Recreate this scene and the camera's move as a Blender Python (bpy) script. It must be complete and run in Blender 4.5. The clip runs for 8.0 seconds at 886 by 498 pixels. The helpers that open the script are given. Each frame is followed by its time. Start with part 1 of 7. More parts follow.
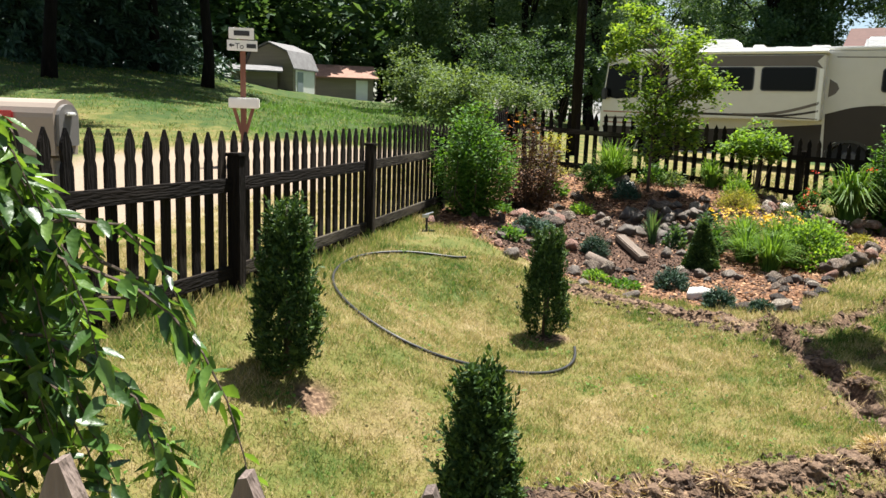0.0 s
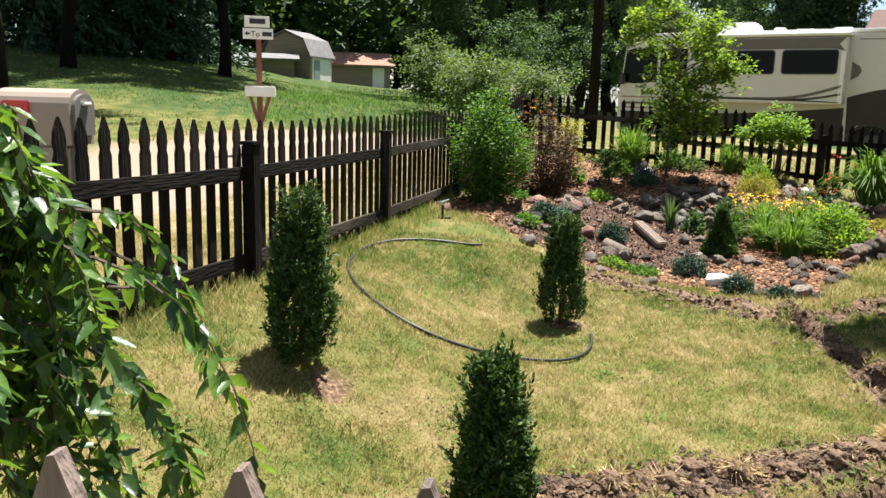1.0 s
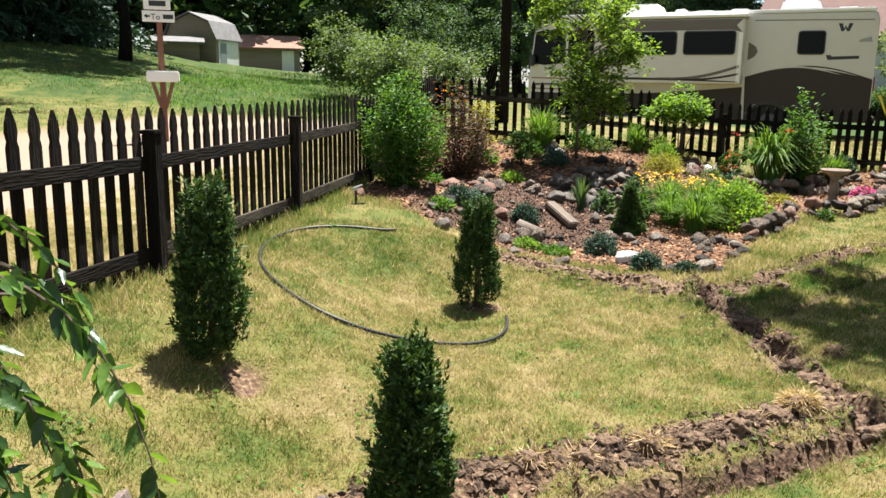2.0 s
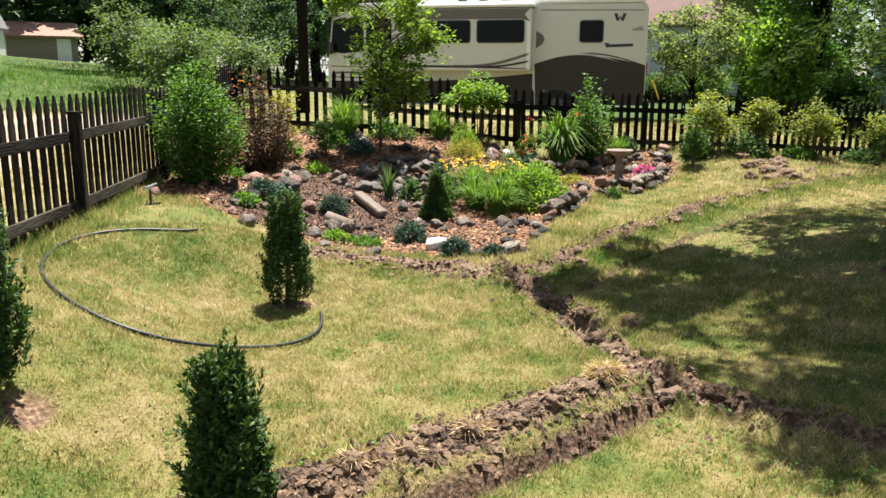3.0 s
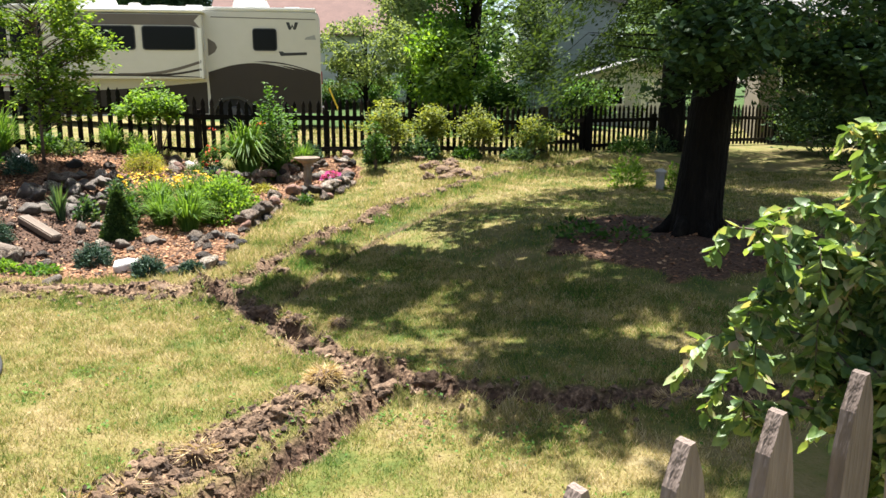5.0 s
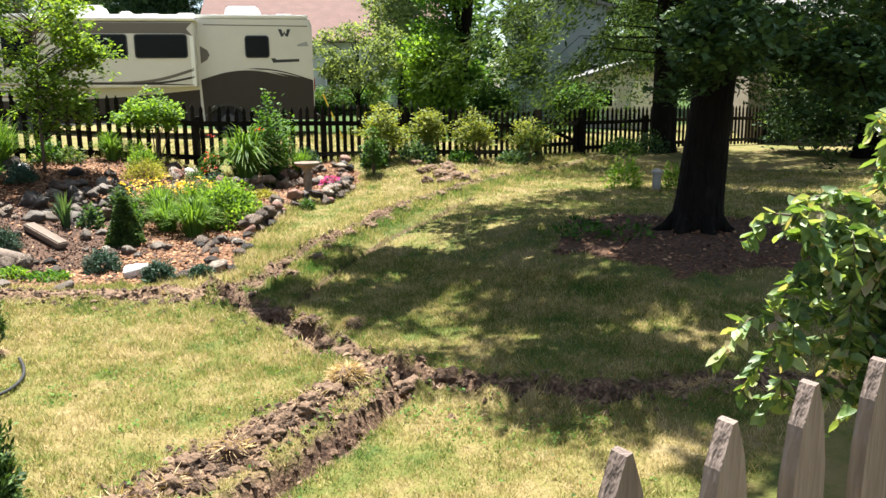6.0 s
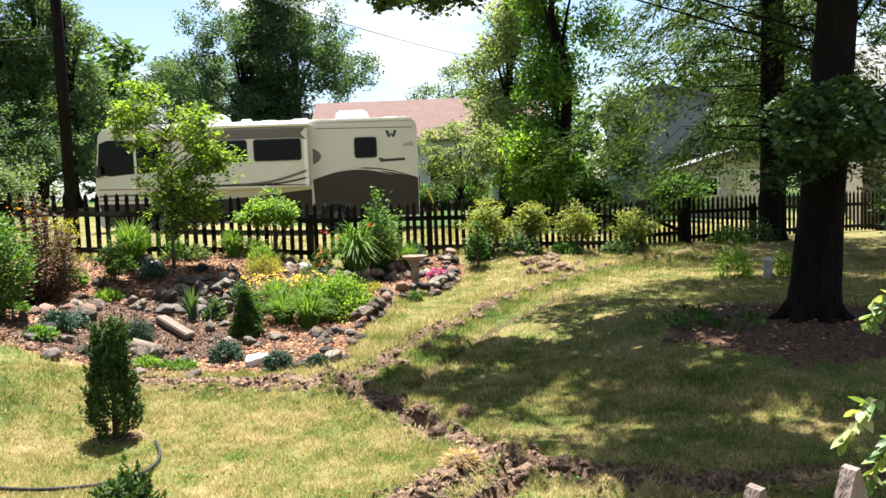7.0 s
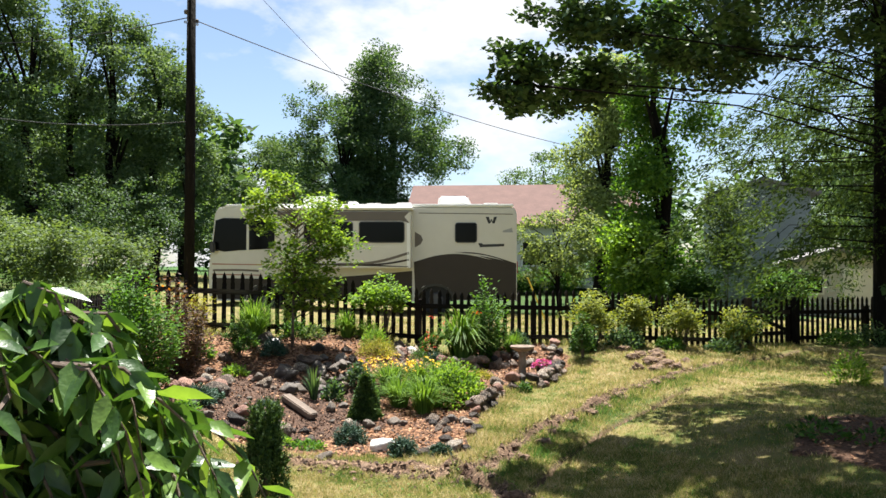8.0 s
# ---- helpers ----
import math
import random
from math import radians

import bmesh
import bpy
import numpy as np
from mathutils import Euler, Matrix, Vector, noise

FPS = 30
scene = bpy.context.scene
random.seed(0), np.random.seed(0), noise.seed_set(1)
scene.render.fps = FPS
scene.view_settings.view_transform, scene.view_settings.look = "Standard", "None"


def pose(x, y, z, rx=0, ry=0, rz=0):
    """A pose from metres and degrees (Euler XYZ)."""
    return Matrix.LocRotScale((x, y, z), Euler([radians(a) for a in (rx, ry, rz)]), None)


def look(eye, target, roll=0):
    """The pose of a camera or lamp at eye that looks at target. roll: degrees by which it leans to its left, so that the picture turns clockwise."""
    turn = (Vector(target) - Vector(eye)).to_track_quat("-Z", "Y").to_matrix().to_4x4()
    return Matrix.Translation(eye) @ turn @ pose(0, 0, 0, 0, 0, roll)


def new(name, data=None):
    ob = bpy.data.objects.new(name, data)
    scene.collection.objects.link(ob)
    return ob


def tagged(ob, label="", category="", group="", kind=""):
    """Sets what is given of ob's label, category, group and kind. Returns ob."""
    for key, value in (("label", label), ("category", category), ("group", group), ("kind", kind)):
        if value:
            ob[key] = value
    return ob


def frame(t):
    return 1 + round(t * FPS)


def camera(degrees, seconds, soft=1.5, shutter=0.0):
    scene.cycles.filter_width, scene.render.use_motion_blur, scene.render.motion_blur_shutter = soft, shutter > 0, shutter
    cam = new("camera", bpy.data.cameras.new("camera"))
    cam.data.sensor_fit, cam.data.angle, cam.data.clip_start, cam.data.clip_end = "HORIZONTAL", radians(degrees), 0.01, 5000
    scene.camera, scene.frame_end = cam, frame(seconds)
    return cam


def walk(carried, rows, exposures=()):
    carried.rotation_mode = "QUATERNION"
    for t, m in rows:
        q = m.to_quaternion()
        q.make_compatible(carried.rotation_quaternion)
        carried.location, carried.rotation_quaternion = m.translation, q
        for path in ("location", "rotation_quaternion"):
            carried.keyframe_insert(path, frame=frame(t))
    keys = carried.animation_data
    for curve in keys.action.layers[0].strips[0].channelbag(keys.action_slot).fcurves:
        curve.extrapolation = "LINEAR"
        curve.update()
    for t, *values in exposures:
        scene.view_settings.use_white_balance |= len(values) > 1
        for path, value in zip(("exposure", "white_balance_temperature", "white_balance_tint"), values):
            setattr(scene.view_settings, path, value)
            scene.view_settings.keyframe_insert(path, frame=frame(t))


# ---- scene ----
# ---- camera ----
cam = camera(58.1, 8.0)
PATH = [
    (0, (0.369, 0.142, 1.803), (0.735, 2.08, 1.471), 1.9),
    (0.5, (0.367, 0.153, 1.806), (0.674, 2.097, 1.452), 1.8),
    (1, (0.39, 0.156, 1.802), (0.712, 2.096, 1.437), 1.4),
    (1.2, (0.398, 0.164, 1.8), (0.743, 2.099, 1.43), 1.2),
    (2.3, (0.44, 0.184, 1.818), (1.062, 2.038, 1.4), 0.7),
    (2.5, (0.453, 0.188, 1.817), (1.155, 2.012, 1.393), 0.6),
    (3, (0.457, 0.28, 1.825), (1.414, 1.983, 1.399), 0.2),
    (3.5, (0.425, 0.342, 1.833), (1.602, 1.905, 1.419), -0.1),
    (4, (0.405, 0.378, 1.838), (1.752, 1.795, 1.415), 0.5),
    (4.5, (0.395, 0.375, 1.843), (1.884, 1.645, 1.432), 0.3),
    (5, (0.322, 0.313, 1.844), (1.865, 1.519, 1.437), -0.0),
    (5.2, (0.295, 0.299, 1.86), (1.848, 1.491, 1.448), -0.1),
    (6.3, (0.058, 0.422, 1.808), (1.619, 1.614, 1.429), -1.0),
    (6.5, (0.016, 0.394, 1.815), (1.535, 1.651, 1.476), -1.4),
    (7, (-0.058, 0.332, 1.824), (1.369, 1.724, 1.666), -2.2),
    (7.5, (-0.297, 0.352, 1.876), (1.062, 1.82, 1.89), -1.5),
    (8, (-0.624, 0.4, 2.019), (0.659, 1.934, 2.063), 0.1),
]
walk(cam, [(t, look(eye, target, roll)) for t, eye, target, roll in PATH],
     exposures=[(0.0, 1.58), (1.0, 1.64), (3.0, 1.74), (5.0, 1.96), (6.5, 2.06), (7.5, 2.04), (8.0, 1.76)])

# ---- light ----
SUN_FROM = Vector((0.39, 0.41, 1.55)).normalized()
world = bpy.data.worlds.new("sky")
world.use_nodes = True
scene.world = world
wn, wl = world.node_tree.nodes, world.node_tree.links
wn.clear()
w_out = wn.new("ShaderNodeOutputWorld")
w_bg = wn.new("ShaderNodeBackground")
w_sky = wn.new("ShaderNodeTexSky")
w_sky.sky_type = 'NISHITA'
w_sky.sun_disc = False
w_sky.sun_elevation = math.asin(SUN_FROM.z)
w_sky.sun_rotation = math.atan2(SUN_FROM.x, SUN_FROM.y)
w_sky.dust_density = 0.8
w_sky.ozone_density = 1.6
w_co = wn.new("ShaderNodeTexCoord")
w_map = wn.new("ShaderNodeMapping")
w_map.inputs["Scale"].default_value = (2.0, 2.0, 4.2)
w_noise = wn.new("ShaderNodeTexNoise")
w_noise.inputs["Scale"].default_value = 1.6
w_noise.inputs["Detail"].default_value = 8
w_noise.inputs["Roughness"].default_value = 0.55
w_ramp = wn.new("ShaderNodeValToRGB")
w_ramp.color_ramp.elements[0].position = 0.50
w_ramp.color_ramp.elements[1].position = 0.60
w_mix = wn.new("ShaderNodeMixRGB")
w_mix.inputs["Color2"].default_value = (6.3, 6.5, 6.8, 1)
wl.new(w_co.outputs["Generated"], w_map.inputs["Vector"])
wl.new(w_map.outputs["Vector"], w_noise.inputs["Vector"])
wl.new(w_noise.outputs["Fac"], w_ramp.inputs["Fac"])
wl.new(w_ramp.outputs["Color"], w_mix.inputs["Fac"])
wl.new(w_sky.outputs["Color"], w_mix.inputs["Color1"])
wl.new(w_mix.outputs["Color"], w_bg.inputs["Color"])
w_bg.inputs["Strength"].default_value = 0.050
wl.new(w_bg.outputs["Background"], w_out.inputs["Surface"])
sun = new("sun", bpy.data.lights.new("sun", 'SUN'))
sun.data.energy = 5.0
sun.data.angle = radians(0.55)
sun.data.color = (1.0, 0.97, 0.91)
sun.matrix_world = look(SUN_FROM * 60, (0, 0, 0))

# ---- materials ----
def ramp_set(node, stops):
    els = node.color_ramp.elements
    while len(els) < len(stops):
        els.new(0.5)
    for e, (p, c) in zip(els, stops):
        e.position, e.color = p, (*c, 1)


def material(name, stops, scale=6.0, rough=0.85, bump=0.3, fine=60.0, metal=0.0, island=0.0, obj=0.0, stretch=(1, 1, 1), sheen=0.0,
             trans=0.0, spec=0.5, bump_dist=0.02):
    """Colour from two scales of noise over a ramp, with relief, and a change of tone for each piece."""
    m = bpy.data.materials.new(name)
    m.use_nodes = True
    n, l = m.node_tree.nodes, m.node_tree.links
    b = n["Principled BSDF"]
    co = n.new("ShaderNodeTexCoord")
    mp = n.new("ShaderNodeMapping")
    mp.inputs["Scale"].default_value = stretch
    l.new(co.outputs["Object"], mp.inputs["Vector"])
    big = n.new("ShaderNodeTexNoise")
    big.inputs["Scale"].default_value = scale
    big.inputs["Detail"].default_value = 5
    small = n.new("ShaderNodeTexNoise")
    small.inputs["Scale"].default_value = fine
    small.inputs["Detail"].default_value = 3
    l.new(mp.outputs["Vector"], big.inputs["Vector"])
    l.new(mp.outputs["Vector"], small.inputs["Vector"])
    add = n.new("ShaderNodeMath")
    add.operation = 'MULTIPLY_ADD'
    add.inputs[1].default_value = 0.45
    l.new(small.outputs["Fac"], add.inputs[0])
    half = n.new("ShaderNodeMath")
    half.operation = 'MULTIPLY_ADD'
    half.inputs[1].default_value = 0.9
    half.inputs[2].default_value = -0.18
    l.new(big.outputs["Fac"], half.inputs[0])
    l.new(half.outputs[0], add.inputs[2])
    fac = add
    if island or obj:
        info = n.new("ShaderNodeNewGeometry" if island else "ShaderNodeObjectInfo")
        jit = n.new("ShaderNodeMath")
        jit.operation = 'MULTIPLY_ADD'
        jit.inputs[1].default_value = island or obj
        l.new(info.outputs["Random Per Island" if island else "Random"], jit.inputs[0])
        shift = n.new("ShaderNodeMath")
        shift.operation = 'SUBTRACT'
        shift.inputs[1].default_value = 0.5 * (island or obj)
        l.new(fac.outputs[0], shift.inputs[0])
        l.new(shift.outputs[0], jit.inputs[2])
        fac = jit
    r = n.new("ShaderNodeValToRGB")
    ramp_set(r, stops)
    l.new(fac.outputs[0], r.inputs["Fac"])
    l.new(r.outputs["Color"], b.inputs["Base Color"])
    b.inputs["Roughness"].default_value = rough
    b.inputs["Metallic"].default_value = metal
    b.inputs["Specular IOR Level"].default_value = spec
    if bump:
        bp = n.new("ShaderNodeBump")
        bp.inputs["Strength"].default_value = bump
        bp.inputs["Distance"].default_value = bump_dist
        l.new(small.outputs["Fac"], bp.inputs["Height"])
        l.new(bp.outputs["Normal"], b.inputs["Normal"])
    if trans:
        tr = n.new("ShaderNodeBsdfTranslucent")
        mixs = n.new("ShaderNodeMixShader")
        mixs.inputs["Fac"].default_value = trans
        warm = n.new("ShaderNodeMixRGB")
        warm.blend_type = 'MULTIPLY'
        warm.inputs["Fac"].default_value = 1.0
        warm.inputs["Color2"].default_value = (1.25, 1.2, 0.45, 1)
        l.new(r.outputs["Color"], warm.inputs["Color1"])
        l.new(warm.outputs["Color"], tr.inputs["Color"])
        l.new(b.outputs["BSDF"], mixs.inputs[1])
        l.new(tr.outputs["BSDF"], mixs.inputs[2])
        l.new(mixs.outputs["Shader"], n["Material Output"].inputs["Surface"])
    return m


def plain(name, colour, rough=0.5, metal=0.0, spec=0.5, vary=0.12, scale=3.0):
    c = Vector(colour)
    return material(name, [(0.25, c * (1 - vary)), (0.7, c * (1 + vary))], scale=scale, rough=rough, metal=metal, spec=spec, bump=0.05, fine=90)


def leafy(name, dark, mid, light, trans=0.35, rough=0.6, spread=0.75, spec=0.2):
    return material(name, [(0.1, dark), (0.5, mid), (0.95, light)], scale=0.9, fine=7, rough=rough, bump=0.0, island=spread, trans=trans, spec=spec)


M_FENCE = material("weathered_dark_stain", [(0.25, (0.005, 0.0038, 0.003)), (0.58, (0.013, 0.0095, 0.007)), (0.85, (0.06, 0.046, 0.036))], scale=9, fine=70, stretch=(1, 1, 0.12), obj=0.45, rough=0.9, bump=0.8, spec=0.15)
M_FENCE_RAIL = material("weathered_dark_rail", [(0.25, (0.005, 0.0038, 0.003)), (0.58, (0.014, 0.010, 0.0075)), (0.85, (0.07, 0.06, 0.045))], scale=9, fine=70, stretch=(0.12, 1, 1), obj=0.4, rough=0.9, bump=0.8, spec=0.15)
M_FENCE_GREY = material("weathered_grey_wood", [(0.2, (0.06, 0.044, 0.036)), (0.5, (0.155, 0.115, 0.096)), (0.85, (0.30, 0.235, 0.20))], scale=9, fine=90, stretch=(1, 1, 0.1), obj=0.3, rough=0.85, bump=0.6)
M_ROCK = material("field_stone", [(0.2, (0.022, 0.016, 0.013)), (0.45, (0.085, 0.056, 0.037)), (0.68, (0.23, 0.165, 0.11)), (0.92, (0.54, 0.46, 0.37))], scale=9, fine=60, obj=0.8, rough=0.7, bump=1.0, bump_dist=0.05)
M_ROCK_TAN = material("tan_stone", [(0.25, (0.10, 0.065, 0.044)), (0.6, (0.27, 0.19, 0.135)), (0.88, (0.52, 0.42, 0.33))], scale=9, fine=60, obj=0.6, rough=0.75, bump=1.0, bump_dist=0.05)
M_ROCK_WHITE = material("pale_stone", [(0.2, (0.5, 0.47, 0.43)), (0.8, (0.78, 0.76, 0.72))], scale=5, fine=40, rough=0.8, bump=0.5)
M_ROCK_RED = material("reddish_stone", [(0.2, (0.15, 0.075, 0.055)), (0.8, (0.33, 0.18, 0.13))], scale=5, fine=40, obj=0.5, rough=0.8, bump=0.9)
M_ROCK_DARK = material("dark_stone", [(0.2, (0.035, 0.026, 0.019)), (0.8, (0.125, 0.095, 0.070))], scale=5, fine=40, obj=0.4, rough=0.65, bump=0.5)
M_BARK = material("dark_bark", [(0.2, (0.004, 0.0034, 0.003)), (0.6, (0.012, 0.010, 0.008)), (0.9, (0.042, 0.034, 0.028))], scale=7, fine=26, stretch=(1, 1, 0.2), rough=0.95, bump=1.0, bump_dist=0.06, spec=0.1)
M_TWIG = material("brown_twig", [(0.2, (0.05, 0.035, 0.025)), (0.8, (0.14, 0.10, 0.075))], scale=8, rough=0.9, bump=0.3)
M_HOSE = plain("black_rubber", (0.012, 0.012, 0.013), rough=0.5)
M_CONCRETE = material("grey_concrete", [(0.2, (0.27, 0.25, 0.23)), (0.8, (0.46, 0.43, 0.40))], scale=6, fine=80, rough=0.9, bump=0.4)
M_LEAF_TREE = leafy("broad_leaf", (0.022, 0.055, 0.012), (0.06, 0.135, 0.028), (0.14, 0.24, 0.06), trans=0.45)
M_LEAF_DARK = leafy("deep_green_leaf", (0.026, 0.058, 0.03), (0.06, 0.115, 0.052), (0.115, 0.18, 0.085), trans=0.42)
M_LEAF_FAR = leafy("distant_leaf", (0.045, 0.085, 0.042), (0.09, 0.15, 0.07), (0.16, 0.235, 0.115), trans=0.4)
M_LEAF_CANOPY = leafy("canopy_leaf", (0.022, 0.048, 0.018), (0.05, 0.10, 0.032), (0.10, 0.17, 0.06), trans=0.22, spec=0.3)
M_LEAF_MID = leafy("fresh_green_leaf", (0.03, 0.085, 0.012), (0.075, 0.175, 0.026), (0.16, 0.28, 0.05), trans=0.4)
M_LEAF_GOLD = leafy("golden_green_leaf", (0.08, 0.11, 0.02), (0.18, 0.22, 0.04), (0.33, 0.34, 0.08), trans=0.4)
M_LEAF_LIME = leafy("bright_green_leaf", (0.06, 0.12, 0.02), (0.14, 0.26, 0.035), (0.27, 0.40, 0.07), trans=0.5)
M_LEAF_YOUNG = leafy("young_tree_leaf", (0.06, 0.12, 0.022), (0.14, 0.235, 0.038), (0.28, 0.38, 0.07), trans=0.5)
M_LEAF_BUSH = leafy("shrub_leaf", (0.02, 0.055, 0.01), (0.05, 0.12, 0.02), (0.11, 0.21, 0.04))
M_LEAF_OLIVE = leafy("grey_green_leaf", (0.05, 0.085, 0.035), (0.10, 0.155, 0.06), (0.18, 0.245, 0.10), trans=0.4)
M_LEAF_SILVER = leafy("pale_grey_green_leaf", (0.09, 0.13, 0.06), (0.18, 0.24, 0.11), (0.30, 0.36, 0.19), trans=0.5)
M_LEAF_RED = leafy("dark_red_leaf", (0.032, 0.019, 0.013), (0.08, 0.045, 0.03), (0.16, 0.10, 0.06), trans=0.3)
M_LEAF_YELLOW = leafy("yellow_green_leaf", (0.12, 0.12, 0.02), (0.25, 0.25, 0.04), (0.42, 0.38, 0.08), trans=0.4)
M_LEAF_BLUE = leafy("blue_green_needle", (0.014, 0.036, 0.022), (0.036, 0.078, 0.05), (0.085, 0.15, 0.10), trans=0.1)
M_NEEDLE = leafy("dark_conifer_spray", (0.014, 0.034, 0.010), (0.042, 0.088, 0.022), (0.11, 0.175, 0.045), trans=0.25, spec=0.2)
M_PINE = leafy("hanging_pine_spray", (0.018, 0.036, 0.014), (0.042, 0.072, 0.024), (0.085, 0.13, 0.042), trans=0.35, rough=0.9, spec=0.05)
M_BLADE = leafy("long_green_blade", (0.05, 0.11, 0.018), (0.115, 0.22, 0.035), (0.21, 0.33, 0.07), trans=0.45)
M_FLOWER_YELLOW = leafy("yellow_petal", (0.55, 0.33, 0.03), (0.66, 0.44, 0.05), (0.74, 0.56, 0.12), trans=0.3)
M_FLOWER_MAGENTA = leafy("magenta_petal", (0.35, 0.03, 0.2), (0.55, 0.08, 0.36), (0.7, 0.2, 0.5), trans=0.3)
M_FLOWER_RED = leafy("red_petal", (0.45, 0.03, 0.02), (0.6, 0.06, 0.04), (0.7, 0.15, 0.08), trans=0.3)
M_FLOWER_ORANGE = leafy("orange_petal", (0.5, 0.14, 0.02), (0.6, 0.2, 0.03), (0.7, 0.3, 0.05), trans=0.3)


def turf(name, mul):
    """Lawn colours by place: straw and green patches, shared by the soil sheet and the blades."""
    m = bpy.data.materials.new(name)
    m.use_nodes = True
    n, l = m.node_tree.nodes, m.node_tree.links
    b = n["Principled BSDF"]
    geo = n.new("ShaderNodeNewGeometry")
    attr = n.new("ShaderNodeAttribute")
    attr.attribute_name = "lush"
    big = n.new("ShaderNodeTexNoise")
    big.inputs["Scale"].default_value = 1.9
    big.inputs["Detail"].default_value = 7
    big.inputs["Roughness"].default_value = 0.72
    l.new(geo.outputs["Position"], big.inputs["Vector"])
    add = n.new("ShaderNodeMath")
    add.operation = 'ADD'
    l.new(big.outputs["Fac"], add.inputs[0])
    l.new(attr.outputs["Fac"], add.inputs[1])
    if mul > 1.0:
        jit = n.new("ShaderNodeMath")
        jit.operation = 'MULTIPLY_ADD'
        jit.inputs[1].default_value = 0.42
        l.new(geo.outputs["Random Per Island"], jit.inputs[0])
        sub = n.new("ShaderNodeMath")
        sub.operation = 'SUBTRACT'
        sub.inputs[1].default_value = 0.21
        l.new(add.outputs[0], sub.inputs[0])
        l.new(sub.outputs[0], jit.inputs[2])
        add = jit
    r = n.new("ShaderNodeValToRGB")
    ramp_set(r, [(p, Vector(c) * mul) for p, c in ((0.22, (0.56, 0.47, 0.26)), (0.35, (0.42, 0.325, 0.14)), (0.46, (0.335, 0.285, 0.095)), (0.55, (0.245, 0.25, 0.06)), (0.66, (0.14, 0.19, 0.036)), (0.8, (0.06, 0.12, 0.018)), (0.97, (0.08, 0.20, 0.03)))])
    l.new(add.outputs[0], r.inputs["Fac"])
    l.new(r.outputs["Color"], b.inputs["Base Color"])
    b.inputs["Roughness"].default_value = 0.75
    b.inputs["Specular IOR Level"].default_value = 0.25
    if mul > 1.0:
        tr = n.new("ShaderNodeBsdfTranslucent")
        l.new(r.outputs["Color"], tr.inputs["Color"])
        mx = n.new("ShaderNodeMixShader")
        mx.inputs["Fac"].default_value = 0.5
        l.new(b.outputs["BSDF"], mx.inputs[1])
        l.new(tr.outputs["BSDF"], mx.inputs[2])
        l.new(mx.outputs["Shader"], n["Material Output"].inputs["Surface"])
    return m, r, b


def ground_material():
    """One sheet: turf, bare soil, bark mulch and the sandy road, mixed by the masks on the sheet."""
    m, grass, b = turf("ground_turf", 0.42)
    n, l = m.node_tree.nodes, m.node_tree.links
    geo = [x for x in n if x.type == 'NEW_GEOMETRY'][0]
    col = grass.outputs["Color"]
    small = n.new("ShaderNodeTexNoise")
    small.inputs["Scale"].default_value = 38
    small.inputs["Detail"].default_value = 6
    l.new(geo.outputs["Position"], small.inputs["Vector"])
    chips = n.new("ShaderNodeTexVoronoi")
    chips.inputs["Scale"].default_value = 34
    l.new(geo.outputs["Position"], chips.inputs["Vector"])
    mean = n.new("ShaderNodeMath")
    mean.operation = 'ADD'
    for mask, tex, stops in (
        ("road", small.outputs["Fac"], [(0.3, (0.19, 0.145, 0.105)), (0.7, (0.29, 0.225, 0.165))]),
        ("soil", small.outputs["Fac"], [(0.3, (0.035, 0.020, 0.012)), (0.52, (0.12, 0.073, 0.044)), (0.74, (0.30, 0.20, 0.125))]),
        ("mulch", chips.outputs["Color"], [(0.1, (0.045, 0.022, 0.012)), (0.5, (0.15, 0.07, 0.034)), (0.9, (0.30, 0.165, 0.09))]),
        ("loam_shade", small.outputs["Fac"], [(0.3, (0.018, 0.010, 0.007)), (0.52, (0.060, 0.034, 0.023)), (0.74, (0.17, 0.10, 0.068))]),
    ):
        r = n.new("ShaderNodeValToRGB")
        ramp_set(r, stops)
        l.new(tex, r.inputs["Fac"])
        a = n.new("ShaderNodeAttribute")
        a.attribute_name = mask
        mx = n.new("ShaderNodeMixRGB")
        l.new(a.outputs["Fac"], mx.inputs["Fac"])
        l.new(col, mx.inputs["Color1"])
        l.new(r.outputs["Color"], mx.inputs["Color2"])
        col = mx.outputs["Color"]
    l.new(col, b.inputs["Base Color"])
    b.inputs["Roughness"].default_value = 0.95
    bp = n.new("ShaderNodeBump")
    bp.inputs["Strength"].default_value = 0.7
    bp.inputs["Distance"].default_value = 0.03
    l.new(small.outputs["Fac"], bp.inputs["Height"])
    l.new(bp.outputs["Normal"], b.inputs["Normal"])
    return m


M_GROUND = ground_material()
M_GRASS = turf("lawn_blade", 1.001)[0]

# ---- tools ----
def link_mesh(name, verts, faces, mat, parent=None, label="", smooth=False):
    me = bpy.data.meshes.new(name)
    me.from_pydata([tuple(v) for v in verts], [], faces)
    me.materials.append(mat)
    if smooth:
        me.polygons.foreach_set("use_smooth", [True] * len(me.polygons))
    ob = new(name, me)
    if parent:
        ob.parent = parent
    return tagged(ob, label)


def part(name, bm, mat, parent=None, label="", smooth=False):
    me = bpy.data.meshes.new(name)
    bm.to_mesh(me)
    bm.free()
    me.materials.append(mat)
    if smooth:
        me.polygons.foreach_set("use_smooth", [True] * len(me.polygons))
    ob = new(name, me)
    if parent:
        ob.parent = parent
    return tagged(ob, label)


def thing(name, m, label, category, group="", kind=""):
    ob = new(name)
    ob.matrix_world = m
    ob.empty_display_size = 0.1
    return tagged(ob, label, category, group, kind)


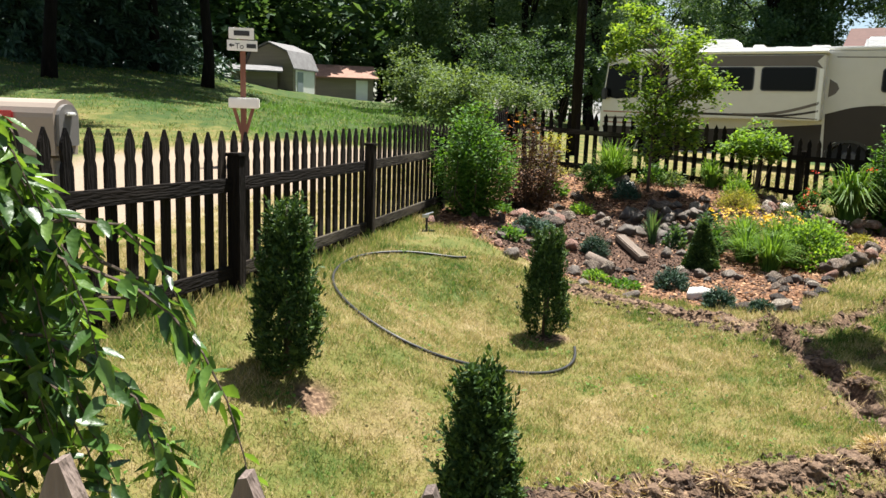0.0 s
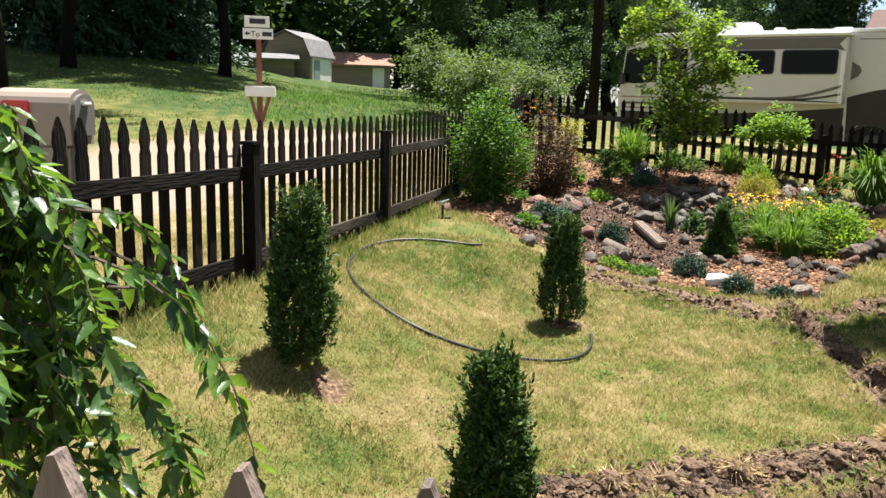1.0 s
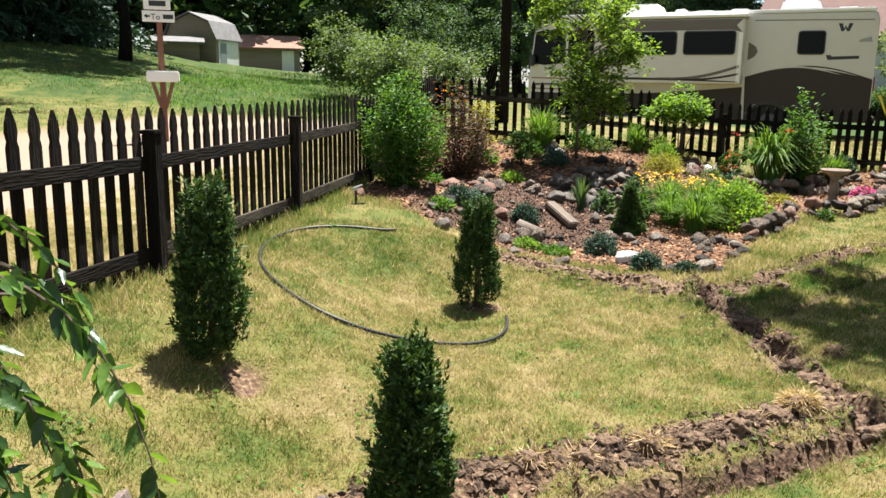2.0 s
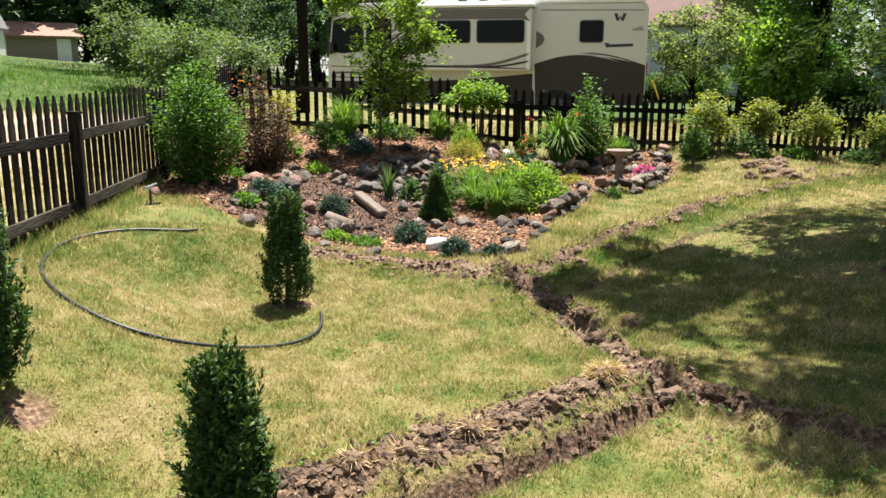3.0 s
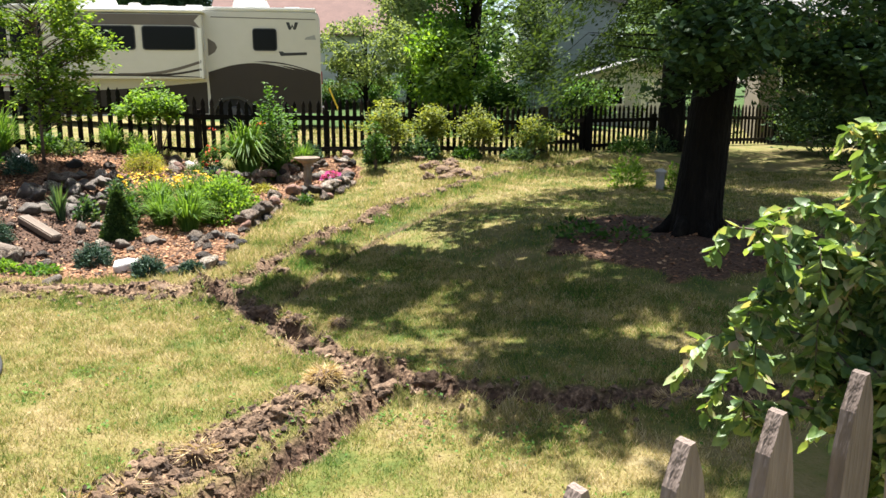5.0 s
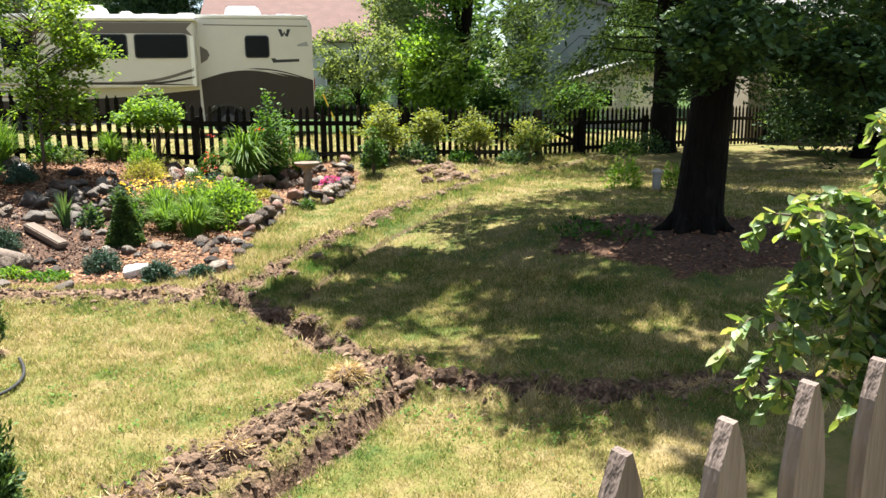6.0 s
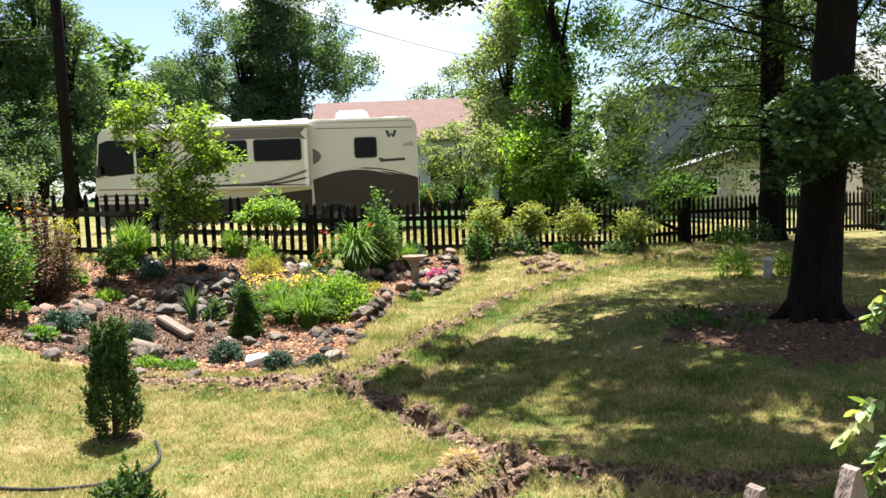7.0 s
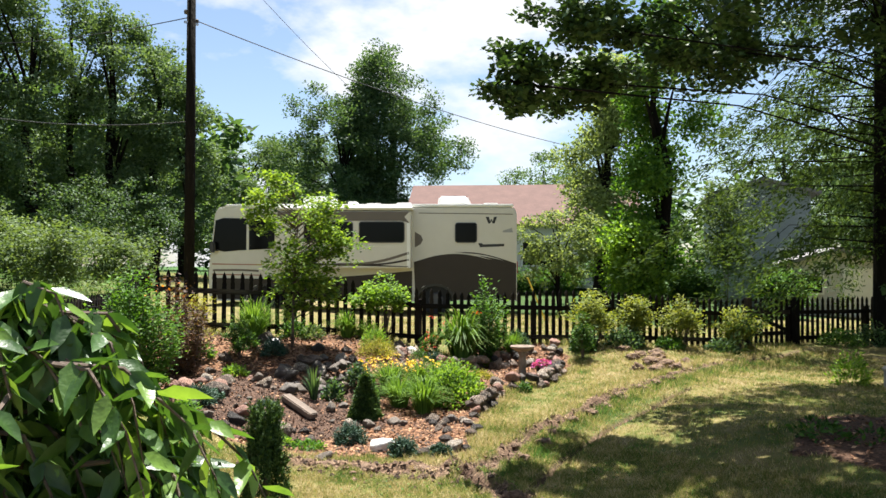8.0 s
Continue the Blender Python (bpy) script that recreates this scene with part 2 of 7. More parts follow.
def box(bm, x0, x1, y0, y1, z0, z1, bevel=0.0, m=None):
    g = bmesh.ops.create_cube(bm, size=1)
    vs = g["verts"]
    for v in vs:
        v.co = Vector((x0 + (v.co.x + 0.5) * (x1 - x0), y0 + (v.co.y + 0.5) * (y1 - y0), z0 + (v.co.z + 0.5) * (z1 - z0)))
    if bevel:
        es = list({e for v in vs for e in v.link_edges})
        r = bmesh.ops.bevel(bm, geom=es, offset=bevel, segments=2, affect='EDGES')
        vs = list({v for f in r["faces"] for v in f.verts} | {v for v in vs if v.is_valid})
    if m is not None:
        bmesh.ops.transform(bm, matrix=m, verts=vs)
    return vs


def tube(bm, pts, radii, sides=8, cap=True):
    """A round, tapering limb along points."""
    rings = []
    for i, p in enumerate(pts):
        p = Vector(p)
        d = (Vector(pts[min(i + 1, len(pts) - 1)]) - Vector(pts[max(i - 1, 0)])).normalized()
        a = d.cross(Vector((0.3, 1, 0.2))).normalized()
        b = d.cross(a)
        r = radii[i] if not isinstance(radii, (int, float)) else radii
        rings.append([bm.verts.new(p + (a * math.cos(k * 2 * math.pi / sides) + b * math.sin(k * 2 * math.pi / sides)) * r) for k in range(sides)])
    for q, w in zip(rings, rings[1:]):
        for k in range(sides):
            bm.faces.new((q[k], q[(k + 1) % sides], w[(k + 1) % sides], w[k]))
    if cap:
        bm.faces.new(rings[-1])
        bm.faces.new(rings[0][::-1])


def extrude_outline(bm, pts, y0, y1):
    """A flat outline in x and z, given depth along y."""
    a = [bm.verts.new((x, y0, z)) for x, z in pts]
    b = [bm.verts.new((x, y1, z)) for x, z in pts]
    bm.faces.new(a)
    bm.faces.new(b[::-1])
    for k in range(len(pts)):
        j = (k + 1) % len(pts)
        bm.faces.new((a[j], a[k], b[k], b[j]))


# ---- the lie of the land ----
KNOTS = ((0.0, -3, 0.45), (0.3, 0.3, 0.38), (2.5, -0.5, 0.32), (3, 1.8, 0.02), (7, 0, 0.05), (12, 0, 0.1), (1.2, 3.1, 0.02), (3.3, 3.5, 0), (4.7, 5, -0.03), (2.5, 5.6, 0.02),
         (-1.3, 3.4, 0.64), (-0.8, 5.2, 0.58), (0, 5.7, 0.56), (1.07, 8, 0.58), (2.2, 10.1, 0.63), (4.1, 14, 0.92), (7, 13.1, 0.76), (11, 11.7, 0.48), (17.3, 9.3, 0.24),
         (8.5, 3.6, 0.3), (12, 5, 0.12), (15.5, 6.7, 0.05), (4.6, 8.1, 0), (5.8, 8.2, 0.08), (9.5, 10.5, 0.13), (3.9, 10.8, 0.42))
FAR = ((20, 20, 0.5), (5, 25, 0.8), (-4, 10, 0.6), (-6, 20, 1.0), (-2, 32, 1.4), (3, 45, 1.9), (0, 60, 2.6), (-25, 40, 2.6), (30, 5, 0.1), (40, 35, 0.9), (-8, 2, 0.5), (25, 60, 1.6), (20, -10, 0.1))


def lie(x, y):
    s, w = 0 * x, 0 * x
    for a, b, z in KNOTS:
        k = 1 / ((x - a) ** 2 + (y - b) ** 2 + 0.5) ** 2
        s, w = s + k * z, w + k
    for a, b, z in FAR:
        k = 1.6 / ((x - a) ** 2 + (y - b) ** 2 + 4.0) ** 2 * 9
        s, w = s + k * z, w + k
    hill = 1 / (1 + np.exp(np.clip((31 - y) / 4.5, -40, 40))) / (1 + np.exp(np.clip((x + 2.5) / 2.5, -40, 40)))
    return s / w + 2.0 * hill * np.exp(-np.clip(-x - 25, 0, 60) / 20)


def line_off(x, y, pts):
    """Distance to a line of points, and on which side (positive to the left of its course)."""
    best = np.full(np.shape(x), 1e9)
    side = np.zeros(np.shape(x))
    for (ax, ay), (bx, by) in zip(pts, pts[1:]):
        dx, dy = bx - ax, by - ay
        t = np.clip(((x - ax) * dx + (y - ay) * dy) / (dx * dx + dy * dy), 0, 1)
        d = np.hypot(x - ax - t * dx, y - ay - t * dy)
        s = np.sign(dx * (y - ay) - dy * (x - ax))
        side = np.where(d < best, s, side)
        best = np.minimum(best, d)
    return best, side


def inside(x, y, pts):
    hit = np.zeros(np.shape(x), bool)
    for (ax, ay), (bx, by) in zip(pts, pts[1:] + pts[:1]):
        hit ^= ((ay > y) != (by > y)) & (x < (bx - ax) * (y - ay) / (by - ay + 1e-12) + ax)
    return hit


def ripple(x, y, scale, seed=0.0):
    """Cheap uneven waves between -1 and 1."""
    a = np.sin(x * scale + seed + 1.7 * np.sin(y * scale * 0.83 + seed)) * np.cos(y * scale * 1.13 - seed * 1.3 + 1.3 * np.sin(x * scale * 0.71))
    b = np.sin(x * scale * 2.3 - y * scale * 1.9 + seed * 2.1 + 1.1 * np.sin(y * scale * 2.7)) * np.cos(y * scale * 2.1 + x * scale * 0.9 + seed)
    return 0.62 * a + 0.38 * b


SPLIT = [(4.75, 5.55), (5.49, 5.91), (6.26, 6.21), (7.08, 6.48), (8.2, 6.71), (10.0, 7.31)]
MOUND = [(0.9, 3.25), (1.97, 3.42), (2.63, 3.52), (3.16, 3.64), (3.62, 3.74)]
CUT = [(1.0, 2.85), (2.12, 3.06), (2.91, 3.21), (3.39, 3.33), (3.8, 3.45)]
TRENCH_A = [(4.5, 6.25), (4.34, 5.33), (4.08, 4.5), (3.95, 3.91), (3.85, 3.42), (3.89, 3.02), (4.12, 2.62), (4.28, 2.24), (4.63, 1.97), (4.95, 1.3), (5.4, 0.6)]
TRENCH_B = [(4.5, 6.25), (5.22, 6.41), (6.29, 6.94), (7.54, 7.26), (9.33, 7.83), (10.8, 8.09), (13.6, 8.56), (16.0, 8.64)]
TRENCH_C = [(2.9, 7.35), (3.5, 7.0), (3.93, 6.5), (4.5, 6.25)]
BED = [(1.75, 8.98), (2.25, 8.70), (2.54, 7.9), (3.19, 7.69), (3.79, 7.5), (4.33, 6.98), (5.03, 6.78), (5.84, 7.54), (6.49, 8.22), (7.6, 8.98), (8.8, 9.6), (9.8, 9.66), (10.9, 10.4), (11.1, 11.4), (5.0, 13.5), (4.0, 13.6)]
ROAD_DIR = Vector((0.45, 0.893))


def soil_mask(x, y):
    out = 0 * x
    for pts, wide in ((MOUND, 0.15), (CUT, 0.10), (TRENCH_A, 0.15), (TRENCH_B, 0.12), (SPLIT, 0.04), (TRENCH_C, 0.17)):
        d, _ = line_off(x, y, pts)
        out = np.maximum(out, np.clip((wide * (1 + 0.45 * ripple(x, y, 5.0, 1.0) + 0.3 * ripple(x, y, 17.0, 2.0)) - d) / 0.06 + 0.5, 0, 1))
    d = np.hypot(x - 0.46, y - 4.2)
    out = np.maximum(out, np.clip((0.11 + 0.05 * ripple(x, y, 9, 4.0) - d) / 0.08 + 0.5, 0, 1))
    for cx, cy in ((2.38, 6.1), (1.1, 3.07)):
        d = np.hypot(x - cx, y - cy)
        out = np.maximum(out, np.clip((0.16 + 0.05 * ripple(x, y, 9, 4.0) - d) / 0.08 + 0.5, 0, 1))
    return out


def mulch_mask(x, y):
    wob = 0.12 * ripple(x, y, 4.0, 3.0)
    bed = np.where(inside(x, y, BED), 1.0, 0.0)
    d, _ = line_off(x, y, BED + BED[:1])
    bed = np.clip((np.where(bed > 0, d, -d) + wob) / 0.08 + 0.5, 0, 1)
    ring = np.clip((1.42 + 3 * wob - np.hypot((x - 8.35) / 1.0, (y - 3.3) / 0.95)) / 0.1 + 0.5, 0, 1)
    return np.maximum(bed, ring)


def loam_shade_mask(x, y):
    """Bare dark soil in the unplanted half of the rock garden, plus painted shade."""
    wob = 0.5 * ripple(x, y, 2.2, 1.4) + 0.3 * ripple(x, y, 7.0, 0.4)
    out = 0 * x
    # the last spot also paints the young tree's shade into the hollow
    for cx, cy, rx, ry in ((4.4, 9.7, 1.3, 1.5), (3.2, 8.6, 0.9, 0.8), (5.5, 10.2, 0.9, 0.6)):
        out = np.maximum(out, np.clip((1 + wob - np.hypot((x - cx) / rx, (y - cy) / ry)) / 0.3 + 0.5, 0, 1))
    # mulch ring darkened under the old tree, its shade painted in
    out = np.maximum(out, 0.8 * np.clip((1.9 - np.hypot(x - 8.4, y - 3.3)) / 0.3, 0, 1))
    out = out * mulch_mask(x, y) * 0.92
    # shade in the bottom of the cuts, painted in as dark soil
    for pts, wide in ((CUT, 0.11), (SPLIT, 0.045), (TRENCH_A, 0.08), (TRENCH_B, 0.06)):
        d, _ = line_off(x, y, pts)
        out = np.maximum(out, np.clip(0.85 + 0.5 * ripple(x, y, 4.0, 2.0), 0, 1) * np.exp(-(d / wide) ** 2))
    return out


def road_mask(x, y):
    off = (x + 0.02) * -0.893 + (y - 5.68) * 0.45
    wob = 0.35 * ripple(x, y, 1.1, 5.0)
    run = 0.45 * (x + 0.02) + 0.893 * (y - 5.68)
    return np.clip((2.3 - np.abs(off - 4.9) + wob) / 0.5 + 0.5, 0, 1) * np.clip((16.5 - run) / 2.5, 0, 1)


def height(x, y):
    """The ground's height, with its trenches, thrown-up soil and mulch mounds."""
    x, y = np.asarray(x, float), np.asarray(y, float)
    z = lie(x, y)
    near = (np.hypot(x - 4, y - 6) < 16)
    d, _ = line_off(x, y, MOUND)
    z = z + near * np.exp(-(d / 0.17) ** 2) * (0.065 + 0.04 * ripple(x, y, 2.6, 0.5) + 0.02 * ripple(x, y, 7, 1.5))
    d, _ = line_off(x, y, CUT)
    z = z - near * np.exp(-(d / 0.07) ** 2) * 0.15
    d, _ = line_off(x, y, SPLIT)
    z = z - near * np.exp(-(d / 0.05) ** 2) * 0.07
    lump = ripple(x + 0.3 * ripple(x, y, 3.0, 9.0), y, 4.3, 6.0) + 0.6 * ripple(x, y + 0.1 * ripple(x, y, 6.0, 1.0), 11.0, 3.0) + 0.35 * np.abs(ripple(x, y, 27.0, 5.0))
    z = z + near * soil_mask(x, y) * (0.036 * lump - 0.012)
    for pts, up, deep in ((TRENCH_A, 0.09, 0.19), (TRENCH_B, 0.07, 0.08), (TRENCH_C, 0.07, 0.02)):
        d, side = line_off(x, y, pts)
        z = z + near * np.exp(-((d - 0.13) / 0.1) ** 2) * (up * 0.5 + up * 0.6 * ripple(x, y, 5.5, 2.5) + 0.2 * up * ripple(x, y, 14, 3.5))
        z = z - near * np.exp(-(d / 0.08) ** 2) * deep * (0.7 + 0.5 * ripple(x, y, 3.0, 7.0))
    z = z - 0.22 * np.exp(-(((x - 5.5) / 0.6) ** 2 + ((y - 10.3) / 0.5) ** 2))
    z = z + 0.02 * ripple(x, y, 1.3, 2.2) + 0.008 * ripple(x, y, 7, 0.2)
    return z


def hz(x, y):
    return float(height(np.array([x]), np.array([y]))[0])


def axis(lo, hi, step, far_lo, far_hi):
    mid = list(np.arange(lo, hi + step / 2, step))
    out, s = [], step
    v = hi
    while v < far_hi:
        s *= 1.22
        v += s
        out.append(v)
    back, s, v = [], step, lo
    while v > far_lo:
        s *= 1.22
        v -= s
        back.append(v)
    return np.array(back[::-1] + mid + out)


def build_ground():
    xs, ys = axis(-1.6, 11.5, 0.036, -600, 900), axis(1.2, 13.4, 0.036, -500, 1200)
    gx, gy = np.meshgrid(xs, ys, indexing="ij")
    x, y = gx.ravel(), gy.ravel()
    z = height(x, y)
    nx, ny = len(xs), len(ys)
    me = bpy.data.meshes.new("ground")
    idx = np.arange(nx * ny).reshape(nx, ny)
    quads = np.stack([idx[:-1, :-1], idx[1:, :-1], idx[1:, 1:], idx[:-1, 1:]], -1).reshape(-1, 4)
    me.vertices.add(nx * ny)
    me.vertices.foreach_set("co", np.stack([x, y, z], -1).ravel())
    me.loops.add(quads.size)
    me.loops.foreach_set("vertex_index", quads.ravel())
    me.polygons.add(len(quads))
    me.polygons.foreach_set("loop_start", np.arange(0, quads.size, 4))
    me.polygons.foreach_set("use_smooth", np.ones(len(quads), bool))
    me.update(calc_edges=True)
    for name, val in (("soil", soil_mask(x, y)), ("mulch", mulch_mask(x, y)), ("loam_shade", loam_shade_mask(x, y)), ("road", road_mask(x, y)), ("lush", lush(x, y))):
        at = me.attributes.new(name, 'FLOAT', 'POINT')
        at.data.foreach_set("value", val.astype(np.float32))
    me.materials.append(M_GROUND)
    return tagged(new("ground", me), "sloping yard with patchy dry lawn, trenches and a sandy road", "ground", kind="structure")


def lush(x, y):
    """How green the turf is: straw in the open lawn, green by the beds, trenches and under the trees."""
    v = 0.09 * ripple(x, y, 3.1, 0.7) + 0.07 * ripple(x, y, 8.3, 2.9) - 0.02
    d, side = line_off(x, y, TRENCH_B)
    v = v + np.where(side < 0, 0.15, -0.05) * np.exp(-((d - 0.32) / 0.22) ** 2)
    v = v + 0.13 * np.exp(-(((x - 1.2) / 1.2) ** 2 + ((y - 7.3) / 0.9) ** 2))
    v = v + 0.10 * np.exp(-(((x + 0.2) / 0.9) ** 2 + ((y - 4.6) / 1.0) ** 2))
    v = v + 0.05 * (np.hypot(x - 8, y - 3) < 5) * np.clip((5 - np.hypot(x - 8, y - 3)) / 1.5, 0, 1)
    off = (x + 0.02) * -0.893 + (y - 5.68) * 0.45
    v = v - 0.12 * np.clip(off / 0.4, 0, 1) * (off < 3) + np.where(off > 7.5, 0.09, 0.0) + np.where((y > 13.2) & (off < 0), -0.03, 0) + np.where((x > 17.5) & (y > 13), 0.38, 0) + np.where((0.45 * x + 0.893 * y > 21) & (off > 0), 0.18, 0)
    return v


ground = build_ground()

# ---- fences ----
PICKET_GAP = 0.155


def picket_mesh(name, wide, tall, mat, turned=True):
    h, w = tall, wide / 2
    pts = [(-w, 0), (w, 0), (w, h - 0.20), (w * 0.72, h - 0.165), (w * 0.98, h - 0.12), (w * 0.8, h - 0.07), (0, h), (-w * 0.8, h - 0.07), (-w * 0.98, h - 0.12), (-w * 0.72, h - 0.165), (-w, h - 0.20)]
    if not turned:
        pts = [(-w, 0), (w, 0), (w, h - 0.27), (w * 0.86, h - 0.225), (w * 0.97, h - 0.17), (w * 0.9, h - 0.11), (w * 0.58, h - 0.045), (w * 0.12, h), (-w * 0.1, h - 0.002), (-w * 0.6, h - 0.05), (-w * 0.9, h - 0.115), (-w * 0.97, h - 0.17), (-w * 0.86, h - 0.225), (-w, h - 0.27)]
    bm = bmesh.new()
    extrude_outline(bm, pts, -0.010, 0.010)
    me = bpy.data.meshes.new(name)
    bm.to_mesh(me)
    bm.free()
    me.materials.append(mat)
    return me


PICKET = picket_mesh("picket", 0.076, 1.07, M_FENCE)
PICKET_GREY = picket_mesh("picket_grey", 0.074, 1.12, M_FENCE_GREY, False)


def fence(name, label, a, b, posts, away, mesh=PICKET, mat=M_FENCE, gap=PICKET_GAP, rails=(0.15, 0.74), skip=None, lift=0.02, group="", post_out=-0.048, post_tall=0.93, level=None):
    """A picket fence from a to b with posts at the given metres from a; the pickets stand on the away side (+1 left of its course)."""
    a, b = Vector((*a, 0)), Vector((*b, 0))
    d = (b - a).normalized()
    n = Vector((-d.y, d.x, 0)) * away
    long = (b - a).length
    root = thing(name, Matrix.Translation((a.x, a.y, hz(a.x, a.y))), label, "fence", group)
    inv = root.matrix_world.inverted()
    rng = random.Random(len(name) + int(long * 10))

    def base(s):
        p = a + d * s
        return hz(p.x, p.y)

    def smooth_base(s):
        if level is not None:
            return level
        return sum(base(min(max(s + k, 0), long)) for k in (-1.2, -0.6, 0, 0.6, 1.2)) / 5
    ang = math.atan2(d.y, d.x)
    k, s = 0, gap / 2
    while s < long:
        if not (skip and skip[0] < s < skip[1]):
            p = a + d * s + n * 0.012
            ob = new("picket", mesh)
            ob.parent = root
            ob.matrix_local = inv @ Matrix.Translation((p.x, p.y, smooth_base(s) + lift + rng.uniform(-0.008, 0.008))) @ Matrix.Rotation(ang, 4, 'Z') @ Matrix.Rotation(rng.uniform(-0.012, 0.012), 4, 'Y')
        s += gap
    for s in posts:
        bm = bmesh.new()
        box(bm, -0.046, 0.046, -0.046, 0.046, -0.1, post_tall, 0.006)
        box(bm, -0.054, 0.054, -0.054, 0.054, post_tall, post_tall + 0.025, 0.005)
        p = a + d * s + n * post_out
        ob = part("post", bm, mat, root)
        ob.matrix_local = inv @ Matrix.Translation((p.x, p.y, smooth_base(s))) @ Matrix.Rotation(ang + rng.uniform(-0.03, 0.03), 4, 'Z')
    stops = sorted({0.0, long, *posts})
    for s0, s1 in zip(stops, stops[1:]):
        if skip and skip[0] <= (s0 + s1) / 2 <= skip[1] or s1 - s0 < 0.1:
            continue
        for h in rails:
            p0, p1 = a + d * s0 - n * 0.02, a + d * s1 - n * 0.02
            p0.z, p1.z = smooth_base(s0) + h, smooth_base(s1) + h
            bm = bmesh.new()
            box(bm, 0.004, (p1 - p0).length - 0.004, -0.018, 0.018, -0.045, 0.045, 0.004)
            ob = part("rail", bm, M_FENCE_RAIL if mat is M_FENCE else mat, root)
            ob.matrix_local = inv @ Matrix.Translation(p0) @ (p1 - p0).to_track_quat('X', 'Z').to_matrix().to_4x4()
    return root


left_fence = fence("picket_fence", "dark weathered wooden picket fence along a sandy road", (-1.37, 3.0), (4.1, 14.0), (0.48, 2.95, 5.42, 7.9, 10.22, 12.2), 1, group="yard fences")
back_fence = fence("picket_fence", "dark picket fence behind the rock garden", (4.16, 14.02), (25.5, 6.53), (0.05, 2.5, 4.95, 7.4, 9.85, 12.35, 14.0, 16.4, 18.85, 21.3), 1, skip=(12.75, 13.95), group="yard fences", post_out=0.072, post_tall=0.84)
near_fence = fence("picket_fence", "weathered grey picket fence with pointed tips", (-1.517, 1.405), (2.309, 0.205), (0.25, 2.08, 3.95), 1, mesh=PICKET_GREY, mat=M_FENCE_GREY, gap=0.1667, lift=0.0, level=0.352, group="yard fences")


# ---- foliage ----
def leaf_mesh(name, pos, size, mat, parent, rng, flat=0.5, aspect=0.55, lance=False, droop=0.0, label="", kind="", aim=None):
    """Many small folded leaves at the given places as one mesh."""
    n = len(pos)
    size = np.broadcast_to(size, n) * rng.uniform(0.7, 1.25, n)
    nor = rng.normal(size=(n, 3))
    nor[:, 2] = np.abs(nor[:, 2]) + flat * 2
    nor /= np.linalg.norm(nor, axis=1)[:, None]
    along = rng.normal(size=(n, 3)) if aim is None else aim + rng.normal(size=(n, 3)) * 0.35
    along[:, 2] -= droop
    along -= nor * (along * nor).sum(1)[:, None]
    along /= np.linalg.norm(along, axis=1)[:, None] + 1e-9
    if droop:
        along[:, 2] -= droop * 0.4
        along /= np.linalg.norm(along, axis=1)[:, None]
    wide = np.cross(nor, along)
    L, W = size[:, None], (size * aspect / 2)[:, None]
    if lance:
        rows = [pos, pos + along * L * 0.3 + wide * W - nor * W * 0.1, pos + along * L * 0.3 - wide * W - nor * W * 0.1, pos + along * L * 0.3 - nor * W * 0.5,
                pos + along * L * 0.68 + wide * W * 0.72 - nor * L * 0.10, pos + along * L * 0.68 - wide * W * 0.72 - nor * L * 0.10, pos + along * L * 0.68 - nor * (W * 0.4 + L * 0.10), pos + along * L - nor * L * 0.24]
        faces = [(0, 3, 1), (0, 2, 3), (1, 3, 6, 4), (3, 2, 5, 6), (4, 6, 7), (6, 5, 7)]
    else:
        rows = [pos, pos + along * L * 0.45 + wide * W + nor * W * 0.25, pos + along * L, pos + along * L * 0.45 - wide * W + nor * W * 0.25]
        faces = [(0, 1, 2), (0, 2, 3)]
    k = len(rows)
    verts = np.stack(rows, 1).reshape(-1, 3)
    me = bpy.data.meshes.new(name)
    me.vertices.add(len(verts))
    me.vertices.foreach_set("co", verts.ravel())
    base = np.arange(n) * k
    per = np.concatenate([np.stack([base + i for i in f], 1) for f in faces], 1)
    me.loops.add(per.size)
    me.loops.foreach_set("vertex_index", per.ravel())
    offs = np.cumsum([0] + [len(f) for f in faces])
    starts = (np.arange(n)[:, None] * offs[-1] + offs[:-1][None]).ravel()
    me.polygons.add(len(starts))
    me.polygons.foreach_set("loop_start", starts)
    me.update(calc_edges=True)
    me.materials.append(mat)
    ob = new(name, me)
    if parent:
        ob.parent = parent
    return tagged(ob, label, kind=kind)


def clumps(rng, n_clump, per, centre, radii, size, hollow=0.45, low=-0.9):
    """Leaf places: clumps spread through an uneven ellipsoid."""
    d = rng.normal(size=(n_clump * 3, 3))
    d /= np.linalg.norm(d, axis=1)[:, None]
    d = d[d[:, 2] > low][:n_clump]
    r = hollow + (1 - hollow) * rng.random(len(d)) ** 0.6
    r *= 0.80 + 0.42 * np.sin(d[:, 0] * 5 + d[:, 1] * 3.1 + centre[0]) * np.cos(d[:, 2] * 4 + d[:, 1] * 4.3 + centre[1])
    c = d * r[:, None] * np.array(radii) + np.array(centre)
    p = rng.normal(size=(len(c), per, 3))
    p *= (rng.random((len(c), per)) ** 0.5 / np.linalg.norm(p, axis=2))[:, :, None] * np.array([1.6, 1.6, 1.0]) * size
    return (c[:, None] + p).reshape(-1, 3), c


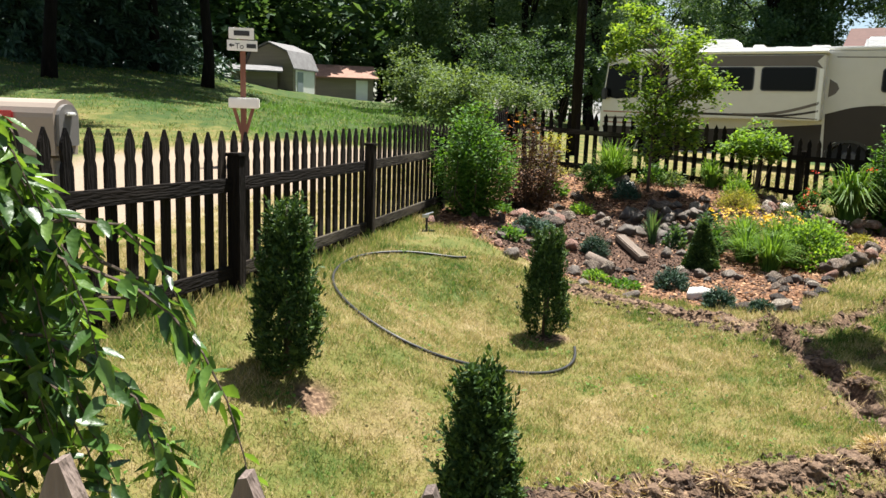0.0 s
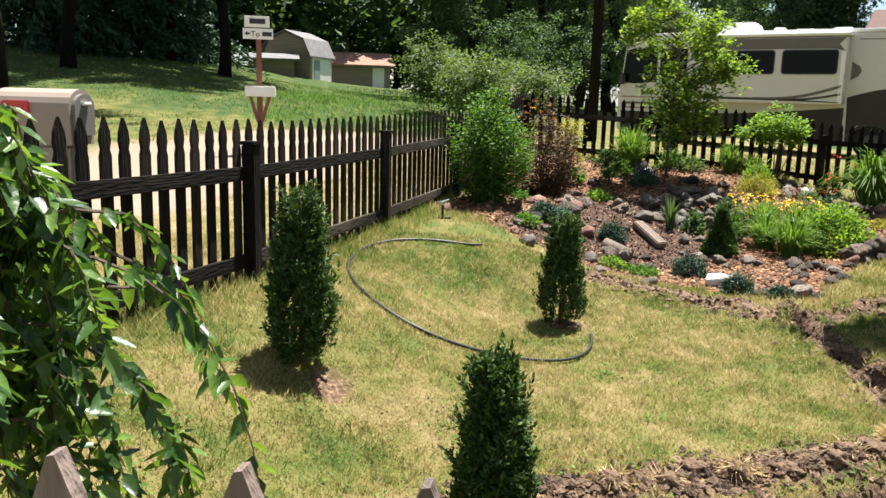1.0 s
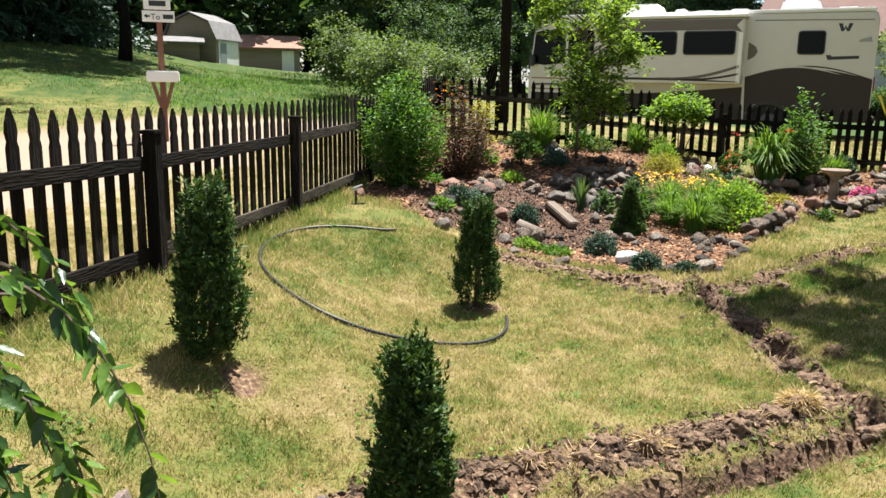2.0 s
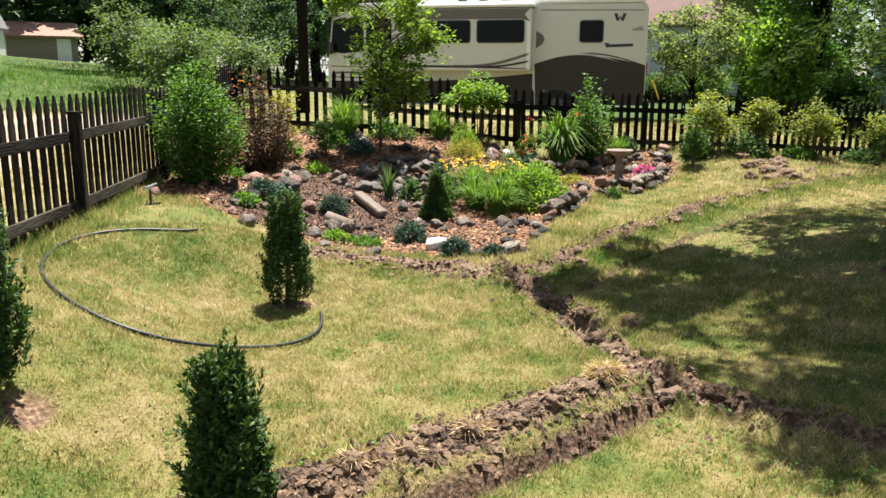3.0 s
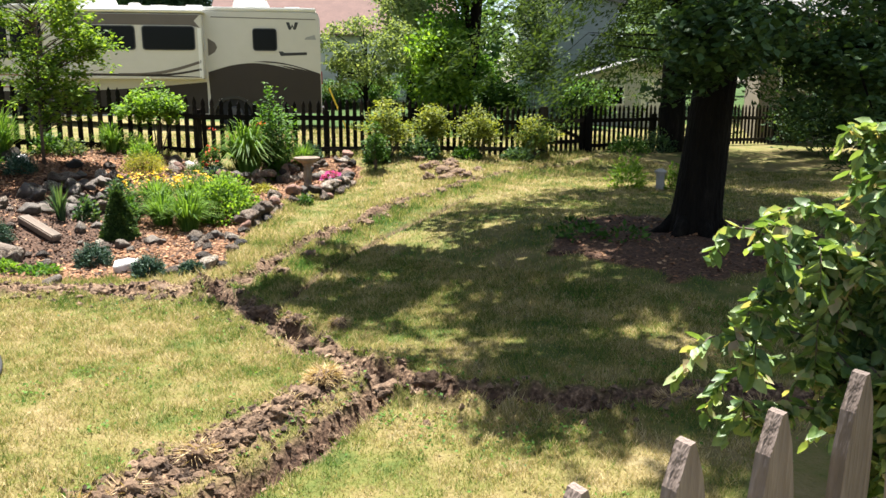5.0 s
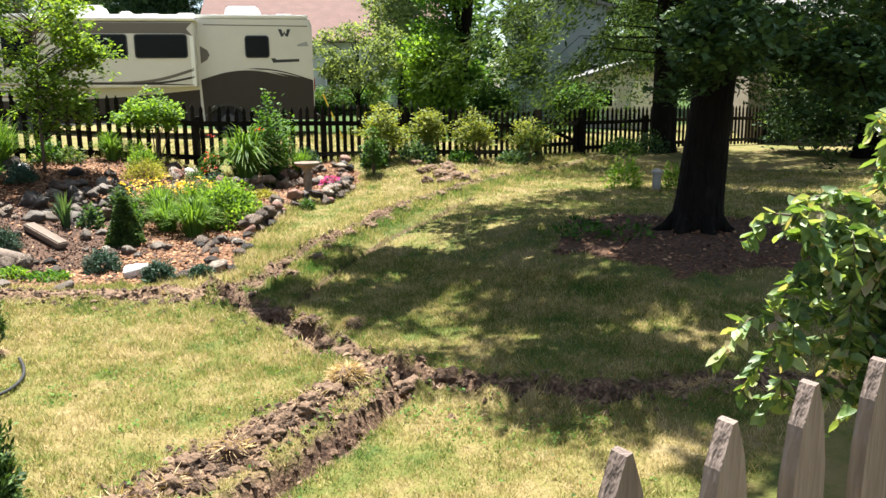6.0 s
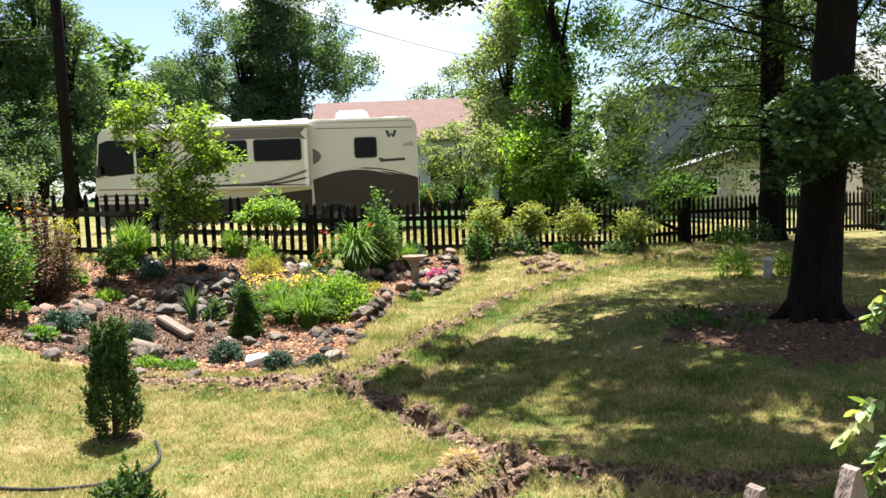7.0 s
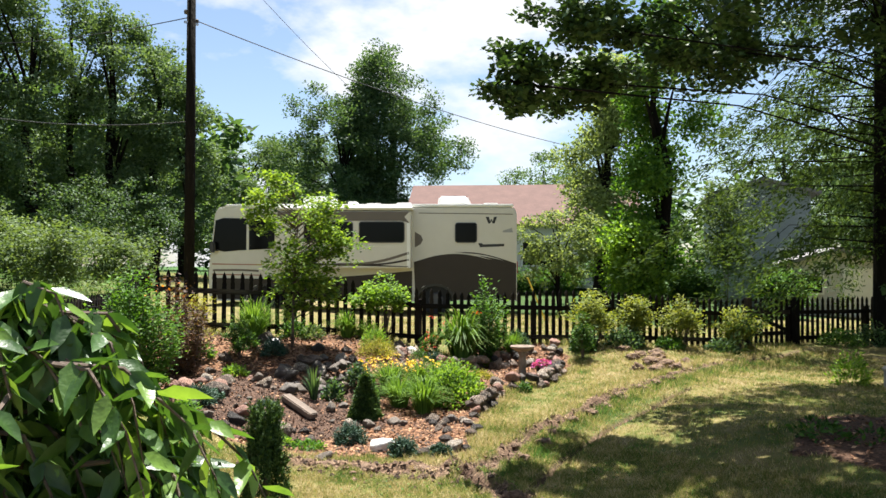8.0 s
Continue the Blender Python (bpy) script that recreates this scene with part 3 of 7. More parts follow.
def lobed(rng, n, per, centre, radii, size):
    """A crown of several lobes of clumps, with an uneven outline and gaps."""
    k = 17
    a = rng.uniform(0, 2 * math.pi, k)
    h = np.linspace(-0.72, 0.78, k) + rng.uniform(-0.08, 0.08, k)
    out = np.sqrt(np.clip(1 - h * h, 0.05, 1)) * rng.uniform(0.30, 0.72, k)
    sets, cs = [], []
    for i in range(k):
        c = np.array(centre) + np.array([out[i] * math.cos(a[i]), out[i] * math.sin(a[i]), h[i]]) * np.array(radii)
        r = np.array([radii[0], radii[1], min(radii[2], radii[0] * 1.25)]) * rng.uniform(0.30, 0.46)
        p, q = clumps(rng, max(4, n // k), per, c, r, size, 0.4, -0.9)
        sets.append(p)
        cs.append(q)
    return np.concatenate(sets), np.concatenate(cs)


def tree(x, y, tall, crown, trunk_r, mat, label, seed, n=90, per=70, leaf=0.22, clump=0.5, low=0.35, lean=(0, 0), bark=None, name="tree", group="", limbs=7, wide_low=0.0, sink=0.2):
    rng = np.random.default_rng(seed)
    z0 = hz(x, y)
    root = thing(name, Matrix.Translation((x, y, z0 - sink)), label, "tree", group)
    top = np.array([lean[0], lean[1], tall])
    bm = bmesh.new()
    knots = [np.array([0, 0, 0.0])] + [top * f + np.append(rng.normal(size=2) * trunk_r * 0.7, 0) for f in (0.08, 0.25, 0.45, 0.65, 0.85)]
    tube(bm, knots, [trunk_r * f for f in (1.45, 1.08, 0.92, 0.75, 0.5, 0.2)], 10)
    centre = top * (low + 1) / 2 + np.array([0, 0, tall * 0.02])
    radii = (crown, crown, tall * (1 - low) / 2)
    pos, c = lobed(rng, n, per, centre, radii, clump)
    for q in c[rng.permutation(len(c))[:limbs]]:
        h = max(0.2, min(0.85, q[2] / tall * 0.65))
        s = top * h
        mid = (s + q) / 2 + np.array([0, 0, 0.12 * crown])
        tube(bm, [s, mid, q], [trunk_r * 0.4, trunk_r * 0.24, trunk_r * 0.06], 6)
    part("trunk", bm, bark or M_BARK, root, smooth=True)
    leaf_mesh("crown", pos, leaf, mat, root, rng, flat=0.15)
    return root


def arborvitae(x, y, tall, wide, seed):
    """A dense narrow column of flat sprays on a short stem."""
    rng = np.random.default_rng(seed)
    root = thing("arborvitae", Matrix.Translation((x, y, hz(x, y) - 0.03)), "young dark green columnar arborvitae in a bare soil ring", "shrub", "young arborvitaes")
    bm = bmesh.new()
    tube(bm, [(0, 0, 0), (0.01, 0, tall * 0.5), (0, 0.01, tall * 0.92)], [0.025, 0.018, 0.006], 6)
    part("stem", bm, M_TWIG, root, smooth=True)
    # upright plumes of sprays, each leaning out from the stem
    k, per = 330, 46
    h = rng.random(k) ** 0.9
    ang = rng.uniform(0, 2 * math.pi, k)
    prof = wide / 2 * np.minimum(1, (h + 0.12) * 4.2) ** 0.6 * (1 - 0.80 * np.clip(h - 0.10, 0, 1) ** 1.25)
    r = prof * (0.45 + 0.62 * rng.random(k) ** 0.6)
    foot = np.stack([r * np.cos(ang), r * np.sin(ang), 0.03 + h * tall * 0.80], 1)
    up = np.stack([np.cos(ang) * 0.33, np.sin(ang) * 0.33, np.ones(k)], 1) + rng.normal(size=(k, 3)) * 0.12
    side = np.stack([-np.sin(ang + 0.7), np.cos(ang + 0.7), 0 * ang], 1)
    u = rng.random((k, per))
    fan = rng.uniform(-1, 1, (k, per)) * (0.03 * np.sin(np.pi * np.minimum(u + 0.15, 1)) + 0.006)
    long = rng.uniform(0.09, 0.17, k)
    pos = (foot[:, None] + up[:, None] * (u * long[:, None])[..., None] + side[:, None] * fan[..., None] + rng.normal(size=(k, per, 3)) * 0.005).reshape(-1, 3)
    aim = np.repeat(up, per, 0) + np.repeat(side, per, 0) * (fan.ravel() * 22)[:, None]
    leaf_mesh("foliage", pos, 0.032, M_NEEDLE, root, rng, flat=0.0, aspect=0.38, aim=aim)
    return root


def shrub(x, y, tall, wide, mat, label, seed, n=2600, leaf=0.05, name="shrub", low=0.1, stems=7, aspect=0.5, clump=0.09, hollow=0.3, category="shrub", group="", nc=None):
    rng = np.random.default_rng(seed)
    root = thing(name, Matrix.Translation((x, y, hz(x, y) - 0.02)), label, category, group)
    per = 30
    nc = nc or max(6, n // per)
    pos, c = clumps(rng, nc, max(4, n // nc), (0, 0, tall * (1 + low) / 2), (wide / 2, wide / 2, tall * (1 - low) / 2), clump, hollow)
    pos[:, 2] = np.maximum(pos[:, 2], 0.02)
    if stems:
        bm = bmesh.new()
        for q in c[rng.permutation(len(c))[:stems]]:
            tube(bm, [(q[0] * 0.12, q[1] * 0.12, 0), (q[0] * 0.5, q[1] * 0.5, q[2] * 0.6), tuple(q)], [0.012, 0.008, 0.003], 5)
        part("branchwork", bm, M_TWIG, root)
    leaf_mesh("foliage", pos, leaf, mat, root, rng, aspect=aspect)
    return root


def bushy(x, y, tall, wide, mat, label, seed, n=9000, leaf=0.05, name="shrub", stems=22, aspect=0.5, top=0.75, category="shrub", loose=0.05):
    """A shrub of many upright shoots, leafy from the ground to uneven tips."""
    rng = np.random.default_rng(seed)
    root = thing(name, Matrix.Translation((x, y, hz(x, y) - 0.02)), label, category)
    bm = bmesh.new()
    pos, aim = [], []
    for k in range(stems * 4):
        a = rng.uniform(0, 2 * math.pi)
        out = rng.random() ** 0.55
        h = tall * (1 - 0.45 * out ** 2) * rng.uniform(top, 1.06)
        d = np.array([math.cos(a), math.sin(a), 0])
        f, b, t = d * 0.10 * wide * out, d * wide * 0.46 * out + np.array([0, 0, h * 0.4]), d * wide * 0.5 * out * rng.uniform(0.75, 1.1) + np.array([0, 0, h])
        if k % 4 == 0:
            tube(bm, [f, (f + b) / 2, b, t], [0.010, 0.008, 0.006, 0.002], 5)
        m = n // (stems * 4)
        u = rng.random(m) ** 0.85
        line = (1 - u)[:, None] ** 2 * f + (2 * u * (1 - u))[:, None] * b + (u ** 2)[:, None] * t
        pos.append(line + rng.normal(size=(m, 3)) * loose)
        aim.append(np.tile(d * 0.6 + np.array([0, 0, 0.5]), (m, 1)))
    pos = np.concatenate(pos)
    pos[:, 2] = np.maximum(pos[:, 2], 0.02)
    part("branchwork", bm, M_TWIG, root)
    leaf_mesh("foliage", pos, leaf, mat, root, rng, aspect=aspect, aim=np.concatenate(aim))
    return root


# ---- young arborvitaes ----
arborvitae(0.33, 4.32, 1.0, 0.30, 1)
arborvitae(1.10, 3.07, 0.86, 0.27, 2)
arborvitae(2.36, 6.15, 0.96, 0.32, 3)

# ---- motorhome ----
M_RV_CREAM = plain("cream_gelcoat", (0.62, 0.59, 0.52), rough=0.25, vary=0.03)
M_RV_WHITE = plain("white_gelcoat", (0.80, 0.79, 0.76), rough=0.3, vary=0.03)
M_RV_BROWN = plain("brown_paint", (0.040, 0.031, 0.024), rough=0.4, spec=0.25, vary=0.06)
M_RV_TAN = plain("taupe_paint", (0.12, 0.095, 0.072), rough=0.3, vary=0.06)
M_RV_DARK = plain("black_paint", (0.02, 0.018, 0.017), rough=0.3)
M_GLASS_DARK = plain("tinted_glass", (0.004, 0.0045, 0.005), rough=0.08, spec=0.12, vary=0.02)
M_RIM = plain("dull_steel", (0.10, 0.10, 0.105), rough=0.5, metal=0.6)
M_TYRE = plain("tyre_rubber", (0.02, 0.02, 0.02), rough=0.85)
M_METAL = plain("brushed_metal", (0.5, 0.5, 0.5), rough=0.35, metal=0.9)


def motorhome():
    rear, ahead = Vector((17.27, 18.17, 0)), Vector((-0.742, 0.670, 0))
    z = 0.50
    root = thing("motorhome", Matrix.Translation((rear.x, rear.y, z)) @ Matrix.Rotation(math.atan2(ahead.y, ahead.x), 4, 'Z'),
                 "long cream and brown motorhome parked beyond the fence", "motorhome")
    # local: x to the front, y is outward on the near side, z up
    L, W = 9.6, 2.55

    def flip(y0, y1):
        return (min(y0, y1), max(y0, y1))
    bm = bmesh.new()
    prof = [(0.0, 0.45), (0.0, 3.2), (0.06, 3.36), (0.2, 3.42), (9.2, 3.46), (9.52, 3.40), (9.64, 3.2), (9.76, 1.9), (9.8, 1.5), (9.8, 0.6), (9.6, 0.42), (8.6, 0.42), (8.55, 0.62), (8.35, 0.88), (7.9, 0.95), (7.5, 0.84), (7.35, 0.6), (7.3, 0.42), (3.2, 0.42), (3.15, 0.62), (2.95, 0.88), (2.55, 0.95), (2.15, 0.84), (2.0, 0.6), (1.95, 0.45)]
    extrude_outline(bm, prof, 0, -W)
    bmesh.ops.bevel(bm, geom=[e for e in bm.edges if abs(e.verts[0].co.y - e.verts[1].co.y) < 1e-4 and min(v.co.z for v in e.verts) > 1.0], offset=0.06, segments=3, affect='EDGES')
    bmesh.ops.recalc_face_normals(bm, faces=bm.faces)
    body = part("body", bm, M_RV_CREAM, root)

    def strip(name, pts, mat, parent=body, proud=0.004, label="", base=0.0):
        b = bmesh.new()
        extrude_outline(b, pts, base + proud, base + proud - 0.006)
        bmesh.ops.recalc_face_normals(b, faces=b.faces)
        return part(name, b, mat, parent, label)

    def arc(x0, z0, x1, z1, rise, n=12, curve=1.0):
        return [(x0 + (x1 - x0) * k / n, z0 + (z1 - z0) * k / n + rise * math.sin(math.pi * (k / n) ** curve)) for k in range(n + 1)]
    # lower brown flank at the rear, under a rising sweep
    strip("brown_flank", [(0.02, 0.47), (1.95, 0.47), (2.02, 0.62), (2.17, 0.86), (2.55, 0.97), (2.95, 0.90), (3.17, 0.64), (3.2, 0.47)] + arc(3.25, 1.66, 0.02, 1.62, 0.34), M_RV_BROWN)
    strip("pale_line", arc(3.2, 1.70, 0.75, 1.72, 0.26) + arc(0.75, 1.72, 3.2, 1.70, 0.21), M_RV_CREAM, proud=0.008)
    strip("pale_line", arc(2.2, 1.93, 0.35, 1.70, 0.10) + arc(0.35, 1.70, 2.2, 1.93, 0.06), M_RV_CREAM, proud=0.008)
    strip("brown_flank", [(3.3, 0.47), (7.3, 0.47), (7.36, 0.62), (7.5, 0.86), (7.9, 0.97), (8.35, 0.9), (8.57, 0.64), (8.6, 0.47), (9.5, 0.47), (9.7, 1.1)] + arc(9.7, 1.15, 3.3, 1.38, -0.12), M_RV_BROWN)
    strip("tan_stripe", arc(9.68, 1.42, 8.2, 1.40, 0.02) + arc(8.2, 1.34, 9.68, 1.35, 0.02), M_RV_TAN)
    for zz in (1.22, 1.55):
        strip("red_stripe", [(8.1, zz), (9.7, zz + 0.02), (9.7, zz + 0.06), (8.1, zz + 0.03)], plain("rust_stripe", (0.30, 0.12, 0.07), 0.3))
    strip("upper_stripe", [(0.12, 3.16), (3.1, 3.2), (3.1, 3.225), (0.12, 3.185)], M_RV_TAN)
    # emblems as plain shapes
    strip("emblem", [(0.62, 3.09), (0.72, 3.09), (0.76, 2.95), (0.80, 3.04), (0.84, 2.95), (0.88, 3.09), (0.98, 3.09), (0.90, 2.88), (0.84, 2.88), (0.80, 2.96), (0.76, 2.88), (0.70, 2.88)], M_RV_DARK)
    strip("emblem", [(1.10, 2.26), (1.22, 2.26), (1.16, 2.13), (0.40, 2.16), (0.40, 2.24), (1.06, 2.22)], M_RV_DARK)
    strip("emblem", [(0.16, 2.74), (0.42, 2.66), (0.46, 2.6), (0.12, 2.6)], plain("grey_mark", (0.30, 0.30, 0.29), 0.4))
    strip("emblem", [(3.22, 2.62), (3.02, 2.5), (2.96, 2.36), (3.04, 2.22), (3.22, 2.12)], M_RV_TAN)

    def rounded(x0, x1, z0, z1, r):
        out = []
        for cx, cz, q in ((x1 - r, z1 - r, 0), (x0 + r, z1 - r, 1), (x0 + r, z0 + r, 2), (x1 - r, z0 + r, 3)):
            out += [(cx + r * math.cos((q + k / 4) * math.pi / 2), cz + r * math.sin((q + k / 4) * math.pi / 2)) for k in range(5)]
        return out

    def window(x0, x1, z0, z1, parent, y=0.0):
        b = bmesh.new()
        extrude_outline(b, rounded(x0 - 0.03, x1 + 0.03, z0 - 0.03, z1 + 0.03, 0.09), y + 0.022, y + 0.002)
        bmesh.ops.recalc_face_normals(b, faces=b.faces)
        fr = part("window", b, M_RV_DARK, parent, "dark tinted window in a black frame")
        b = bmesh.new()
        extrude_outline(b, rounded(x0, x1, z0, z1, 0.07), y + 0.026, y + 0.012)
        bmesh.ops.recalc_face_normals(b, faces=b.faces)
        if parent is body or parent is root:
            part("pane", b, M_GLASS_DARK, fr if parent is root else parent)
        else:
            part("pane", b, M_GLASS_DARK, parent)
        return fr
    window(1.28, 1.92, 2.30, 2.88, body)
    # slide-out with its two windows and the rolled cover above it
    bm = bmesh.new()
    box(bm, 3.30, 7.5, -0.3, 0.62, 1.46, 3.24, 0.03)
    slide = part("slide_out", bm, M_RV_CREAM, root, "slide-out room with two dark windows")
    strip("brown_panel", [(3.34, 2.86), (3.5, 3.05), (3.34, 3.22), (7.46, 3.22), (7.46, 2.93), (3.6, 2.93)], M_RV_TAN, slide, base=0.62)
    strip("brown_sweep", arc(3.36, 1.52, 7.4, 1.62, 0.03) + arc(7.4, 1.56, 3.36, 1.50, 0.01), M_RV_BROWN, slide, base=0.62)
    strip("brown_sweep", arc(5.6, 1.62, 3.36, 1.98, -0.12) + arc(3.36, 1.90, 5.6, 1.58, -0.14), M_RV_TAN, slide, base=0.62)
    strip("brown_sweep", arc(5.0, 1.60, 3.36, 1.76, -0.06) + arc(3.36, 1.70, 5.0, 1.57, -0.07), M_RV_BROWN, slide, base=0.62)
    strip("white_edge", [(3.32, 1.48), (3.42, 1.48), (3.42, 2.86), (3.32, 2.86)], M_RV_WHITE, slide, base=0.62)
    window(3.52, 4.88, 2.28, 2.88, slide, 0.62)
    window(5.12, 6.6, 2.28, 2.88, slide, 0.62)
    bm = bmesh.new()
    tube(bm, [(3.26, 0.60, 3.32), (7.56, 0.60, 3.32)], 0.055, 10)
    box(bm, 3.26, 7.56, 0.0, 0.6, 3.30, 3.325, 0.004)
    part("slide_cover", bm, M_RV_WHITE, root, "white rolled cover over the slide-out")
    # roof, its edge and units
    bm = bmesh.new()
    box(bm, 0.1, 9.3, -W + 0.05, -0.0, 3.40, 3.50, 0.03)
    part("roof", bm, M_RV_WHITE, root)
    for x0, x1 in ((1.42, 2.55), (5.85, 7.0)):
        bm = bmesh.new()
        vs = box(bm, x0, x1, -1.6, -0.75, 3.5, 3.83)
        for v in vs:
            if v.co.z > 3.6:
                v.co.x += 0.14 if v.co.x < (x0 + x1) / 2 else -0.07
                v.co.y += 0.06 if v.co.y < -1.2 else -0.06
        bmesh.ops.bevel(bm, geom=list(bm.edges), offset=0.07, segments=3, affect='EDGES')
        part("air_conditioner", bm, M_RV_WHITE, root, "white roof air conditioner", smooth=False)
    for x0, x1, h in ((0.55, 1.05, 0.10), (3.4, 3.9, 0.12), (4.4, 4.9, 0.10), (5.2, 5.5, 0.16)):
        bm = bmesh.new()
        box(bm, x0, x1, -1.4, -0.9, 3.5, 3.5 + h, 0.03)
        part("roof_vent", bm, M_RV_WHITE, root)
    # cab glass
    strip("cab_window", [(7.7, 2.08), (7.7, 3.02), (9.35, 3.06), (9.6, 2.98), (9.7, 2.05), (9.3, 1.98), (8.9, 2.02)], M_GLASS_DARK, body, proud=0.01)
    bm = bmesh.new()
    box(bm, -0.012, 0.012, -W + 0.12, -0.12, 0, 1.15, 0.01)
    ws = part("windscreen", bm, M_GLASS_DARK, root)
    ws.matrix_local = Matrix.Translation((9.765, 0, 1.95)) @ Matrix.Rotation(-0.09, 4, 'Y')
    strip("pillar", [(8.52, 2.02), (8.60, 2.02), (8.60, 3.05), (8.52, 3.05)], M_RV_CREAM, body, proud=0.014)
    bm = bmesh.new()
    box(bm, 9.55, 9.72, 0.08, 0.26, 1.95, 2.3, 0.04)
    box(bm, 9.5, 9.56, 0.0, 0.1, 2.0, 2.06, 0.01)
    part("mirror", bm, M_RV_DARK, root)
    for x in (2.575, 7.94):
        bm = bmesh.new()
        ring = [(x + 0.64 * math.cos(a), 0.42 + 0.56 * math.sin(a)) for a in np.linspace(0.05, math.pi - 0.05, 13)]
        extrude_outline(bm, ring + [(x + (px - x) * 0.86, 0.42 + (pz - 0.42) * 0.86) for px, pz in ring[::-1]], 0.012, -0.5)
        bmesh.ops.recalc_face_normals(bm, faces=bm.faces)
        box(bm, x - 0.6, x + 0.6, -0.62, -0.5, 0.40, 0.97)
        part("wheel_arch", bm, M_RV_DARK, root)
    for x in (2.55, 7.93):
        bm = bmesh.new()
        bmesh.ops.create_cone(bm, cap_ends=True, segments=28, radius1=0.45, radius2=0.45, depth=0.28, matrix=Matrix.Translation((x, -0.2, 0.45)) @ Matrix.Rotation(math.pi / 2, 4, 'X'))
        wh = part("wheel", bm, M_TYRE, root)
        bm = bmesh.new()
        bmesh.ops.create_cone(bm, cap_ends=True, segments=20, radius1=0.25, radius2=0.2, depth=0.05, matrix=Matrix.Translation((x, -0.05, 0.45)) @ Matrix.Rotation(-math.pi / 2, 4, 'X'))
        part("rim", bm, M_RIM, wh)
    bm = bmesh.new()
    box(bm, -0.14, 0.02, -W + 0.1, -0.1, 0.42, 0.62, 0.03)
    part("bumper", bm, M_RV_BROWN, root)
    for y in (-0.25, -W + 0.25):
        bm = bmesh.new()
        box(bm, -0.04, 0.02, y - 0.1, y + 0.1, 1.3, 1.7, 0.02)
        part("tail_light", bm, plain("red_lens", (0.35, 0.02, 0.02), 0.2), root)
    return root


motorhome()


# ---- shade trees in the yard ----
def shade_tree():
    rng = np.random.default_rng(21)
    x, y = 8.55, 3.35
    z0 = hz(x, y)
    root = thing("shade_tree", Matrix.Translation((x, y, z0 - 0.1)), "old maple with a dark furrowed trunk in a mulch bed", "tree")
    bm = bmesh.new()
    tube(bm, [(0, 0, 0), (0.0, 0, 0.12), (0.01, -0.02, 0.45), (0.07, -0.07, 1.4), (0.15, -0.14, 2.6), (0.24, -0.22, 4.2), (0.4, -0.35, 6.5), (0.4, -0.4, 9.0)], [0.34, 0.285, 0.25, 0.215, 0.20, 0.18, 0.13, 0.05], 20)
    for k in range(7):
        a = k * 0.9 + 0.3
        tube(bm, [(0.17 * math.cos(a), 0.17 * math.sin(a), 0.26), (0.32 * math.cos(a), 0.32 * math.sin(a), 0.12), (0.55 * math.cos(a), 0.55 * math.sin(a), 0.02)], [0.11, 0.07, 0.02], 7)
    sets, sizes = [], []

    def bough(n, per, c, r, cl, leaf, thick):
        pos, cs = clumps(rng, n, per, c, r, cl, hollow=0.2)
        sets.append(pos)
        sizes.append(np.full(len(pos), leaf))
        c = np.array(c)
        h = np.array([0.3, -0.28, min(max(c[2] * 0.7, 2.0), 5.0)])
        tube(bm, [h, (h + c) / 2 + np.array([0, 0, 0.25]), c], [thick, thick * 0.65, 0.014], 7)
        for q in cs[:: max(1, len(cs) // 9)]:
            tube(bm, [c, (c + q) / 2 + np.array([0, 0, 0.1]), q], [0.02, 0.012, 0.005], 5)
    # the hanging outer boughs, some out of view and there to shade the mulch
    for n, per, c, r, cl in ((34, 80, (2.4, 1.6, 6.4), (2.6, 2.2, 0.9), 0.26), (24, 80, (5.0, 3.2, 6.6), (2.1, 1.9, 0.9), 0.26), (24, 80, (7.6, 3.6, 7.2), (3.0, 2.5, 1.2), 0.3), (24, 90, (1.5, 1.2, 4.9), (1.8, 1.5, 0.6), 0.22), (26, 100, (0.9, 3.2, 5.0), (1.9, 1.6, 0.9), 0.2),
                             (20, 110, (-1.9, -0.95, 2.1), (0.6, 0.55, 0.4), 0.14), (40, 130, (-0.8, -0.4, 1.95), (0.6, 0.55, 0.5), 0.15), (36, 130, (-0.4, -1.4, 1.85), (0.8, 0.7, 0.55), 0.15), (36, 140, (0.7, -2.0, 2.4), (1.3, 1.2, 0.9), 0.2), (24, 120, (2.2, -1.5, 3.2), (1.6, 1.5, 0.9), 0.26), (24, 120, (-2.6, 0.4, 4.7), (1.4, 1.5, 0.7), 0.2), (24, 120, (-1.6, -2.4, 4.4), (1.4, 1.4, 0.7), 0.2),
                             (17, 110, (-2.75, 3.4, 3.9), (0.75, 0.55, 0.5), 0.14), (17, 110, (-2.1, 3.0, 4.6), (0.9, 0.7, 0.4), 0.16), (26, 120, (-1.2, 3.7, 4.2), (0.85, 0.65, 0.55), 0.16), (24, 110, (-0.2, 2.6, 4.6), (1.0, 0.9, 0.6), 0.18)):
        bough(n, per, c, r, cl, 0.072 if c[2] < 3.3 else 0.09, 0.013)
    # unseen high crown, broken by a few openings, placed to shade the lawn
    # reach and gaps outline the wanted shade on the ground
    reach = [(3.8, 0.2), (4.15, 1.5), (4.3, 2.5), (4.3, 3.3), (4.1, 3.75), (4.75, 4.7), (5.4, 5.2), (6.3, 5.3), (7.4, 4.95), (8.2, 6.5), (9.8, 6.5), (12.1, 6.4), (13.5, 5.0), (13.0, 0.0), (9.0, -2.5), (5.0, -2.0)]
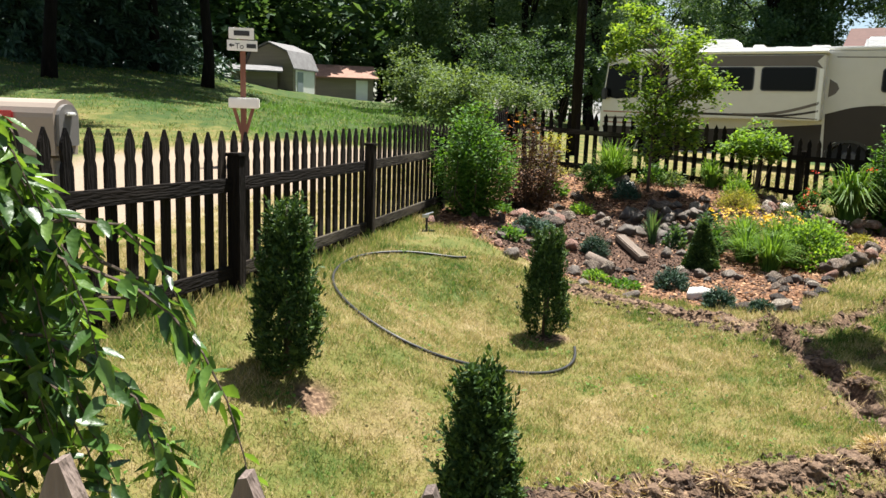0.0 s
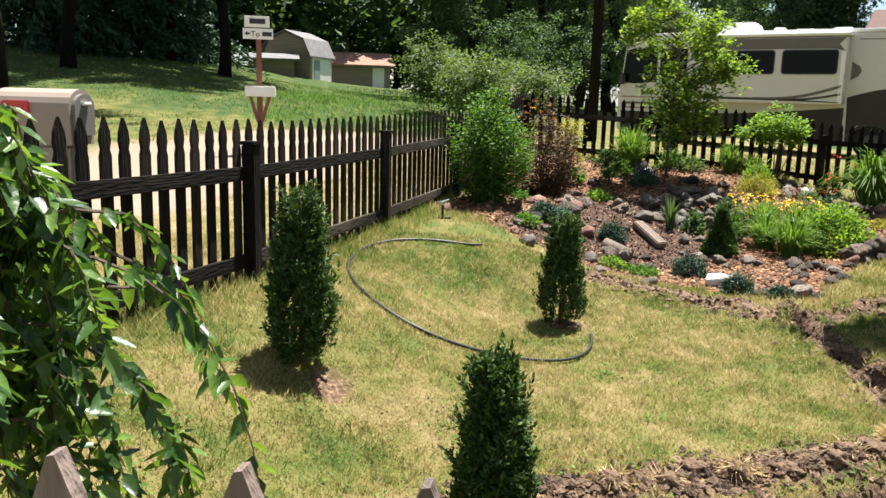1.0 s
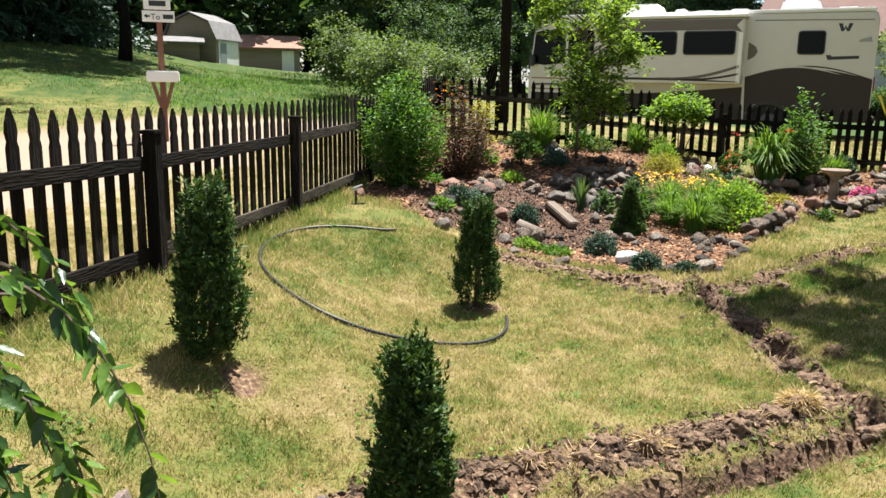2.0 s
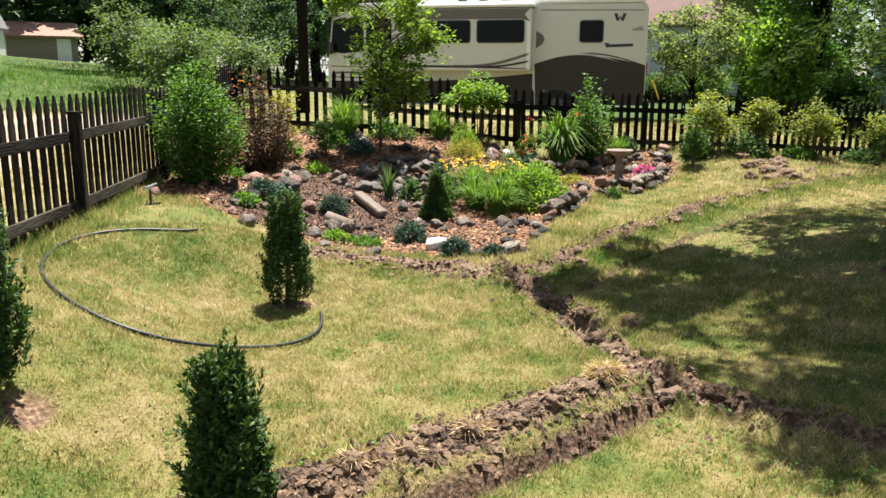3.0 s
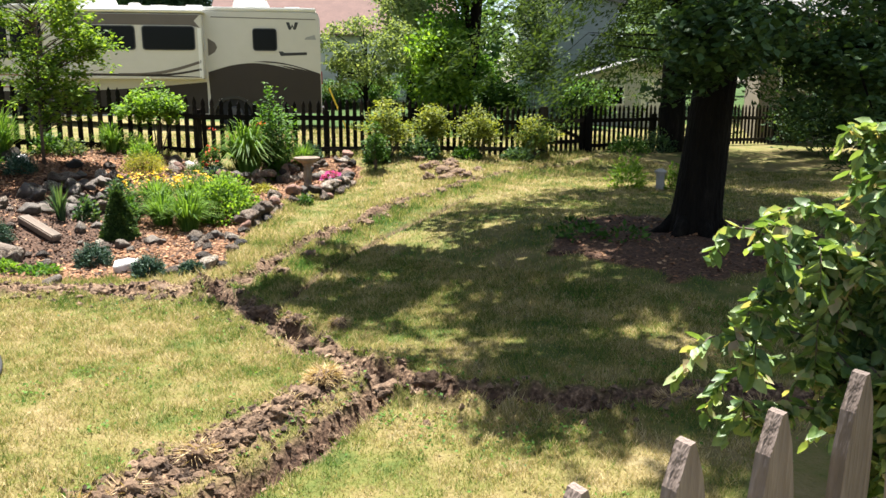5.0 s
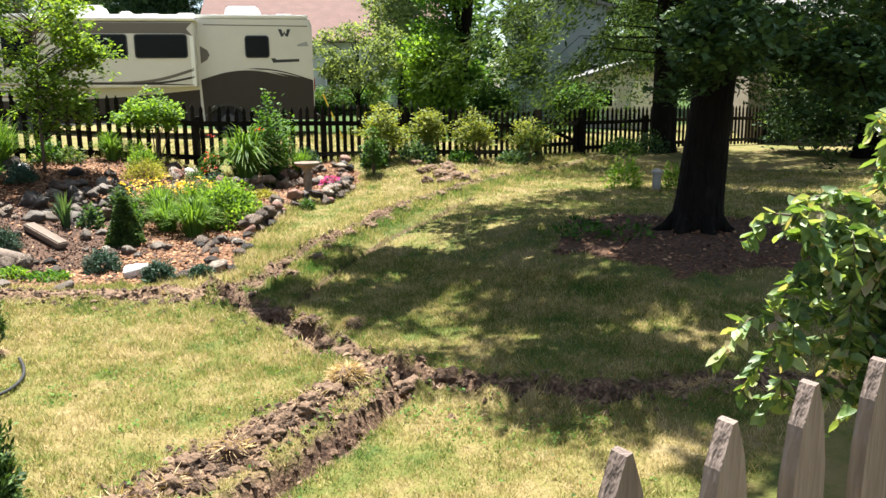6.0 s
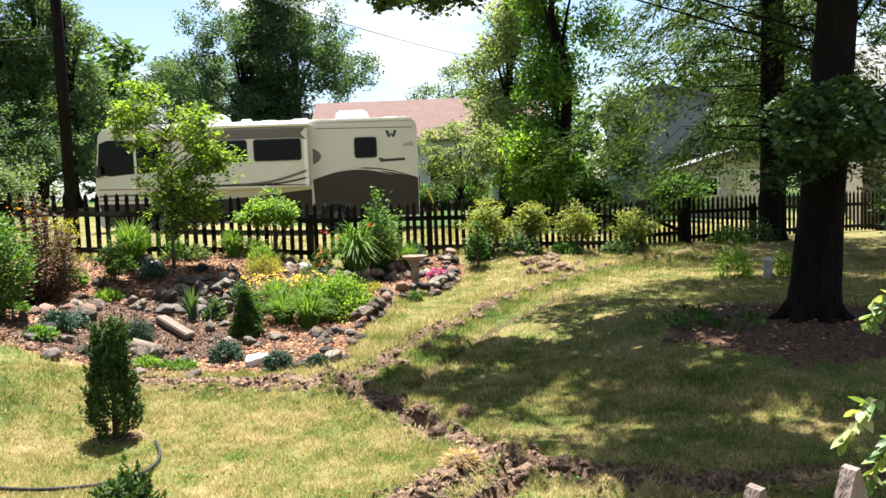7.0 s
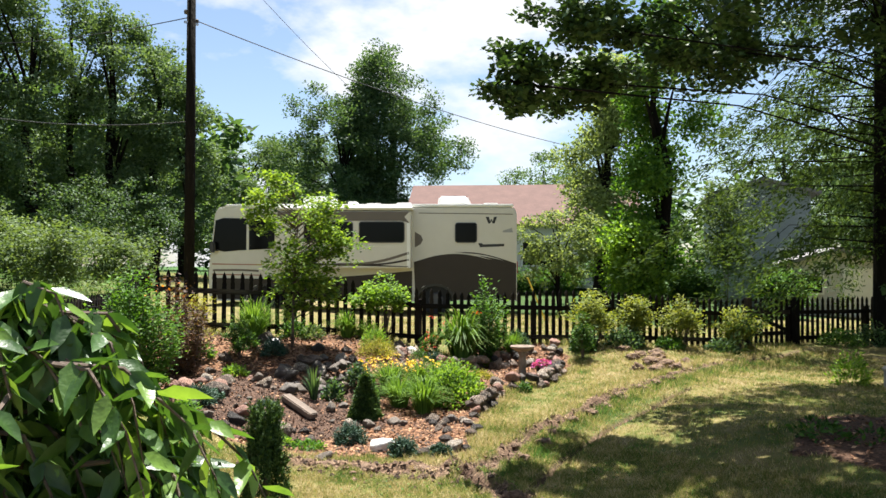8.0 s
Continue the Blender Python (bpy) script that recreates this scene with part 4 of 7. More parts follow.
    gaps = ((5.35, 4.1, 0.5, 0.28), (6.58, 3.6, 0.55, 0.25), (4.85, 3.4, 0.4, 0.3), (4.5, 3.95, 0.45, 0.25), (5.6, 2.05, 0.4, 0.3), (6.75, 2.6, 0.25, 0.25), (7.4, 3.95, 0.3, 0.2), (4.4, 1.6, 0.25, 0.2), (7.9, 5.65, 0.6, 0.3), (8.8, 5.3, 0.6, 0.28))
    for k in range(860):
        gx, gy = rng.uniform(3.3, 13.5), rng.uniform(-2.6, 6.6)
        if not inside(np.array([gx]), np.array([gy]), reach)[0] or any(((gx - a) / ra) ** 2 + ((gy - b) / rb) ** 2 < 1.25 for a, b, ra, rb in gaps):
            continue
        if gy > 4.6 and rng.random() < 0.45 or math.sin(gx * 2.3 + 1.0) * math.sin(gy * 3.7 + gx) > 0.72:
            continue
        z = rng.uniform(7.2, 9.8) - 0.05 * math.hypot(gx - 8.5, gy - 2)
        c = np.array([gx + (z - 0.1) * SUN_FROM.x / SUN_FROM.z - x, gy + (z - 0.1) * SUN_FROM.y / SUN_FROM.z - y, z])
        p = rng.normal(size=(150, 3)) * np.array([0.26, 0.26, 0.14])
        sets.append(c + p)
        sizes.append(np.full(150, 0.125))
        if k % 60 == 0:
            h = np.array([0.38, -0.35, rng.uniform(4.5, 6.2)])
            tube(bm, [h, (h + c) / 2 + np.array([0, 0, 0.2]), c], [0.05, 0.03, 0.008], 6)
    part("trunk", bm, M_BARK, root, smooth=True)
    leaf_mesh("crown", np.concatenate(sets), np.concatenate(sizes), M_LEAF_CANOPY, root, rng, aspect=0.85)
    return root


shade_tree()


def conifer(x, y, tall, spread, trunk_r, mat, label, seed, whorls=16, per=6, droop=0.35, first=0.14, leaf=0.16, dense=60, name="conifer", along=1.0, split=False):
    """A straight trunk with whorls of hanging limbs, each set with sprays of needles."""
    rng = np.random.default_rng(seed)
    root = thing(name, Matrix.Translation((x, y, hz(x, y) - 0.2)), label, "tree")
    bm = bmesh.new()
    tube(bm, [(0, 0, 0), (0, 0, 0.4), (0.05, 0, tall * 0.5), (0, 0, tall)], [trunk_r * 1.3, trunk_r, trunk_r * 0.7, 0.03], 12)
    pts, aims = [], []
    for w in range(whorls):
        f = first + (1 - first) * w / whorls
        z = f * tall
        reach = spread * (1 - f) ** 0.75 * along + 0.3
        for k in range(per):
            a = 2 * math.pi * (k + 0.37 * w) / per + rng.uniform(-0.25, 0.25)
            rr_ = reach * rng.uniform(0.55, 1.15)
            z = f * tall + rng.uniform(-0.02, 0.02) * tall
            d = np.array([math.cos(a), math.sin(a), 0])
            tip = d * rr_ + np.array([0, 0, z - droop * rr_])
            mid = d * rr_ * 0.5 + np.array([0, 0, z + 0.02 * rr_])
            wood = bmesh.new() if split else bm
            tube(wood, [(0, 0, z), mid, tip], [0.010 + 0.003 * reach, 0.009, 0.003], 5)
            if split:
                part("bough", wood, M_BARK, root)
            n = int(dense * rr_)
            u = rng.random(n) ** 0.7
            c = (1 - u)[:, None] ** 2 * np.array([0, 0, z]) + (2 * u * (1 - u))[:, None] * mid * 1.0 + (u ** 2)[:, None] * tip
            c = c + rng.normal(size=(n, 3)) * np.array([0.16, 0.16, 0.05]) * (0.5 + rr_ * 0.12) - np.array([0, 0, 1]) * rng.random((n, 1)) * 0.35 * droop * 2
            pts.append(c)
            aims.append(np.tile(d * 0.7 + np.array([0, 0, -0.5]), (n, 1)))
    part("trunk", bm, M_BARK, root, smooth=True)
    leaf_mesh("needles", np.concatenate(pts), leaf, mat, root, rng, flat=0.1, aspect=0.3, aim=np.concatenate(aims))
    return root


conifer(19.3, 8.05, 17, 6.4, 0.31, M_PINE, "tall dark conifer with hanging boughs by the fence", 31, whorls=26, per=6, droop=0.42, first=0.16, leaf=0.15, dense=115, split=True)


def young_tree():
    rng = np.random.default_rng(13)
    x, y = 5.93, 12.1
    root = thing("young_tree", Matrix.Translation((x, y, hz(x, y) - 0.03)), "slender young tree with bright green leaves in the rock garden", "tree")
    bm = bmesh.new()
    tube(bm, [(0, 0, 0), (0.01, 0, 0.7), (0.04, 0.0, 1.4), (0.10, 0, 2.2)], [0.026, 0.022, 0.016, 0.006], 8)
    pos, cs = lobed(rng, 250, 30, (0.04, -0.02, 1.75), (1.08, 1.08, 1.08), 0.10)
    low, lc = clumps(rng, 22, 30, (0.02, 0, 0.85), (0.34, 0.34, 0.5), 0.08)
    pos, cs = np.concatenate([pos, low]), np.concatenate([cs, lc])
    for q in cs[::3]:
        h = np.array([0.03, 0, max(0.5, q[2] - 0.5 * math.hypot(q[0], q[1]))])
        tube(bm, [h, (h + q) / 2 + np.array([0, 0, 0.05]), q], [0.010, 0.006, 0.002], 5)
    part("trunk", bm, M_TWIG, root, smooth=True)
    leaf_mesh("crown", pos, 0.078, M_LEAF_YOUNG, root, rng, aspect=0.6)


young_tree()

# ---- rock garden ----
ROCKS = []
for seed in range(14):
    rg = random.Random(seed)
    bm = bmesh.new()
    bmesh.ops.create_icosphere(bm, subdivisions=3, radius=0.5)
    off = Vector((rg.uniform(-9, 9), rg.uniform(-9, 9), rg.uniform(-9, 9)))
    for v in bm.verts:
        q = v.co.normalized()
        r = 0.5 + 0.24 * noise.noise(q * 1.3 + off) + 0.12 * noise.noise(q * 3.1 - off) + 0.05 * noise.noise(q * 8 + off)
        v.co = q * r
    for _ in range(11):
        n = Vector((rg.uniform(-1, 1), rg.uniform(-1, 1), rg.uniform(-0.4, 1))).normalized()
        cut = rg.uniform(0.28, 0.43)
        for v in bm.verts:
            over = v.co.dot(n) - cut
            if over > 0:
                v.co -= n * over * 0.97
    me = bpy.data.meshes.new("rock")
    bm.to_mesh(me)
    bm.free()
    me.polygons.foreach_set("use_smooth", [True] * len(me.polygons))
    ROCKS.append(me)
ROCK_SETS = {}
for nm, mt in (("grey", M_ROCK), ("white", M_ROCK_WHITE), ("red", M_ROCK_RED), ("dark", M_ROCK_DARK), ("tan", M_ROCK_TAN)):
    for k, me in enumerate(ROCKS):
        c = me.copy()
        c.materials.append(mt)
        ROCK_SETS[nm, k] = c
rk = random.Random(3)
TONES = {"tan": "warm tan field stone set in a garden edging", "grey": "rounded grey-brown field stone half sunk in mulch", "white": "pale rounded garden stone on bark mulch", "red": "reddish rounded field stone in a garden edging", "dark": "dark weathered stone in the rock garden"}


def rock(x, y, wide, tall, tone="grey", turn=None, up=0.0, deep=0.8):
    ob = new("rock", ROCK_SETS[tone, rk.randrange(14)])
    wide, tall = wide * 0.86, tall * 0.85
    ob.matrix_world = Matrix.Translation((x, y, hz(x, y) + tall * 0.22 + up)) @ Matrix.Rotation(rk.uniform(0, 6.3) if turn is None else turn, 4, 'Z') @ Matrix.Rotation(rk.uniform(-0.2, 0.2), 4, 'X') @ Matrix.Diagonal((wide, wide * deep * rk.uniform(0.85, 1.2), tall, 1))
    return tagged(ob, TONES[tone], "stone", "rock garden stones")


def rock_row(pts, size, rows=1, step=0.62, tones=("grey", "tan", "red", "grey", "dark", "grey", "tan")):
    for row in range(rows):
        for (ax, ay), (bx, by) in zip(pts, pts[1:]):
            long = math.hypot(bx - ax, by - ay)
            n = max(1, round(long / (size * step)))
            for k in range(n):
                f = (k + 0.5 * (row % 2)) / n
                s = size * rk.uniform(0.7, 1.35)
                rock(ax + (bx - ax) * f + rk.uniform(-0.05, 0.05), ay + (by - ay) * f + rk.uniform(-0.05, 0.05) + row * 0.05, s, s * rk.uniform(0.55, 0.85), rk.choice(tones), up=row * size * 0.5)


rock_row([(5.45, 7.6), (5.69, 8.09), (5.95, 7.9), (5.88, 7.55)], 0.2, 1)
rock_row([(6.35, 8.12), (6.75, 8.31), (7.4, 8.73), (7.69, 8.95)], 0.24, 2)
rock_row([(8.0, 9.05), (8.39, 8.9), (9.04, 9.2), (9.72, 9.6), (10.38, 10.3), (10.6, 10.6), (11.0, 10.75)], 0.25, 2)
rock_row([(8.2, 10.95), (8.75, 11.15), (9.3, 11.1), (9.75, 11.0), (10.05, 10.85), (10.45, 10.75)], 0.27, 2)
rock_row([(4.64, 7.02), (4.85, 6.98), (5.05, 6.83), (5.25, 6.86)], 0.2, 1, tones=("dark", "grey", "tan"))
rock_row([(5.35, 10.2), (5.7, 10.75), (6.1, 10.7), (6.4, 10.9)], 0.24, 2, tones=("dark", "dark", "grey"))
rock_row([(7.2, 10.75), (7.45, 11.2), (7.9, 11.6)], 0.2, 1)
for x, y, w, h, tone in ((4.44, 7.52, 0.37, 0.27, "white"), (3.61, 9.82, 0.44, 0.26, "grey"), (3.71, 8.6, 0.24, 0.24, "grey"), (3.88, 8.6, 0.2, 0.28, "grey"), (2.96, 9.05, 0.3, 0.18, "grey"),
                         (4.3, 11.6, 0.24, 0.16, "grey"), (2.83, 9.45, 0.2, 0.16, "grey"), (4.12, 10.64, 0.3, 0.2, "grey"), (5.75, 12.7, 0.45, 0.26, "grey"), (6.2, 11.75, 0.38, 0.2, "grey"), (3.62, 9.15, 0.3, 0.2, "red"),
                         (2.5, 7.8, 0.24, 0.16, "dark"), (1.9, 9.05, 0.2, 0.14, "red"), (4.73, 12.1, 0.3, 0.2, "grey"), (8.05, 12.0, 0.3, 0.2, "tan"), (8.25, 11.9, 0.26, 0.2, "white"), (8.15, 11.75, 0.24, 0.16, "grey"), (8.45, 12.0, 0.22, 0.2, "tan"), (8.6, 11.85, 0.24, 0.18, "grey"), (7.9, 11.85, 0.22, 0.18, "tan"), (8.35, 11.7, 0.2, 0.14, "tan"), (7.75, 11.6, 0.26, 0.2, "grey"), (7.55, 11.35, 0.24, 0.18, "dark"), (3.95, 10.4, 0.36, 0.24, "tan"), (3.3, 10.0, 0.3, 0.22, "red"), (4.45, 10.2, 0.3, 0.2, "grey"), (5.3, 11.2, 0.36, 0.2, "grey"), (6.6, 11.5, 0.3, 0.18, "tan"), (5.2, 7.3, 0.2, 0.12, "grey"), (5.55, 7.25, 0.22, 0.14, "tan"), (5.75, 7.4, 0.22, 0.14, "grey"),
                         (5.6, 12.4, 0.24, 0.12, "grey"), (4.2, 8.7, 0.16, 0.12, "grey"), (4.75, 8.45, 0.2, 0.12, "grey"), (5.0, 8.35, 0.18, 0.14, "dark"), (3.3, 8.1, 0.26, 0.18, "dark"), (3.0, 8.35, 0.22, 0.16, "grey"), (3.35, 8.75, 0.3, 0.2, "grey"),
                         (3.85, 10.2, 0.3, 0.2, "red"), (4.0, 11.1, 0.26, 0.18, "grey"), (3.4, 10.4, 0.24, 0.18, "grey"), (3.2, 7.55, 0.22, 0.12, "dark"), (3.62, 7.32, 0.26, 0.16, "dark"), (4.6, 10.7, 0.3, 0.2, "dark"), (4.95, 10.2, 0.34, 0.22, "dark"),
                         (5.25, 9.5, 0.2, 0.14, "dark"), (4.95, 8.9, 0.18, 0.12, "grey"), (10.8, 11.0, 0.2, 0.16, "grey"), (10.5, 11.1, 0.24, 0.2, "grey"), (10.2, 11.2, 0.26, 0.2, "dark"), (5.2, 10.9, 0.3, 0.22, "dark"), (5.55, 11.15, 0.34, 0.22, "grey"), (5.95, 11.05, 0.3, 0.2, "dark"), (6.3, 11.2, 0.3, 0.22, "grey"), (5.75, 11.5, 0.3, 0.2, "tan"), (6.1, 11.4, 0.24, 0.16, "dark"), (6.5, 10.95, 0.3, 0.2, "red"), (6.75, 10.6, 0.26, 0.2, "grey"), (5.85, 10.45, 0.3, 0.2, "grey"), (5.1, 10.55, 0.28, 0.2, "grey")):
    rock(x, y, w, h, tone)
for x, y, w, h, tone in ((5.91, 11.39, 0.5, 0.2, "tan"), (5.40, 10.42, 0.5, 0.34, "dark"), (5.69, 12.32, 0.42, 0.26, "white"), (5.0, 9.41, 0.22, 0.2, "dark"), (5.05, 8.62, 0.22, 0.18, "dark"), (5.36, 8.5, 0.26, 0.16, "dark"), (4.88, 8.72, 0.24, 0.14, "tan"), (5.75, 10.95, 0.44, 0.3, "dark"), (5.15, 11.0, 0.4, 0.3, "dark"), (4.7, 10.0, 0.34, 0.24, "dark")):
    rock(x, y, w, h, tone)
for k in range(64):
    x, y = 2.2 + 3.2 * rk.random(), 7.9 + 3.6 * rk.random()
    if bool(inside(np.array([x]), np.array([y]), BED)[0]):
        s = 0.06 + 0.18 * rk.random() ** 2
        rock(x, y, s, s * 0.7, rk.choice(("grey", "dark", "red", "dark", "tan")))


M_TIMBER = material("old_timber", [(0.2, (0.07, 0.052, 0.04)), (0.8, (0.22, 0.165, 0.125))], scale=9, fine=80, stretch=(0.12, 1, 1), rough=0.85, bump=0.6)


def plank():
    a, b = Vector((4.46, 9.66, 0)), Vector((4.58, 9.14, 0))
    a.z, b.z = hz(a.x, a.y) + 0.06, hz(b.x, b.y) + 0.05
    bm = bmesh.new()
    box(bm, 0, (b - a).length, -0.072, 0.072, -0.04, 0.04, 0.012)
    ob = part("timber", bm, M_TIMBER, None)
    ob.matrix_world = Matrix.Translation(a) @ (b - a).to_track_quat('X', 'Z').to_matrix().to_4x4()
    tagged(ob, "short weathered grey timber lying on the mulch", "timber")


plank()


def split_log(x, y):
    """A short split log with a dark sawn end, lying on the bed."""
    bm = bmesh.new()
    arcs = [(0.085 * math.cos(a), 0.085 * math.sin(a) * 0.9) for a in np.linspace(-0.35, math.pi + 0.35, 14)]
    extrude_outline(bm, arcs, -0.17, 0.17)
    bmesh.ops.recalc_face_normals(bm, faces=bm.faces)
    for v in bm.verts:
        v.co += Vector((0, 0, 0.012 * noise.noise(v.co * 14)))
    ob = part("log", bm, M_TIMBER, None)
    ob.matrix_world = Matrix.Translation((x, y, hz(x, y) + 0.05)) @ Matrix.Rotation(radians(38), 4, 'Z') @ Matrix.Rotation(0.25, 4, 'X')
    tagged(ob, "short grey split log with a dark sawn end", "log")


split_log(3.86, 8.78)


def lathe(bm, prof, sides=28):
    rings = [[bm.verts.new((r * math.cos(2 * math.pi * k / sides), r * math.sin(2 * math.pi * k / sides), z)) for k in range(sides)] for r, z in prof]
    for q, w in zip(rings, rings[1:]):
        for k in range(sides):
            bm.faces.new((q[k], q[(k + 1) % sides], w[(k + 1) % sides], w[k]))
    bm.faces.new(rings[0][::-1])
    bm.faces.new(rings[-1])


M_BATH = material("weathered_cast_stone", [(0.2, (0.11, 0.08, 0.058)), (0.55, (0.21, 0.16, 0.12)), (0.85, (0.32, 0.26, 0.20))], scale=7, fine=60, rough=0.9, bump=0.5)


def birdbath(x, y):
    root = thing("birdbath", Matrix.Translation((x, y, hz(x, y))), "tan cast-stone birdbath on a turned pedestal", "birdbath")
    bm = bmesh.new()
    lathe(bm, [(0.13, 0), (0.135, 0.03), (0.11, 0.05), (0.075, 0.08), (0.06, 0.15), (0.072, 0.24), (0.062, 0.33), (0.055, 0.40), (0.08, 0.44), (0.085, 0.455)])
    part("pedestal", bm, M_BATH, root, smooth=True)
    bm = bmesh.new()
    lathe(bm, [(0.085, 0.455), (0.13, 0.475), (0.19, 0.51), (0.205, 0.535), (0.20, 0.545), (0.185, 0.535), (0.13, 0.505), (0.05, 0.495)])
    part("bowl", bm, M_BATH, root, smooth=True)


birdbath(8.92, 9.75)


def blades(x, y, tall, spread, n, mat, label, seed, wide=0.012, name="daylily", flowers=None, n_flower=0, category="plant", arch=0.55, group="", fl_size=0.05):
    """A clump of long arching leaves, with flowers where it has them."""
    rng = np.random.default_rng(seed)
    root = thing(name, Matrix.Translation((x, y, hz(x, y) - 0.02)), label, category, group)
    a = rng.uniform(0, 2 * math.pi, n)
    out = spread * rng.uniform(0.25, 1.0, n)
    h = tall * rng.uniform(0.65, 1.08, n) * (1 - 0.25 * (out / spread) ** 2)
    b0 = np.stack([np.cos(a), np.sin(a), 0 * a], 1)
    side = np.stack([-np.sin(a), np.cos(a), 0 * a], 1)
    foot = b0 * rng.uniform(0, 0.25 * spread, n)[:, None]
    rows = []
    for u, f in ((0, 0.8), (0.35, 1.0), (0.7, 0.8), (1.0, 0.05)):
        c = foot + b0 * (out * u ** 1.6)[:, None]
        c[:, 2] = h * (u * (1 + arch) - arch * u * u * u * (0.6 + out / spread))
        rows += [c + side * wide * f / 2, c - side * wide * f / 2]
    verts = np.stack(rows, 1).reshape(-1, 3)
    faces = [tuple(8 * i + j for j in q) for i in range(n) for q in ((0, 1, 3, 2), (2, 3, 5, 4), (4, 5, 7, 6))]
    link_mesh("leaf_tuft", verts, faces, mat, root)
    if n_flower:
        a = rng.uniform(0, 2 * math.pi, n_flower)
        r = spread * 0.9 * rng.random(n_flower) ** 0.5
        top = np.stack([r * np.cos(a), r * np.sin(a), tall * rng.uniform(0.7, 1.12, n_flower)], 1)
        pos = (top[:, None] + rng.normal(size=(n_flower, 6, 3)) * 0.018).reshape(-1, 3)
        leaf_mesh("bloom", pos, fl_size, flowers, root, rng, aspect=0.6, kind="stuff")
    return root


def mound(x, y, wide, tall, mat, label, seed, n=1500, leaf=0.04, name="plant", aspect=0.55, flowers=None, n_flower=0, category="plant", group="", spike=0.0, fl=0.03):
    """A low rounded plant of many leaves."""
    rng = np.random.default_rng(seed)
    root = thing(name, Matrix.Translation((x, y, hz(x, y) - 0.01)), label, category, group)
    a, c = rng.uniform(0, 2 * math.pi, n), rng.random(n)
    el = np.arccos(1 - c)
    r = (0.6 + 0.42 * rng.random(n)) * (1 + 0.16 * np.sin(a * 4 + el * 5 + seed))
    pos = np.stack([r * wide / 2 * np.sin(el) * np.cos(a), r * wide / 2 * np.sin(el) * np.sin(a), r * tall * np.cos(el)], 1)
    aim = pos / (np.linalg.norm(pos, axis=1)[:, None] + 1e-6) + np.array([0, 0, 0.4])
    leaf_mesh("foliage", pos, leaf, mat, root, rng, flat=0.2, aspect=aspect, aim=aim)
    if n_flower:
        q = rng.permutation(n)[:n_flower]
        up = pos[q] * 1.05 + np.array([0, 0, 0.02])
        leaf_mesh("bloom", (up[:, None] + rng.normal(size=(n_flower, 4, 3)) * 0.012).reshape(-1, 3), fl, flowers, root, rng, aspect=0.8, kind="stuff")
    return root


# self-sown green between the stones
for k, (x, y, w, h, mt, lf) in enumerate(((2.75, 8.75, 0.3, 0.12, M_LEAF_MID, 0.05), (3.35, 9.45, 0.28, 0.12, M_LEAF_BLUE, 0.05), (4.4, 12.3, 0.5, 0.2, M_LEAF_MID, 0.07), (4.55, 11.3, 0.35, 0.14, M_LEAF_LIME, 0.06), (5.3, 12.5, 0.4, 0.24, M_LEAF_MID, 0.06),
                                          (3.55, 8.15, 0.3, 0.1, M_LEAF_LIME, 0.05), (3.8, 8.0, 0.4, 0.08, M_LEAF_MID, 0.05), (6.55, 12.5, 0.4, 0.25, M_LEAF_OLIVE, 0.06), (6.3, 12.75, 0.5, 0.4, M_LEAF_BUSH, 0.07), (3.1, 10.6, 0.35, 0.15, M_LEAF_MID, 0.06), (5.4, 10.0, 0.3, 0.3, M_LEAF_DARK, 0.07), (5.7, 9.6, 0.35, 0.3, M_LEAF_BUSH, 0.07), (6.15, 10.45, 0.4, 0.3, M_LEAF_DARK, 0.07))):
    mound(x, y, w, h, mt, "small green plant growing between the stones", 600 + k, n=420, leaf=lf, group="low bed plants")
# conifers and shrubs of the bed
def dwarf_spruce(x, y, tall, wide):
    rng = np.random.default_rng(9)
    root = thing("dwarf_spruce", Matrix.Translation((x, y, hz(x, y) - 0.02)), "dark green cone-shaped dwarf spruce", "shrub")
    n = 11000
    h = rng.random(n) ** 1.5
    a = rng.uniform(0, 2 * math.pi, n)
    r = wide / 2 * (1 - h) ** 0.85 * (0.55 + 0.5 * rng.random(n) ** 0.5) * (1 + 0.1 * np.sin(5 * a + 11 * h)) + 0.01
    pos = np.stack([r * np.cos(a), r * np.sin(a), 0.03 + h * tall * 0.95], 1)
    aim = np.stack([np.cos(a), np.sin(a), 0 * a + 0.6], 1)
    bm = bmesh.new()
    tube(bm, [(0, 0, 0), (0, 0, tall * 0.85)], [0.025, 0.006], 6)
    part("stem", bm, M_TWIG, root)
    leaf_mesh("needles", pos, 0.05, M_NEEDLE, root, rng, flat=0, aspect=0.4, aim=aim)


dwarf_spruce(5.25, 8.98, 0.56, 0.36)
for k, (x, y, w, h) in enumerate(((4.40, 8.05, 0.36, 0.22), (4.42, 7.08, 0.30, 0.19), (4.72, 6.82, 0.22, 0.11), (3.93, 9.15, 0.34, 0.22), (8.5, 11.5, 0.38, 0.2), (3.1, 9.2, 0.34, 0.2), (5.5, 11.95, 0.44, 0.26))):
    mound(x, y, w, h, M_LEAF_BLUE, "low blue-green juniper cushion on the mulch", 200 + k, n=3200, leaf=0.04, name="juniper", aspect=0.25, category="shrub", group="low junipers")
bushy(2.50, 9.65, 1.42, 1.0, M_LEAF_MID, "tall bright green shrub beside the picket fence", 51, n=12000, leaf=0.052)
smoke = bushy(3.82, 11.75, 1.45, 1.05, M_LEAF_RED, "twiggy brown-leaved shrub with a few orange blossoms", 52, n=5600, leaf=0.055, loose=0.06)
rf = np.random.default_rng(2)
